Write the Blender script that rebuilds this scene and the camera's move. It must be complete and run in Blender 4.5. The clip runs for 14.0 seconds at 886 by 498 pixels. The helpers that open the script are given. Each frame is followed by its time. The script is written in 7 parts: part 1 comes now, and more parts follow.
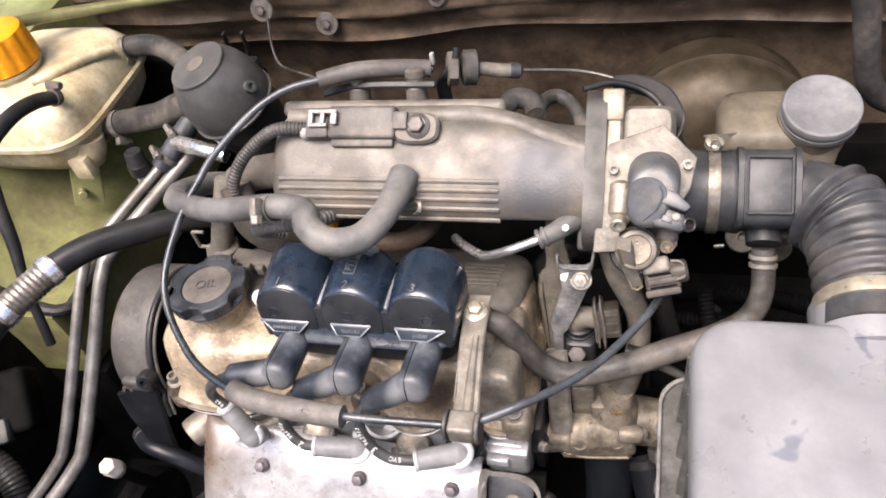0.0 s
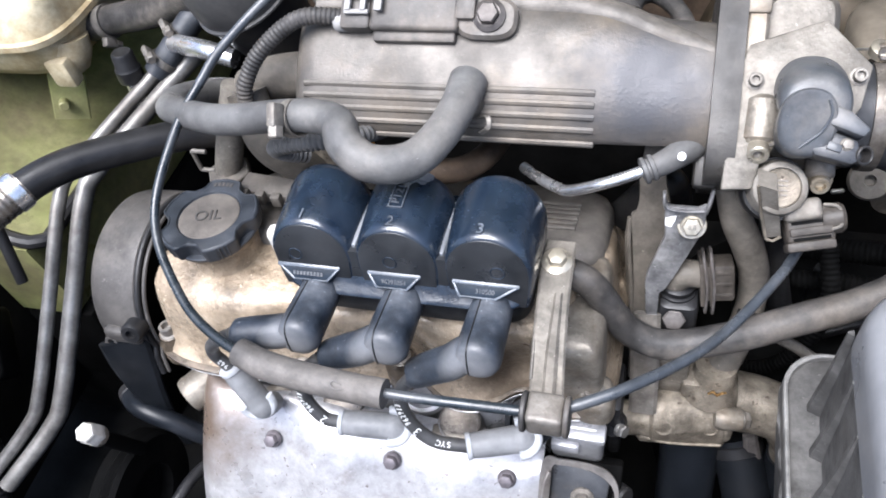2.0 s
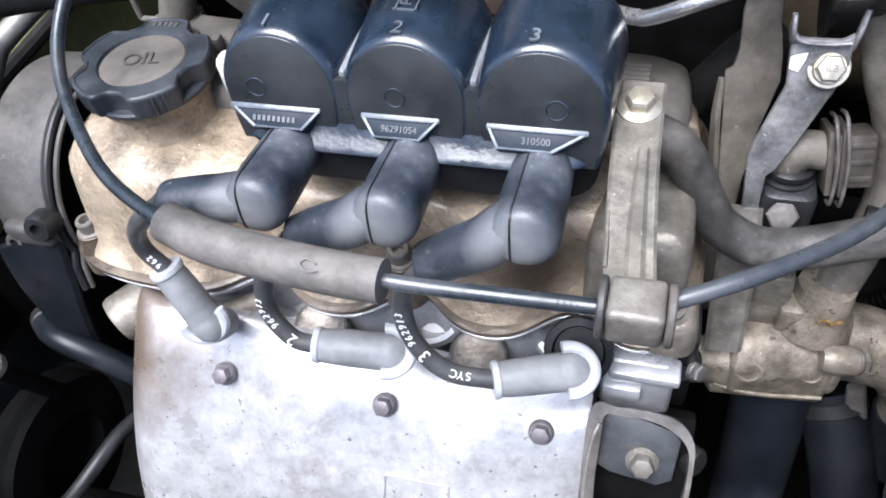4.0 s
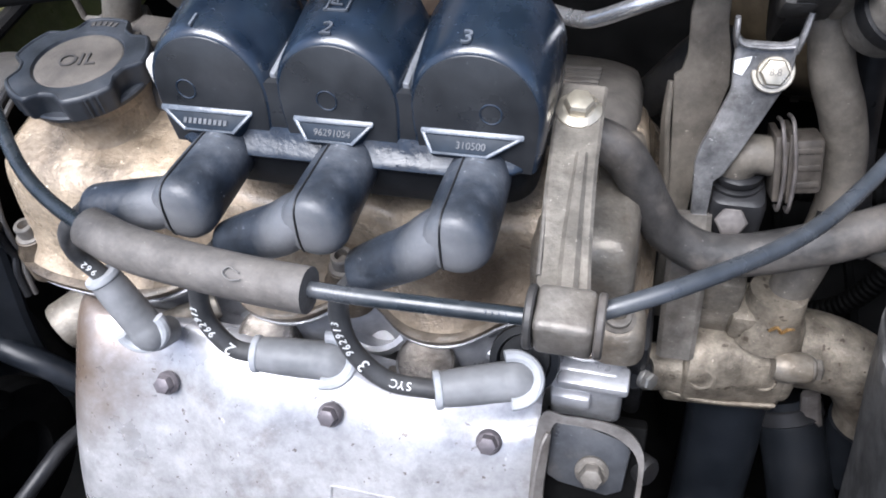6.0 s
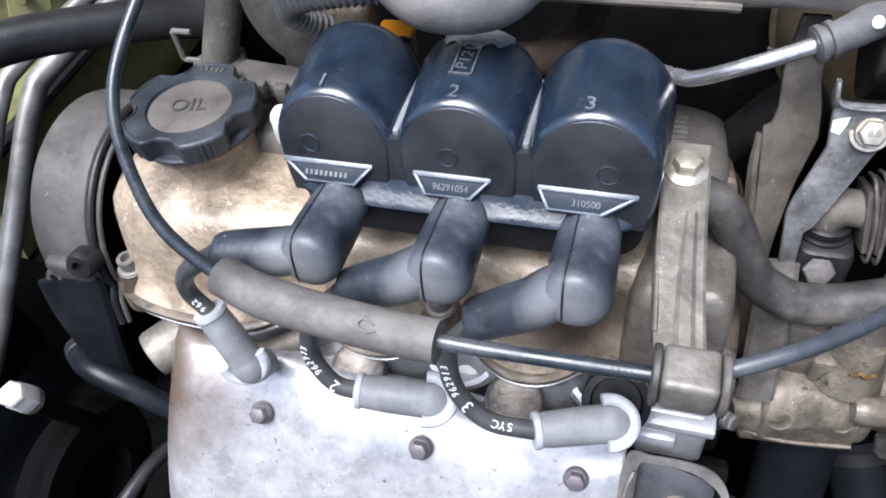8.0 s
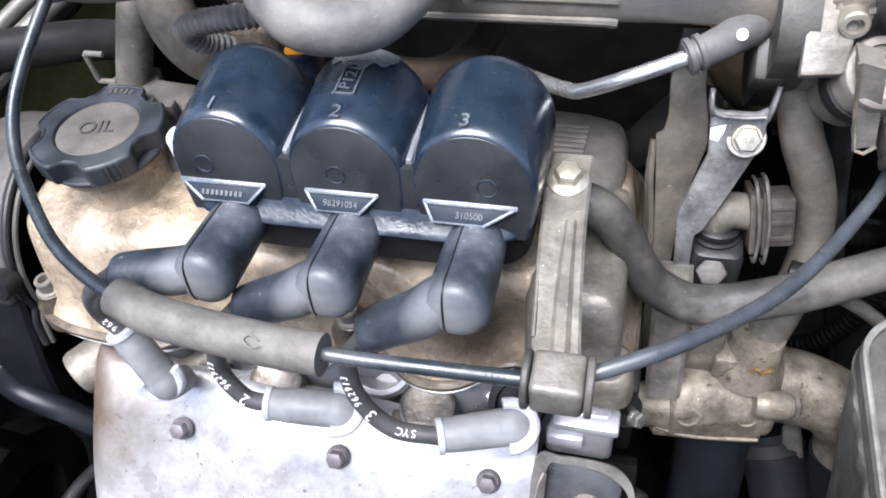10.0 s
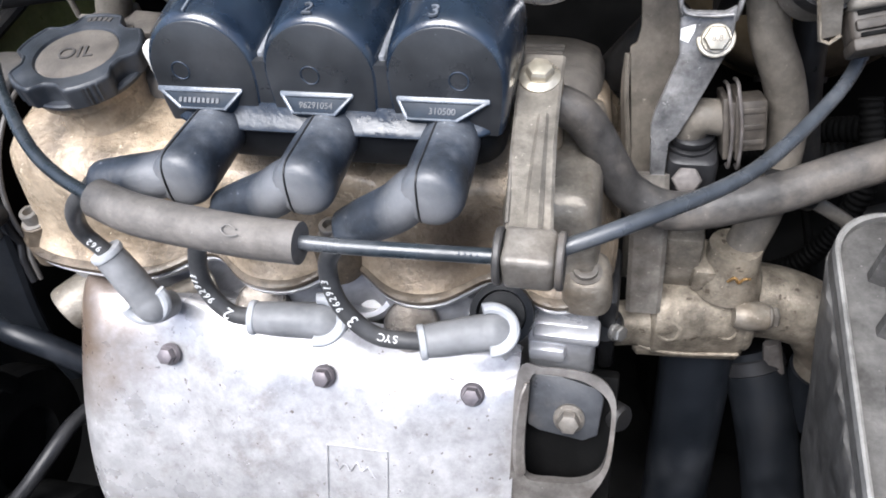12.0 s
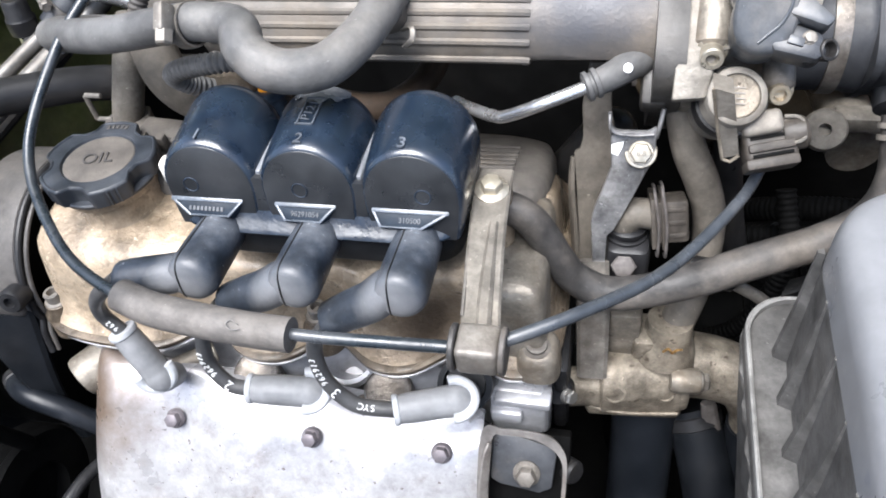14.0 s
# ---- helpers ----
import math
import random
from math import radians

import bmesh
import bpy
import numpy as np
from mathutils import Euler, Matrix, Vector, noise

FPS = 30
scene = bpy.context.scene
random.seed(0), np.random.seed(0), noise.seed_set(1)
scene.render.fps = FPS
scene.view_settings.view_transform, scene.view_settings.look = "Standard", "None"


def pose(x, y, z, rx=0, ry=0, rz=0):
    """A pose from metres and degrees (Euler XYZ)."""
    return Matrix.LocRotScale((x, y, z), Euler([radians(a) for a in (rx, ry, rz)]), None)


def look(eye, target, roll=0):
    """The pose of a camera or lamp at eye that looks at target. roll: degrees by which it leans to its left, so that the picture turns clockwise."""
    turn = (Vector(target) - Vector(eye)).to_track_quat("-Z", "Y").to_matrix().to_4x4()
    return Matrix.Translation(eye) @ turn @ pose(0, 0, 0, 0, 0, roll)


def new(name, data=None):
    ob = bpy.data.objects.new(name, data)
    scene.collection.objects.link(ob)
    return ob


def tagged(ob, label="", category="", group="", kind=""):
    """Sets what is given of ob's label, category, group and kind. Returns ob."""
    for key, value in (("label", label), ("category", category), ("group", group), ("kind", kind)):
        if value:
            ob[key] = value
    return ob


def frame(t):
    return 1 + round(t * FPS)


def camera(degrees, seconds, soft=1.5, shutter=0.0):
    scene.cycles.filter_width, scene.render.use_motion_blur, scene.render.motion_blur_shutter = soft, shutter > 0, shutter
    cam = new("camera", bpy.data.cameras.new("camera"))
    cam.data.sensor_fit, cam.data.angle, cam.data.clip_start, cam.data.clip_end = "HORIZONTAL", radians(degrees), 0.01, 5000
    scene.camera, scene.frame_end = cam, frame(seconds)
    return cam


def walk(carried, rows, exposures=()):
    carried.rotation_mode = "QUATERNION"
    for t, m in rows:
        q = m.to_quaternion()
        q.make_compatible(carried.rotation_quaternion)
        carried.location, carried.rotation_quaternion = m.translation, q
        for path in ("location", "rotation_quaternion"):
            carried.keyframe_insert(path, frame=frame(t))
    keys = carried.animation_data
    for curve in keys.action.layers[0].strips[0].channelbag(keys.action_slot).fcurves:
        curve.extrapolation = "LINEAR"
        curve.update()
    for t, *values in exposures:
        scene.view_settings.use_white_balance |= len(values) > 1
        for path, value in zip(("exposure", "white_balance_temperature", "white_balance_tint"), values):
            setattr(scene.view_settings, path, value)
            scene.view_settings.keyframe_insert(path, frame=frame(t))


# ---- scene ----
cam = camera(58.9, 14.0, 1.8)
PATH = [
    (0, (0.242, 0.028, 1.263), (-0.28, 1.305, -0.185), -14.2),
    (0.5, (0.218, 0.042, 1.252), (-0.326, 1.283, -0.219), -15.0),
    (1, (0.202, 0.062, 1.242), (-0.349, 1.292, -0.236), -14.9),
    (1.5, (0.191, 0.083, 1.222), (-0.346, 1.298, -0.273), -14.4),
    (2, (0.167, 0.1, 1.164), (-0.352, 1.269, -0.374), -13.5),
    (2.5, (0.158, 0.121, 1.123), (-0.359, 1.291, -0.414), -13.5),
    (3, (0.145, 0.133, 1.064), (-0.364, 1.325, -0.458), -12.5),
    (3.2, (0.127, 0.132, 1.047), (-0.375, 1.299, -0.498), -11.3),
    (5.3, (0.117, 0.135, 1.004), (-0.342, 1.298, -0.557), -10.0),
    (5.5, (0.125, 0.137, 1.003), (-0.326, 1.302, -0.558), -9.6),
    (6, (0.136, 0.143, 1.008), (-0.307, 1.319, -0.548), -9.2),
    (6.5, (0.13, 0.145, 1.008), (-0.317, 1.324, -0.545), -9.1),
    (7, (0.108, 0.138, 1.017), (-0.366, 1.314, -0.53), -9.6),
    (7.2, (0.099, 0.135, 1.025), (-0.39, 1.312, -0.516), -9.6),
    (9.3, (0.12, 0.149, 1.04), (-0.341, 1.342, -0.498), -9.5),
    (9.5, (0.127, 0.15, 1.042), (-0.324, 1.349, -0.493), -9.3),
    (10, (0.136, 0.143, 1.04), (-0.293, 1.348, -0.497), -9.2),
    (10.5, (0.14, 0.132, 1.039), (-0.281, 1.344, -0.496), -9.4),
    (11, (0.151, 0.117, 1.023), (-0.258, 1.32, -0.521), -9.8),
    (11.5, (0.159, 0.119, 1.019), (-0.242, 1.319, -0.531), -9.9),
    (12, (0.149, 0.111, 1.018), (-0.269, 1.303, -0.532), -10.3),
    (12.5, (0.154, 0.113, 1.053), (-0.268, 1.352, -0.46), -9.4),
    (13, (0.197, 0.086, 1.13), (-0.2, 1.359, -0.361), -8.8),
    (13.5, (0.186, 0.081, 1.11), (-0.226, 1.362, -0.369), -9.4),
    (14, (0.172, 0.094, 1.082), (-0.232, 1.36, -0.412), -9.4),
]
EXPOSURES = [(0.0, 1.1, 6750, 17), (1.0, 1.07, 6200, 13), (1.5, 1.11, 5800, 11), (2.0, 1.1, 5800, 11), (3.0, 1.24, 5700, 10), (5.5, 1.0, 5750, 11), (7.0, 0.94, 5700, 11), (9.5, 1.22, 5750, 11), (11.0, 1.3, 5950, 10), (12.0, 1.12, 5950, 10), (12.5, 1.06, 5950, 10), (13.0, 1.1, 5950, 10), (14.0, 1.23, 5950, 9)]
walk(cam, [(t, look(eye, target, roll)) for t, eye, target, roll in PATH], EXPOSURES)

# ---- light ----
SUN_UP, SUN_TURN = 68.0, 205.0
world = bpy.data.worlds.new("sky")
scene.world = world
world.use_nodes = True
wn = world.node_tree.nodes
sky = wn.new("ShaderNodeTexSky")
sky.sky_type, sky.sun_disc = "NISHITA", False
sky.dust_density, sky.air_density = 5.0, 1.0
sky.sun_elevation, sky.sun_rotation = radians(SUN_UP), radians(SUN_TURN)
wn["Background"].inputs[1].default_value = 0.15
world.node_tree.links.new(sky.outputs[0], wn["Background"].inputs[0])
sun = new("sun", bpy.data.lights.new("sun", "SUN"))
sun.data.energy, sun.data.angle, sun.data.color = 4.6, radians(46), (1.0, 0.965, 0.925)
sun.matrix_world = look(
    (2 * math.sin(radians(SUN_TURN)) * math.cos(radians(SUN_UP)), 2 * math.cos(radians(SUN_TURN)) * math.cos(radians(SUN_UP)), 2 * math.sin(radians(SUN_UP))),
    (0, 0, 0))


# ---- materials ----
def mat(name, a, b, rough=0.55, metal=0.0, scale=60.0, dust=None, much=0.0, bump=0.12, fine=500.0, spec=0.25, coat=0.0, patch=9.0, scratch=0.0, stain=None, vary=0.62, specks=None):
    m = bpy.data.materials.new(name)
    m.use_nodes = True
    n, l = m.node_tree.nodes, m.node_tree.links
    p = n["Principled BSDF"]
    p.inputs["Metallic"].default_value = metal
    p.inputs["Specular IOR Level"].default_value = spec
    p.inputs["Coat Weight"].default_value, p.inputs["Coat Roughness"].default_value = coat, 0.16
    tc = n.new("ShaderNodeTexCoord")

    def noise_at(s, detail, rough_=0.6):
        t = n.new("ShaderNodeTexNoise")
        t.inputs["Scale"].default_value, t.inputs["Detail"].default_value, t.inputs["Roughness"].default_value = s, detail, rough_
        l.new(tc.outputs["Object"], t.inputs["Vector"])
        return t.outputs["Fac"]

    def ramp(src, lo, hi):
        r = n.new("ShaderNodeMapRange")
        r.inputs[1].default_value, r.inputs[2].default_value = lo, hi
        l.new(src, r.inputs[0])
        return r.outputs[0]

    def mix(f, ca, cb):
        x = n.new("ShaderNodeMix")
        x.data_type = "RGBA"
        l.new(f, x.inputs[0])
        for sock, c in ((x.inputs[6], ca), (x.inputs[7], cb)):
            if isinstance(c, tuple):
                sock.default_value = (*c, 1)
            else:
                l.new(c, sock)
        return x.outputs[2]

    grain = noise_at(scale, 8)
    col = mix(ramp(grain, 0.3, 0.7), a, b)
    if dust:
        spread = n.new("ShaderNodeMath")
        spread.operation = "MULTIPLY"
        l.new(ramp(noise_at(patch, 9, 0.7), 0.62 - 0.35 * much, 0.80 - 0.25 * much), spread.inputs[0])
        spread.inputs[1].default_value = min(1.0, 0.35 + much)
        col = mix(spread.outputs[0], col, dust)
    big = n.new("ShaderNodeMix")
    big.data_type, big.blend_type = "RGBA", "MULTIPLY"
    big.inputs[0].default_value = 1.0
    l.new(col, big.inputs[6])
    l.new(mix(ramp(noise_at(patch * 1.7, 5, 0.75), 0.35, 0.65), (vary, vary, vary), (1.08, 1.08, 1.08)), big.inputs[7])
    col = big.outputs[2]
    if scratch:
        col = mix(ramp(noise_at(scale * 5, 4, 0.8), 0.66, 0.72), col, tuple(min(1, c * (1 + scratch) + 0.05 * scratch) for c in b))
    if specks:
        col = mix(ramp(noise_at(specks[0], 3, 0.6), specks[1], specks[1] + 0.03), col, specks[2])
    if stain:
        sx, sy, sz, reach, tone = stain
        away = n.new("ShaderNodeVectorMath")
        away.operation = "DISTANCE"
        away.inputs[1].default_value = (sx, sy, sz)
        l.new(tc.outputs["Object"], away.inputs[0])
        worn = n.new("ShaderNodeMath")
        worn.operation = "MULTIPLY_ADD"
        l.new(noise_at(45, 8, 0.7), worn.inputs[0])
        worn.inputs[1].default_value = reach * 0.8
        l.new(away.outputs["Value"], worn.inputs[2])
        col = mix(ramp(worn.outputs[0], reach * 1.4, reach * 0.75), col, tone)
    l.new(col, p.inputs["Base Color"])
    r = n.new("ShaderNodeMapRange")
    r.inputs[3].default_value, r.inputs[4].default_value = max(0.04, rough - 0.13), min(1, rough + 0.16)
    r.inputs[1].default_value, r.inputs[2].default_value = 0.3, 0.7
    l.new(noise_at(scale * 0.7, 6), r.inputs[0])
    l.new(r.outputs[0], p.inputs["Roughness"])
    b_ = n.new("ShaderNodeBump")
    b_.inputs["Strength"].default_value, b_.inputs["Distance"].default_value = bump, 0.002
    l.new(noise_at(fine, 5), b_.inputs["Height"])
    l.new(b_.outputs[0], p.inputs["Normal"])
    return m


DUST = (0.30, 0.25, 0.19)
M = dict(
    cover=mat("bronze_painted_casting", (0.30, 0.232, 0.160), (0.49, 0.40, 0.295), 0.28, 0.25, 38, (0.125, 0.094, 0.064), 0.44, 0.60, 260, patch=17, scratch=1.1, vary=0.46, coat=0.32, stain=(0.098, -0.076, 0.026, 0.036, (0.072, 0.054, 0.038))),
    grey_cover=mat("dusty_grey_casting", (0.095, 0.086, 0.077), (0.155, 0.141, 0.123), 0.46, 0.1, 80, (0.20, 0.168, 0.13), 0.35, 0.2, vary=0.5, scratch=0.4),
    # worn edge whose pale colour also stands for reflected sky
    coil_lip=mat("worn_glint_edge", (0.050, 0.060, 0.075), (0.115, 0.130, 0.150), 0.26, 0, 60, (0.050, 0.056, 0.064), 0.30, 0.10, 300, 0.6, patch=40, scratch=0.6),
    code=mat("worn_raised_code", (0.050, 0.056, 0.065), (0.095, 0.10, 0.11), 0.35, 0, 90, bump=0.0),
    stay_steel=mat("rubbed_blueish_steel", (0.12, 0.12, 0.125), (0.32, 0.315, 0.31), 0.36, 0.35, 55, (0.075, 0.066, 0.058), 0.42, 0.22, 350, patch=30, scratch=1.0, vary=0.42),
    coil_base=mat("black_moulded_plastic", (0.005, 0.006, 0.0075), (0.009, 0.010, 0.012), 0.42, 0, 60, (0.015, 0.015, 0.016), 0.28, 0.06, 700, 0.12, patch=20),
    coil_face=mat("dust_dulled_plastic", (0.0135, 0.0150, 0.0175), (0.024, 0.0255, 0.028), 0.34, 0, 60, (0.034, 0.034, 0.036), 0.40, 0.06, 700, 0.55, patch=20, scratch=0.6, vary=0.6),
    coil=mat("blue_black_plastic", (0.0062, 0.0115, 0.0215), (0.0125, 0.0215, 0.0370), 0.25, 0, 60, (0.040, 0.049, 0.062), 0.26, 0.05, 700, 0.6, patch=13, scratch=0.7, coat=0.35),
    coil_skirt=mat("dusty_moulded_skirt", (0.0070, 0.0120, 0.0210), (0.0140, 0.0225, 0.0365), 0.26, 0, 60, (0.050, 0.055, 0.062), 0.30, 0.30, 110, 0.42, patch=24, scratch=0.3, vary=0.45),
    coil_shelf=mat("dull_blue_shelf", (0.0080, 0.0135, 0.0220), (0.0150, 0.0225, 0.0330), 0.44, 0, 60, (0.030, 0.036, 0.044), 0.30, 0.06, 500, 0.16, patch=24),
    cap_plastic=mat("dusty_cap_plastic", (0.016, 0.019, 0.024), (0.028, 0.032, 0.039), 0.38, 0, 60, (0.062, 0.064, 0.068), 0.35, 0.10, 500, 0.45, patch=20, scratch=0.6, vary=0.6),
    rubber=mat("dusty_black_rubber", (0.018, 0.021, 0.027), (0.036, 0.040, 0.047), 0.50, 0, 30, (0.13, 0.132, 0.138), 0.36, 0.09, 600, 0.4, patch=13, scratch=0.9, vary=0.6),
    # the pale patch at the knee paints front light as well as dust
    elbow_rubber=mat("dusty_lit_knee_rubber", (0.013, 0.018, 0.027), (0.030, 0.037, 0.049), 0.46, 0, 30, (0.120, 0.126, 0.138), 0.38, 0.16, 420, 0.5, patch=26, scratch=1.2, vary=0.40, specks=(420, 0.70, (0.20, 0.21, 0.22)), stain=(-0.004, -0.008, 0.002, 0.020, (0.13, 0.133, 0.140))),
    old_rubber=mat("grey_aged_rubber", (0.036, 0.035, 0.034), (0.062, 0.058, 0.055), 0.46, 0, 60, (0.15, 0.13, 0.11), 0.40, 0.22, 350, vary=0.5, patch=18, scratch=0.6),
    black=mat("black_plastic", (0.010, 0.010, 0.011), (0.019, 0.019, 0.020), 0.40, 0, 60, (0.055, 0.049, 0.042), 0.3),
    cable=mat("black_cable_sheath", (0.012, 0.016, 0.020), (0.022, 0.028, 0.034), 0.28, 0, 90, (0.10, 0.102, 0.108), 0.36, 0.06, 500, 0.45, coat=0.1, patch=16),
    plenum=mat("dusty_aluminium_casting", (0.086, 0.079, 0.071), (0.132, 0.120, 0.106), 0.40, 0.25, 45, (0.170, 0.139, 0.105), 0.40, 0.16, 500, patch=12, scratch=0.4, vary=0.62, stain=(0.092, -0.050, 0.050, 0.050, (0.056, 0.056, 0.060))),
    cast_bright=mat("pale_machined_casting", (0.40, 0.40, 0.41), (0.58, 0.58, 0.595), 0.34, 0.5, 50, (0.24, 0.22, 0.20), 0.3, 0.15, 300),
    lead=mat("grey_black_lead", (0.048, 0.048, 0.050), (0.082, 0.082, 0.082), 0.44, 0, 80, (0.16, 0.152, 0.142), 0.34, 0.06),
    flange_dirt=mat("oily_dirty_flange", (0.085, 0.066, 0.047), (0.19, 0.155, 0.115), 0.36, 0.3, 60, (0.045, 0.034, 0.025), 0.45, 0.35, 420, patch=24, vary=0.45, scratch=1.0, coat=0.35),
    alloy=mat("stained_alloy", (0.165, 0.146, 0.120), (0.285, 0.258, 0.217), 0.38, 0.35, 60, (0.13, 0.095, 0.06), 0.45, 0.25, 400, patch=22, scratch=0.6, vary=0.5),
    grimy=mat("grimy_brown_alloy", (0.175, 0.150, 0.116), (0.315, 0.277, 0.221), 0.44, 0.25, 70, (0.075, 0.058, 0.042), 0.52, 0.40, 650, patch=22, scratch=0.9, vary=0.36, specks=(170, 0.64, (0.06, 0.048, 0.036))),
    bright=mat("bright_alloy", (0.72, 0.72, 0.73), (0.85, 0.85, 0.86), 0.25, 0.9, 60, (0.45, 0.40, 0.33), 0.2),
    steel=mat("worn_steel", (0.36, 0.345, 0.32), (0.50, 0.485, 0.455), 0.36, 0.8, 90, (0.28, 0.22, 0.16), 0.35),
    worn_band=mat("rubbed_clamp_band", (0.13, 0.112, 0.094), (0.33, 0.30, 0.265), 0.30, 0.6, 50, (0.07, 0.059, 0.048), 0.46, 0.2, 300, patch=34, scratch=0.8, vary=0.5),
    idle=mat("dusty_grey_tan_casting", (0.135, 0.122, 0.103), (0.225, 0.206, 0.178), 0.46, 0.2, 60, (0.090, 0.076, 0.060), 0.42, 0.25, 350, patch=26, scratch=0.6, vary=0.55),
    zinc=mat("yellowish_zinc_bolt", (0.36, 0.325, 0.26), (0.50, 0.46, 0.38), 0.36, 0.7, 120, (0.35, 0.27, 0.17), 0.35),
    clip_brass=mat("rusty_brass", (0.30, 0.17, 0.06), (0.55, 0.36, 0.15), 0.35, 0.6, 120, (0.16, 0.10, 0.05), 0.35),
    dark_steel=mat("dark_oxidised_steel", (0.10, 0.09, 0.085), (0.17, 0.155, 0.145), 0.5, 0.6, 120, (0.20, 0.15, 0.11), 0.3),
    purple_steel=mat("purplish_plated_steel", (0.14, 0.125, 0.135), (0.22, 0.20, 0.21), 0.42, 0.5, 120, (0.09, 0.075, 0.07), 0.35),
    bracket=mat("dull_grey_steel", (0.13, 0.12, 0.107), (0.22, 0.203, 0.18), 0.42, 0.3, 60, (0.075, 0.060, 0.046), 0.45, 0.2, 350, patch=22, scratch=0.7, vary=0.5),
    shield=mat("aluminised_sheet", (0.36, 0.357, 0.365), (0.51, 0.503, 0.51), 0.34, 0.5, 14, (0.20, 0.165, 0.14), 0.24, 0.12, 60, vary=0.74, patch=46, scratch=0.2, specks=(230, 0.672, (0.18, 0.16, 0.15)), stain=(-0.150, 0.040, 0.100, 0.066, (0.17, 0.128, 0.098))),
    shield_dull=mat("dull_aluminised_edge", (0.135, 0.125, 0.115), (0.24, 0.225, 0.21), 0.40, 0.4, 40, (0.085, 0.070, 0.058), 0.40, 0.15, 200, patch=30, vary=0.6, scratch=0.6),
    flange=mat("grey_flange", (0.034, 0.032, 0.030), (0.056, 0.052, 0.047), 0.40, 0.0, 60, (0.062, 0.052, 0.042), 0.30, patch=16, vary=0.5),
    sensor=mat("dark_sensor_plastic", (0.030, 0.032, 0.036), (0.052, 0.054, 0.058), 0.36, 0, 60, (0.125, 0.113, 0.100), 0.34, 0.08, 600, 0.40, patch=22, vary=0.55, scratch=0.5),
    sensor_grey=mat("dusty_grey_sensor_plastic", (0.046, 0.050, 0.056), (0.076, 0.080, 0.086), 0.36, 0, 60, (0.14, 0.128, 0.114), 0.34, 0.08, 500, 0.45, patch=24, vary=0.6, scratch=0.5),
    pale_clip=mat("dusty_pale_clip", (0.25, 0.245, 0.235), (0.36, 0.35, 0.335), 0.5, 0, 60, DUST, 0.35),
    sensor_box=mat("dusty_brown_black_plastic", (0.070, 0.064, 0.058), (0.112, 0.102, 0.092), 0.44, 0, 60, (0.17, 0.146, 0.12), 0.40, 0.12, 400, patch=22, vary=0.55, scratch=0.4),
    brown_plastic=mat("brownish_connector", (0.038, 0.033, 0.028), (0.066, 0.057, 0.048), 0.46, 0, 60, (0.092, 0.079, 0.064), 0.34, 0.2, 350, vary=0.45, patch=30, scratch=0.5),
    white_plastic=mat("off_white_plastic", (0.46, 0.445, 0.41), (0.58, 0.56, 0.52), 0.5, 0, 60, DUST, 0.3),
    boot=mat("grey_silicone", (0.155, 0.158, 0.162), (0.205, 0.207, 0.212), 0.5, 0, 60, (0.25, 0.24, 0.225), 0.25, 0.06, vary=0.75),
    boot_rim=mat("pale_grey_silicone", (0.33, 0.34, 0.355), (0.41, 0.42, 0.435), 0.5, 0, 60, (0.35, 0.32, 0.28), 0.2, 0.06),
    duct=mat("charcoal_rubber_duct", (0.026, 0.027, 0.030), (0.045, 0.046, 0.049), 0.40, 0, 60, (0.12, 0.105, 0.09), 0.32, 0.12, vary=0.55, scratch=0.3),
    airbox=mat("grey_plastic_box", (0.135, 0.138, 0.146), (0.165, 0.168, 0.176), 0.34, 0, 30, (0.115, 0.118, 0.128), 0.35, 0.05, 900, 0.9, patch=14, vary=0.86, specks=(24, 0.655, (0.098, 0.104, 0.126))),
    box_side=mat("dirty_ribbed_plastic", (0.074, 0.072, 0.069), (0.118, 0.114, 0.109), 0.50, 0, 50, (0.042, 0.040, 0.038), 0.45, 0.25, 300, patch=26, vary=0.45, scratch=0.8),
    box_rim=mat("rubbed_pale_plastic", (0.16, 0.157, 0.15), (0.25, 0.245, 0.235), 0.48, 0, 60, (0.09, 0.085, 0.08), 0.35, 0.12, 400, patch=26, vary=0.6),
    green=mat("lime_green_paint", (0.21, 0.225, 0.080), (0.31, 0.325, 0.14), 0.35, 0.2, 25, (0.15, 0.125, 0.075), 0.55, 0.15, patch=6, vary=0.5),
    wall=mat("dirty_firewall", (0.040, 0.029, 0.021), (0.095, 0.067, 0.047), 0.55, 0, 14, (0.20, 0.145, 0.10), 0.42, 0.35, 160, patch=7, vary=0.4, scratch=0.5),
    # near-black that puts deep shade into the colour of parts low in the bay
    gloom=mat("painted_shade_black", (0.002, 0.002, 0.002), (0.005, 0.005, 0.005), 0.7, 0, 30, (0.010, 0.009, 0.008), 0.3, spec=0.06),
    tank=mat("yellowed_polythene", (0.48, 0.41, 0.26), (0.68, 0.61, 0.44), 0.34, 0, 14, (0.30, 0.20, 0.085), 0.52, 0.12, 200, vary=0.55, patch=11),
    orange=mat("orange_plastic", (0.66, 0.24, 0.008), (0.76, 0.31, 0.012), 0.4, 0, 50, (0.36, 0.16, 0.03), 0.25),
    belt=mat("grey_plastic_guard", (0.048, 0.045, 0.043), (0.078, 0.073, 0.068), 0.44, 0, 50, (0.14, 0.125, 0.108), 0.28, 0.15, patch=16, scratch=0.8, vary=0.55),
    chrome=mat("dull_aluminium_tube", (0.15, 0.147, 0.140), (0.27, 0.263, 0.252), 0.42, 0.5, 60, (0.11, 0.098, 0.084), 0.48, 0.15, 300, patch=11, vary=0.5),
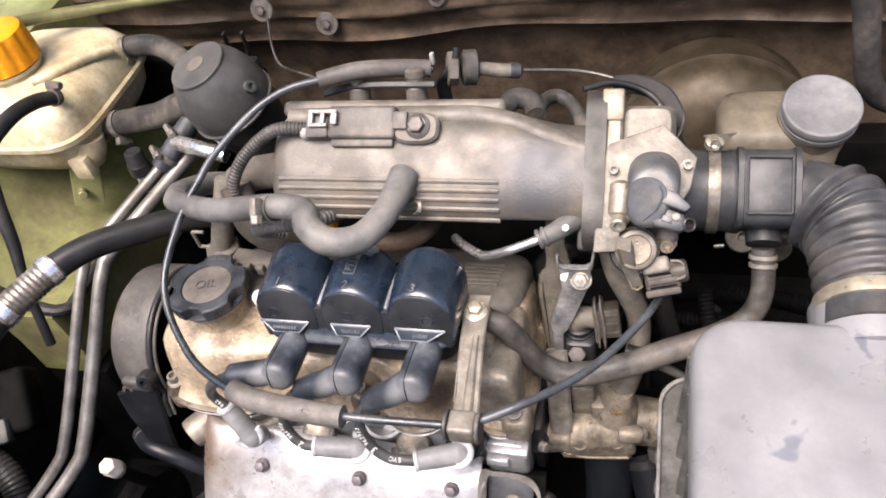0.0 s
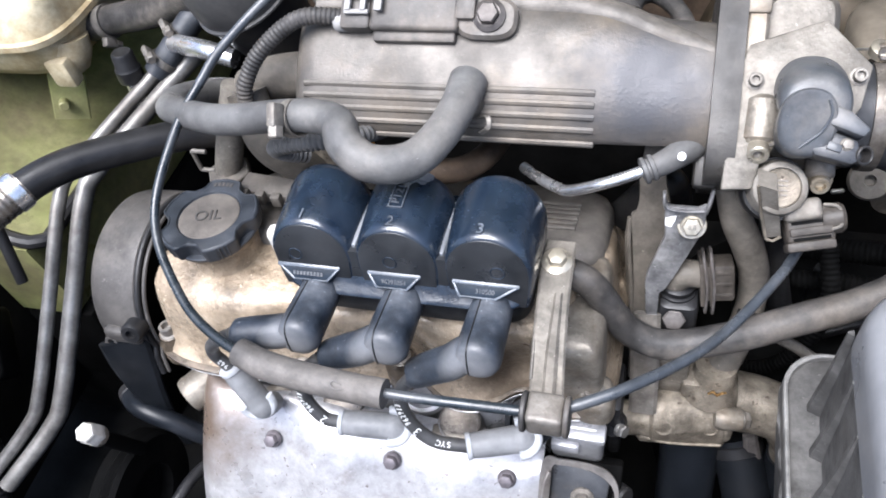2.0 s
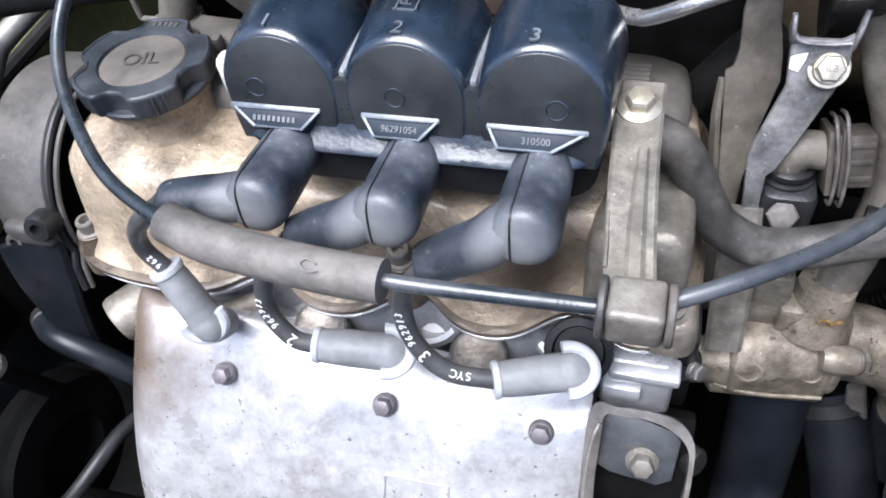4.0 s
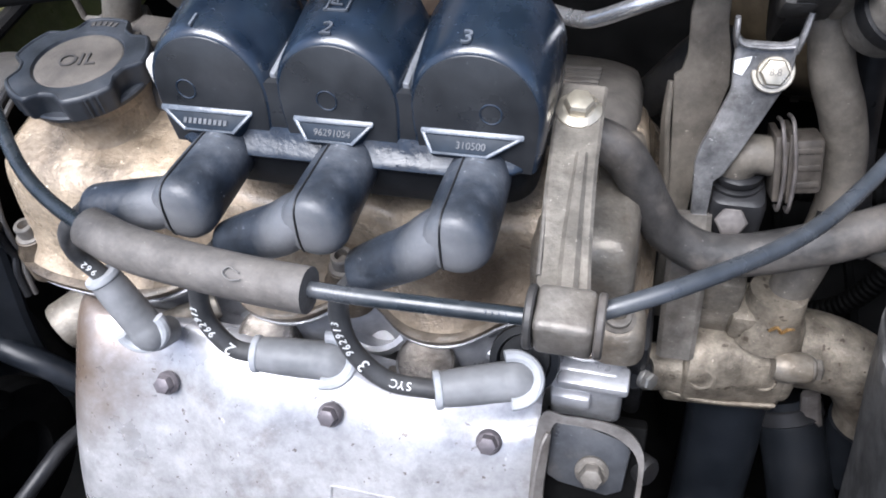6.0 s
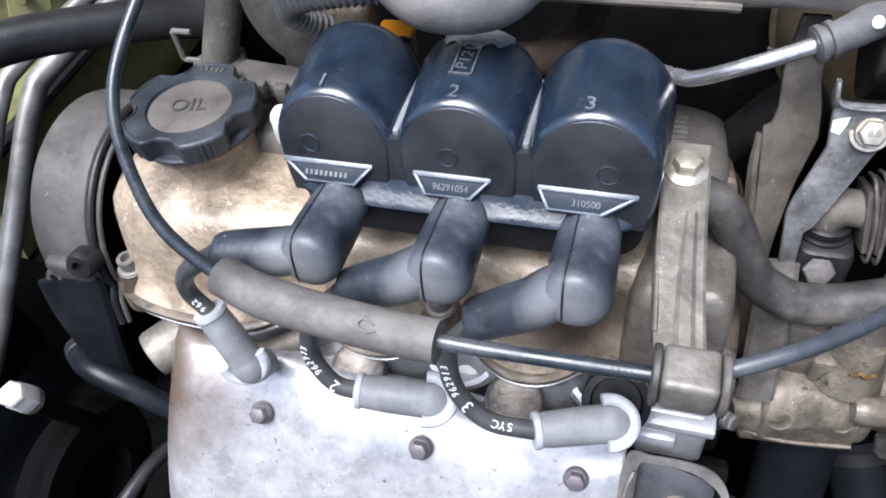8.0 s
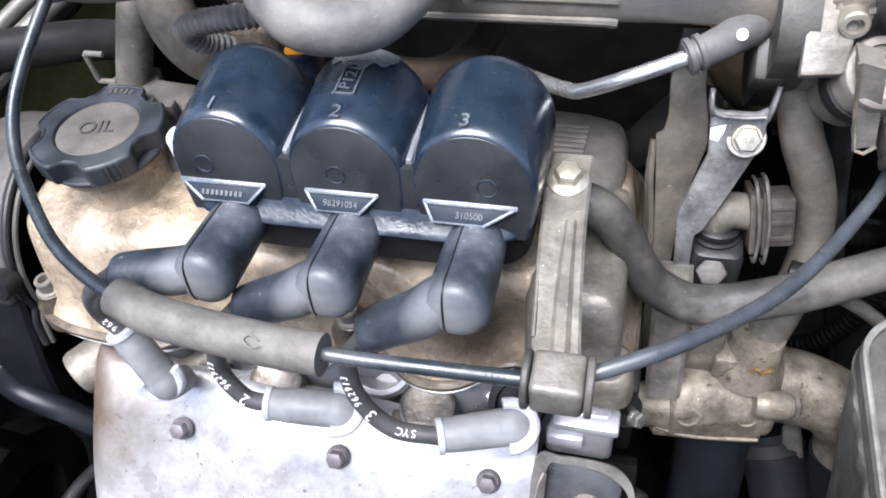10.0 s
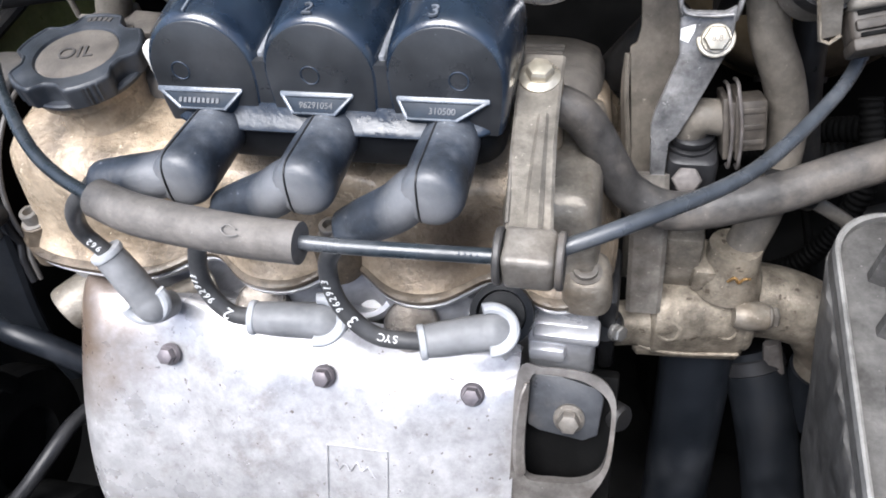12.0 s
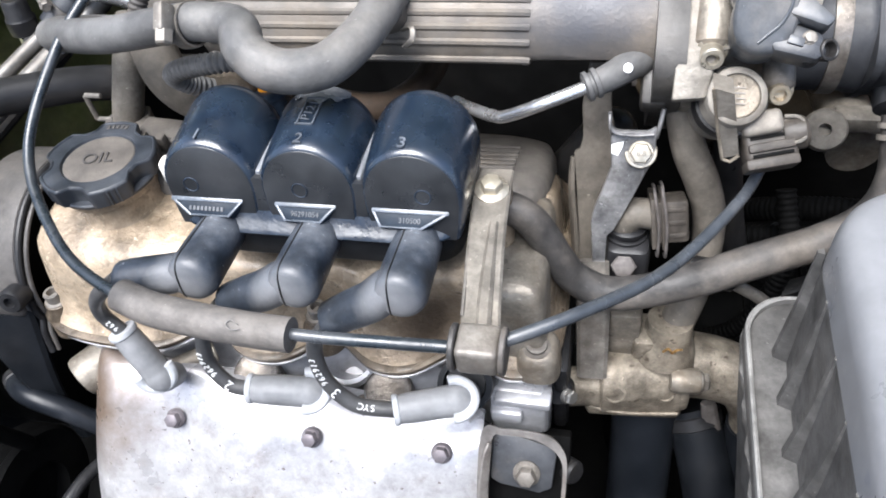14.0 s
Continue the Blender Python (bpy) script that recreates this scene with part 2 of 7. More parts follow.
    ball=mat("dusty_black_reservoir", (0.046, 0.046, 0.047), (0.074, 0.072, 0.070), 0.42, 0, 50, (0.12, 0.105, 0.09), 0.35, 0.1),
    booster=mat("dusty_gold_booster", (0.042, 0.033, 0.020), (0.072, 0.056, 0.036), 0.46, 0.3, 30, (0.108, 0.088, 0.067), 0.45),
    reservoir=mat("dusty_cream_plastic", (0.105, 0.090, 0.070), (0.165, 0.142, 0.110), 0.5, 0, 30, (0.20, 0.168, 0.123), 0.4),
    cap_grey=mat("pale_grey_lid", (0.12, 0.122, 0.128), (0.18, 0.182, 0.19), 0.55, 0, 40, (0.28, 0.26, 0.23), 0.3),
    disc=mat("dusty_cap_disc", (0.085, 0.076, 0.068), (0.13, 0.116, 0.10), 0.55, 0, 90, (0.12, 0.105, 0.09), 0.35, 0.2),
    mark=mat("pale_marking", (0.065, 0.074, 0.088), (0.125, 0.138, 0.158), 0.5, 0, 90, bump=0.0),
    pale_hose=mat("pale_grey_hose", (0.075, 0.074, 0.074), (0.115, 0.113, 0.110), 0.5, 0, 50, (0.17, 0.155, 0.138), 0.35, 0.18, 350, vary=0.6, patch=14, scratch=0.5),
    dusty_cable=mat("dust_coated_cable", (0.030, 0.035, 0.042), (0.056, 0.062, 0.070), 0.32, 0, 90, (0.105, 0.108, 0.112), 0.34, 0.08, 500, 0.45, patch=18),
    sleeve=mat("dusty_rubber_sleeve", (0.060, 0.056, 0.053), (0.095, 0.088, 0.082), 0.55, 0, 60, (0.16, 0.145, 0.13), 0.35, 0.25, 300, vary=0.6, patch=18, scratch=1.0),
    mud_hose=mat("mud_dusted_hose", (0.092, 0.082, 0.068), (0.160, 0.141, 0.117), 0.6, 0, 50, (0.062, 0.057, 0.052), 0.4, 0.25, 300, vary=0.55, patch=20, scratch=0.6),
    dusty_steel=mat("dust_coated_steel", (0.14, 0.128, 0.11), (0.24, 0.218, 0.185), 0.45, 0.25, 60, (0.065, 0.055, 0.045), 0.42, 0.2, 350, patch=24, scratch=0.9, vary=0.5),
    white_mark=mat("white_marking", (0.70, 0.70, 0.68), (0.80, 0.80, 0.78), 0.6, 0, 90, bump=0.0),
    # pale wear and dust, and the painted glint between the coil barrels
    ridge=mat("pale_dust_and_glint", (0.12, 0.128, 0.142), (0.21, 0.22, 0.235), 0.25, 0, 80, (0.04, 0.044, 0.052), 0.4, spec=1.0),
    blue_rubber=mat("blue_black_rubber", (0.006, 0.0075, 0.010), (0.012, 0.014, 0.018), 0.38, 0, 30, (0.030, 0.031, 0.034), 0.3, 0.1, patch=12),
    asphalt=mat("asphalt", (0.045, 0.045, 0.046), (0.07, 0.069, 0.067), 0.85, 0, 30, (0.09, 0.085, 0.08), 0.3, 0.5, 120),
)


# ---- shape tools ----
ORIGIN = {}
UP = Vector((0, 0, 1))


def base(name, at, label, category, group="", kind=""):
    ob = new(name)
    ob.empty_display_size = 0.02
    ob.location = at
    ORIGIN[ob] = Vector(at)
    return tagged(ob, label, category, group, kind)


def part(name, bm, material, parent=None, label="", sharp=35, category="", group="", kind=""):
    """One mesh object from a bmesh in world metres, under a thing, under a part, or on its own."""
    me = bpy.data.meshes.new(name)
    bmesh.ops.recalc_face_normals(bm, faces=bm.faces)
    if parent is None:
        co = [v.co for v in bm.verts]
        at = Vector(((min(c.x for c in co) + max(c.x for c in co)) / 2, (min(c.y for c in co) + max(c.y for c in co)) / 2, min(c.z for c in co)))
    else:
        at = ORIGIN[parent]
    bmesh.ops.translate(bm, verts=bm.verts, vec=-at)
    bm.to_mesh(me)
    bm.free()
    me.materials.append(M[material])
    for f in me.polygons:
        f.use_smooth = True
    me.set_sharp_from_angle(angle=radians(sharp))
    ob = new(name, me)
    ORIGIN[ob] = at
    if parent is None:
        ob.location = at
    else:
        ob.parent = parent
    return tagged(ob, label, category, group, kind)


def spline(pts, n=8):
    p = [Vector(q) for q in pts]
    p = [2 * p[0] - p[1]] + p + [2 * p[-1] - p[-2]]
    out = []
    for i in range(1, len(p) - 2):
        for k in range(n):
            t = k / n
            a, b, c, d = p[i - 1:i + 3]
            out.append(0.5 * (2 * b + (c - a) * t + (2 * a - 5 * b + 4 * c - d) * t * t + (3 * b - a - 3 * c + d) * t ** 3))
    return out + [p[-2]]


def skin(loops, bm=None, caps=True, closed=True):
    bm = bm or bmesh.new()
    rows = [[bm.verts.new(c) for c in lp] for lp in loops]
    m = len(rows[0])
    for r, s in zip(rows, rows[1:]):
        for i in range(m if closed else m - 1):
            bm.faces.new((r[i], r[(i + 1) % m], s[(i + 1) % m], s[i]))
    if caps and closed:
        bm.faces.new(rows[0])
        bm.faces.new(rows[-1])
    return bm


def frames(c):
    """A sliding frame along the points c: pairs of cross directions."""
    t0 = (c[1] - c[0]).normalized()
    u = t0.cross(UP if abs(t0.z) < 0.9 else Vector((1, 0, 0))).normalized()
    out = []
    for i in range(len(c)):
        t = (c[min(i + 1, len(c) - 1)] - c[max(i - 1, 0)]).normalized()
        u = (u - t * u.dot(t)).normalized()
        out.append((u, t.cross(u)))
    return out


def tube(pts, r, seg=16, n=8, bm=None, ribs=None, squash=1.0):
    """A round hose through pts; r: one radius, or one for each point; ribs: (depth, pitch)."""
    c = spline(pts, n)
    if isinstance(r, (list, tuple)):
        rr = [v.x for v in spline([(q, 0, 0) for q in r], n)]
    else:
        rr = [r] * len(c)
    if ribs:
        dense, drr, s = [], [], 0.0
        for i in range(len(c) - 1):
            step = (c[i + 1] - c[i]).length
            k = max(2, int(step / ribs[1] * 8))
            for j in range(k):
                f = j / k
                dense.append(c[i].lerp(c[i + 1], f))
                drr.append(rr[i] * (1 - f) + rr[i + 1] * f + ribs[0] * (0.5 + 0.5 * math.cos(6.2832 * (s + f * step) / ribs[1])))
            s += step
        c, rr = dense, drr
    loops = []
    for q, (u, w), a in zip(c, frames(c), rr):
        loops.append([q + (u * math.cos(6.28319 * k / seg) + w * math.sin(6.28319 * k / seg) * squash) * a for k in range(seg)])
    return skin(loops, bm)


def lathe(prof, at, axis, seg=32, bm=None):
    """Turns a profile of (radius, height) round axis."""
    w = Vector(axis).normalized()
    u = w.cross(UP if abs(w.z) < 0.9 else Vector((0, 1, 0))).normalized()
    v = w.cross(u)
    at = Vector(at)
    return skin([[at + w * h + (u * math.cos(6.28319 * k / seg) + v * math.sin(6.28319 * k / seg)) * max(r, 1e-5) for k in range(seg)] for r, h in prof], bm)


def rod(a, b, r, seg=20, bev=0.001, bm=None):
    a, b = Vector(a), Vector(b)
    h = (b - a).length
    return lathe([(r - bev, 0), (r, bev), (r, h - bev), (r - bev, h)], a, b - a, seg, bm)


def box(at, size, bev=0.002, axes=None, bm=None, seg=2):
    t = bmesh.new()
    bmesh.ops.create_cube(t, size=1)
    bmesh.ops.scale(t, verts=t.verts, vec=size)
    if bev:
        bmesh.ops.bevel(t, geom=t.edges, offset=bev, segments=seg, affect="EDGES", profile=0.5)
    m = Matrix.Translation(at)
    if axes:
        m = m @ Matrix([Vector(a) for a in axes]).transposed().to_4x4()
    bmesh.ops.transform(t, matrix=m, verts=t.verts)
    return join(t, bm)


def join(t, bm):
    if bm is None:
        return t
    me = bpy.data.meshes.new("tmp")
    t.to_mesh(me)
    t.free()
    bm.from_mesh(me)
    bpy.data.meshes.remove(me)
    return bm


def plate(outline, at, u, v, thick, bev=0.0008, bm=None):
    """A flat plate: outline of (a, b) along the directions u and v from at, thickened along u x v."""
    u, v = Vector(u).normalized(), Vector(v).normalized()
    w = u.cross(v)
    t = bmesh.new()
    f = t.faces.new([t.verts.new(Vector(at) + u * a + v * b) for a, b in outline])
    ex = bmesh.ops.extrude_face_region(t, geom=[f])
    bmesh.ops.translate(t, verts=[g for g in ex["geom"] if isinstance(g, bmesh.types.BMVert)], vec=w * thick)
    if bev:
        bmesh.ops.bevel(t, geom=t.edges, offset=bev, segments=2, affect="EDGES", profile=0.5)
    return join(t, bm)


def ribbon(pts, width, thick, across, n=6, bm=None):
    """A bent strap through pts, its width along across; width: one, or one for each point."""
    c = spline(pts, n)
    ww = [q.x for q in spline([(q, 0, 0) for q in (width if isinstance(width, (list, tuple)) else [width] * len(pts))], n)]
    loops = []
    for i, q in enumerate(c):
        t = (c[min(i + 1, len(c) - 1)] - c[max(i - 1, 0)]).normalized()
        a = Vector(across)
        a = (a - t * a.dot(t)).normalized()
        w = t.cross(a) * thick / 2
        h = a * ww[i] / 2
        e = a * min(thick * 0.4, ww[i] / 4)
        loops.append([q - h + e * 0 + w * 0.4, q - h + e + w, q + h - e + w, q + h + w * 0.4, q + h - w * 0.4, q + h - e - w, q - h + e - w, q - h - w * 0.4])
    return skin(loops, bm)


def bolt(parent, at, axis, r=0.006, h=0.005, material="zinc", washer=1.45, name="bolt", label="", stem=0.004):
    """A hexagon head with a washer collar, seated at its foot."""
    a = Vector(axis).normalized()
    at = Vector(at)
    bm = bmesh.new()
    if washer:
        lathe([(r * 0.6, -stem), (r * 0.6, 0), (r * washer, 0), (r * washer, h * 0.2), (r * 1.05, h * 0.4), (r, h * 0.4)], at, a, 24, bm)
    lathe([(r, h * 0.1), (r, h * 0.80), (r * 0.87, h * 0.97), (r * 0.6, h * 1.02), (0.00001, h * 1.04)], at, a, 6, bm)
    return part(name, bm, material, parent, label, 25)


def socket_bolt(parent, at, axis, r=0.006, h=0.008, material="steel", name="bolt", label=""):
    """A round head with a hexagon socket, on a washer."""
    a = Vector(axis).normalized()
    bm = lathe([(r * 1.35, 0), (r * 1.35, h * 0.15), (r, h * 0.2), (r, h * 0.92), (r * 0.9, h), (r * 0.58, h), (r * 0.52, h * 0.5), (0.00001, h * 0.45)], at, a, 24)
    lathe([(r * 0.6, -0.006), (r * 0.6, 0.001)], at, a, 12, bm)
    return part(name, bm, material, parent, label, 25)


def clamp_band(parent, at, axis, r, width, material="steel", name="hose_clamp", screw=None, label=""):
    """A band round a hose, with a tangent screw housing if screw gives its direction."""
    bm = lathe([(r, -width / 2), (r + 0.0012, -width / 2), (r + 0.0014, 0), (r + 0.0012, width / 2), (r, width / 2), (r - 0.0006, 0)], at, axis, 40)
    if screw is not None:
        a, d = Vector(axis).normalized(), Vector(screw).normalized()
        d = (d - a * d.dot(a)).normalized()
        t = a.cross(d)
        p = Vector(at) + d * (r + 0.005)
        box(p, (width * 0.9, 0.014, 0.009), 0.0015, (a, t, d), bm)
        lathe([(0.0045, 0), (0.0045, 0.006), (0.0035, 0.007), (0.00001, 0.0065)], p + t * 0.006, t, 6, bm)
    return part(name, bm, material, parent, label)


def words(text, at, right, up, size, parent, material, name="lettering", depth=0.0004, label=""):
    """Raised lettering with its middle at at."""
    cu = bpy.data.curves.new("letters", "FONT")
    cu.body, cu.size, cu.extrude, cu.align_x, cu.align_y = text, size, depth, "CENTER", "CENTER"
    tmp = bpy.data.objects.new("letters", cu)
    scene.collection.objects.link(tmp)
    me = bpy.data.meshes.new_from_object(tmp)
    scene.collection.objects.unlink(tmp)
    bpy.data.objects.remove(tmp)
    r, u = Vector(right).normalized(), Vector(up).normalized()
    u = (u - r * u.dot(r)).normalized()
    bm = bmesh.new()
    bm.from_mesh(me)
    bpy.data.meshes.remove(me)
    bmesh.ops.transform(bm, matrix=Matrix.Translation(at) @ Matrix((r, u, r.cross(u))).transposed().to_4x4(), verts=bm.verts)
    return part(name, bm, material, parent, label)


def ring_loop(cx, cy, rx, ry, power, n=48):
    """A rounded oblong of n points round (cx, cy)."""
    out = []
    for k in range(n):
        a = 6.28319 * k / n
        c, s = math.cos(a), math.sin(a)
        out.append((cx + rx * math.copysign(abs(c) ** (2 / power), c), cy + ry * math.copysign(abs(s) ** (2 / power), s)))
    return out


def even_loop(pts, n):
    """n points spaced evenly round the closed loop pts."""
    p = [Vector((*q, 0)) for q in pts]
    p.append(p[0])
    far = [0.0]
    for a, b in zip(p, p[1:]):
        far.append(far[-1] + (b - a).length)
    out, j = [], 0
    for k in range(n):
        want = far[-1] * k / n
        while far[j + 1] < want:
            j += 1
        q = p[j].lerp(p[j + 1], (want - far[j]) / max(1e-9, far[j + 1] - far[j]))
        out.append((q.x, q.y))
    return out


# the intake stands tilted: v runs up and back along its face, n out of the face
VA, NA = Vector((0, 0.792, 0.610)), Vector((0, -0.610, 0.792))
XA, YA, ZA = Vector((1, 0, 0)), Vector((0, 1, 0)), Vector((0, 0, 1))


def vn(x, v, n):
    return XA * x + VA * v + NA * n

# ---- the setting ----
bm = bmesh.new()
bmesh.ops.create_grid(bm, x_segments=4, y_segments=4, size=400)
part("ground", bm, "asphalt", None, "grey asphalt under the car", kind="structure", category="ground")
# added floor of the bay; its near-black colour holds the shade down there
part("undertray", box((0.05, 0.40, 0.30), (1.30, 1.00, 0.02), 0.004), "gloom", None, "undertray closing the bottom of the engine bay, shade put in as near-black", kind="structure", category="undertray")


def firewall():
    """A pressed bulkhead; its upper sheet hangs in shallow folds down to a hem."""
    loops = []
    for i in range(131):
        x = -0.60 + 1.30 * i / 130
        wob = 0.006 * math.sin(9 * x) + 0.004 * math.sin(23 * x + 1)
        row = [(x, 0.900 + wob, 0.30), (x, 0.892 + wob, 0.55), (x, 0.880 + wob, 0.66), (x, 0.872 + wob, 0.715)]
        hem = 0.728 + 0.006 * math.sin(5 * x + 0.8) + 0.003 * math.sin(17 * x)
        for k in range(15):
            z = hem + (0.806 - hem) * k / 14
            fold = 0.0030 * math.sin(11 * x + 90 * (z - 0.75) + 1.4 * math.sin(5 * x)) * math.sin(3.14159 * k / 14) + 0.0012 * math.sin(29 * x - 120 * (z - 0.75))
            bead = 0.006 * math.exp(-((z - 0.776 - 0.006 * math.sin(4 * x)) / 0.005) ** 2)
            row.append((x, 0.853 + wob + 0.25 * (0.75 - z) - fold * min(1.0, k / 3) - bead - (0.004 if k == 1 else 0.0), z))
        row += [(x, 0.828, 0.815), (x, 0.835, 0.84), (x, 0.99, 0.86), (x, 0.99, 0.30)]
        loops.append(row)
    return part("wall_back", skin(loops), "wall", None, "dirty brown pressed steel firewall", kind="structure", category="firewall", sharp=60)


wall_back = firewall()


def side_wall(x0, x1, name, label, material):
    loops = []
    for i in range(25):
        y = -0.10 + 1.0 * i / 24
        k = 0.012 * math.sin(7 * y)
        s = 1 if x1 > x0 else -1
        loops.append([(x0 - 0.04 * s + k, y, 0.30), (x0 - 0.04 * s + k, y, 0.575), (x0 - 0.035 * s + k, y, 0.59), (x0 + 0.02 * s + k, y, 0.625), (x0 + 0.065 * s + k, y, 0.68), (x0 + 0.09 * s, y, 0.76), (x0 + 0.095 * s, y, 0.83), (x1, y, 0.84), (x1, y, 0.30)])
    return part(name, skin(loops), material, None, label, kind="structure", category="inner wing", sharp=50)


part("wall_west", skin([[(-0.385 + 0.006 * math.sin(9 * y), y, 0.655), (-0.43 + 0.010 * math.sin(7 * y), y, 0.672), (-0.470 + 0.008 * math.sin(7 * y), y, 0.705), (-0.50, y, 0.76), (-0.51, y, 0.83), (-0.62, y, 0.84), (-0.62, y, 0.655)] for y in [0.45 + 0.03 * k for k in range(16)]]), "green", None, "lime green painted inner wing, dusty", kind="structure", category="inner wing", sharp=50)
# front of the wing, with the shade there painted as near-black
part("wall_west_front", skin([[(-0.475, y, 0.40), (-0.48, y, 0.60), (-0.49, y, 0.66), (-0.50, y, 0.76), (-0.51, y, 0.83), (-0.62, y, 0.84), (-0.62, y, 0.40)] for y in (-0.10, 0.10, 0.30, 0.449)]), "gloom", None, "plain liner at the front of the bay, shade put in as near-black", kind="structure", category="splash guard", sharp=50)
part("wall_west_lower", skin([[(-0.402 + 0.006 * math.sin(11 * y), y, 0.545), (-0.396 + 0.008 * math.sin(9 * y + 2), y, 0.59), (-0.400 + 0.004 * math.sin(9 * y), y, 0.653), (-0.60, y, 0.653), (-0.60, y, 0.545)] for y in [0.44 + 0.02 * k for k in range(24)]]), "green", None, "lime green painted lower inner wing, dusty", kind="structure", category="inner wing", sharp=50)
# added near-black box: the shade under the green wing, as a shape
part("lower_wing_shade", box((-0.50, 0.67, 0.417), (0.21, 0.46, 0.252), 0.01), "gloom", None, "near-black box standing in for the shade below the inner wing", kind="structure", category="splash guard")
part("wing_rail", tube([(-0.47, 0.446, 0.700), (-0.43, 0.447, 0.668), (-0.392, 0.452, 0.655), (-0.386, 0.50, 0.654), (-0.384, 0.80, 0.654)], 0.007, 10, 4), "black", None, "black sealed edge of the inner wing", kind="structure", category="trim")
side_wall(0.58, 0.72, "wall_east", "dusty painted inner wing", "wall")
part("wall_south", box((0.05, -0.09, 0.53), (1.30, 0.03, 0.46), 0.008), "gloom", None, "black radiator panel closing the front of the bay", kind="structure", category="panel")


# the raised bonnet, never in view, closes the place above and behind and shades the back
part("bonnet", box((0.05, 0.715, 1.30), (1.36, 0.90, 0.025), 0.01, (XA, (0, -0.469, 0.883), (0, -0.883, -0.469))), "green", None, "unseen raised lime green bonnet, plain underside, shading the back of the bay", kind="structure", category="bonnet")


# ---- the engine ----
WELLS = (-0.070, 0.012, 0.092)


def valve_cover():
    t = base("valve_cover", (-0.02, 0.42, 0.69), "dirty bronze-painted cast valve cover with oil stains", "engine cover")

    def loop(z, inset, front, scallop):
        out = []
        for x, y in even_loop(ring_loop(-0.021, 0.42, 0.174 - inset, 0.088 - inset * 0.8, 7, 720), 220):
            if y < 0.42:
                w = (0.42 - y) / 0.088
                dip = sum(math.exp(-((x - c) / 0.020) ** 2) for c in WELLS)
                y += w * (front + scallop * dip)
            out.append((x, y, z - 0.55 * max(0.0, y - 0.425) * (z > 0.70)))
        return out

    part("flange", skin([loop(0.6868, 0.0015, -0.005, 0.020), loop(0.6872, 0.0005, -0.006, 0.020), loop(0.6900, 0.0005, -0.006, 0.020), loop(0.6908, 0.0015, -0.005, 0.020), loop(0.6912, 0.005, -0.003, 0.020)]), "flange_dirt", t, "oily dirty cast flange")
    part("edge_bead", skin([loop(0.6906, 0.0040, -0.0045, 0.020), loop(0.6922, 0.0044, -0.0040, 0.020), loop(0.6928, 0.0054, -0.003, 0.020), loop(0.6922, 0.0075, 0, 0.020)]), "flange_dirt", t)
    part("gasket", skin([loop(0.6852, 0.0035, -0.0035, 0.020), loop(0.6870, 0.0035, -0.0035, 0.020)]), "black", t, "black gasket line")
    part("head_lip", skin([loop(0.6800, 0.007, 0.000, 0.020), loop(0.6812, 0.0015, -0.005, 0.020), loop(0.6842, 0.0010, -0.0055, 0.020), loop(0.6852, 0.0020, -0.0045, 0.020)]), "cast_bright", t, "pale cast lip under the gasket")
    part("shell", skin([
        loop(0.6912, 0.0022, -0.003, 0.019), loop(0.6945, 0.0034, -0.001, 0.018), loop(0.6990, 0.0056, 0.001, 0.018), loop(0.706, 0.0076, 0.002, 0.019), loop(0.722, 0.009, 0.004, 0.016), loop(0.737, 0.0108, 0.006, 0.010),
        loop(0.7435, 0.0122, 0.0075, 0.007), loop(0.7475, 0.0150, 0.0095, 0.005), loop(0.7502, 0.0195, 0.012, 0.003), loop(0.7518, 0.0265, 0.015, 0.001), loop(0.7530, 0.040, 0.018, 0), loop(0.7540, 0.060, 0.020, 0)]), "cover", t, sharp=60)
    for x, y, h in ((-0.1793, 0.3500, 0.0), (0.0068, 0.3490, 0.0120)):
        part("boss", lathe([(0.0130, 0.674), (0.0120, 0.691), (0.0098, 0.694), (0.0088, 0.698), (0.0084, 0.7005), (0.0070, 0.7010)], (x, y, h), ZA, 24), "flange_dirt", t)
        socket_bolt(t, (x, y, 0.7002 + h), ZA, 0.0056, 0.009, "bracket")
    # low rounded corner lug with a sunk bolt
    part("corner_lug", skin([[(x, y, z) for x, y in ring_loop(0.1385, 0.3465, 0.0130 - o, 0.0145 - o, 3, 36)] for z, o in ((0.686, 0.0), (0.699, 0.0008), (0.7045, 0.0022), (0.7065, 0.0048), (0.7068, 0.0075))]), "alloy", t, "tan cast corner lug", 60)
    socket_bolt(t, (0.1378, 0.3440, 0.7066), ZA, 0.0060, 0.0030, "bracket")
    part("filler_neck", lathe([(0.029, 0.748), (0.027, 0.754), (0.0255, 0.757), (0.0255, 0.774)], (-0.128, 0.397, 0), ZA), "cover", t)
    # rear part of the cover, a grey lid with cast ribs
    part("rear_lid", skin([[(x, y, z - 0.40 * (y - 0.44) * (z > 0.70)) for x, y in ring_loop(-0.005, 0.453, 0.143 - i, 0.054 - i, 6, 96)] for z, i in ((0.69, 0), (0.741, 0.001), (0.750, 0.004), (0.754, 0.010), (0.755, 0.02))]), "grey_cover", t, "dusty grey rear lid", sharp=60)
    for k in range(6):
        y = 0.436 + 0.0065 * k
        part("cast_rib", box((0.098, y, 0.7552 - 0.40 * (y - 0.44)), (0.034, 0.003, 0.004), 0.001), "grey_cover", t)
    # right-hand end block
    part("end_block", skin([[(x, y, z) for x, y in ring_loop(0.120, 0.383, 0.024 - i, 0.041 - i, 10, 64)] for z, i in ((0.69, 0), (0.742, 0.0015), (0.750, 0.0035), (0.7535, 0.008))]), "alloy", t, "pale stained end block", 50)
    return t


valve_cover()


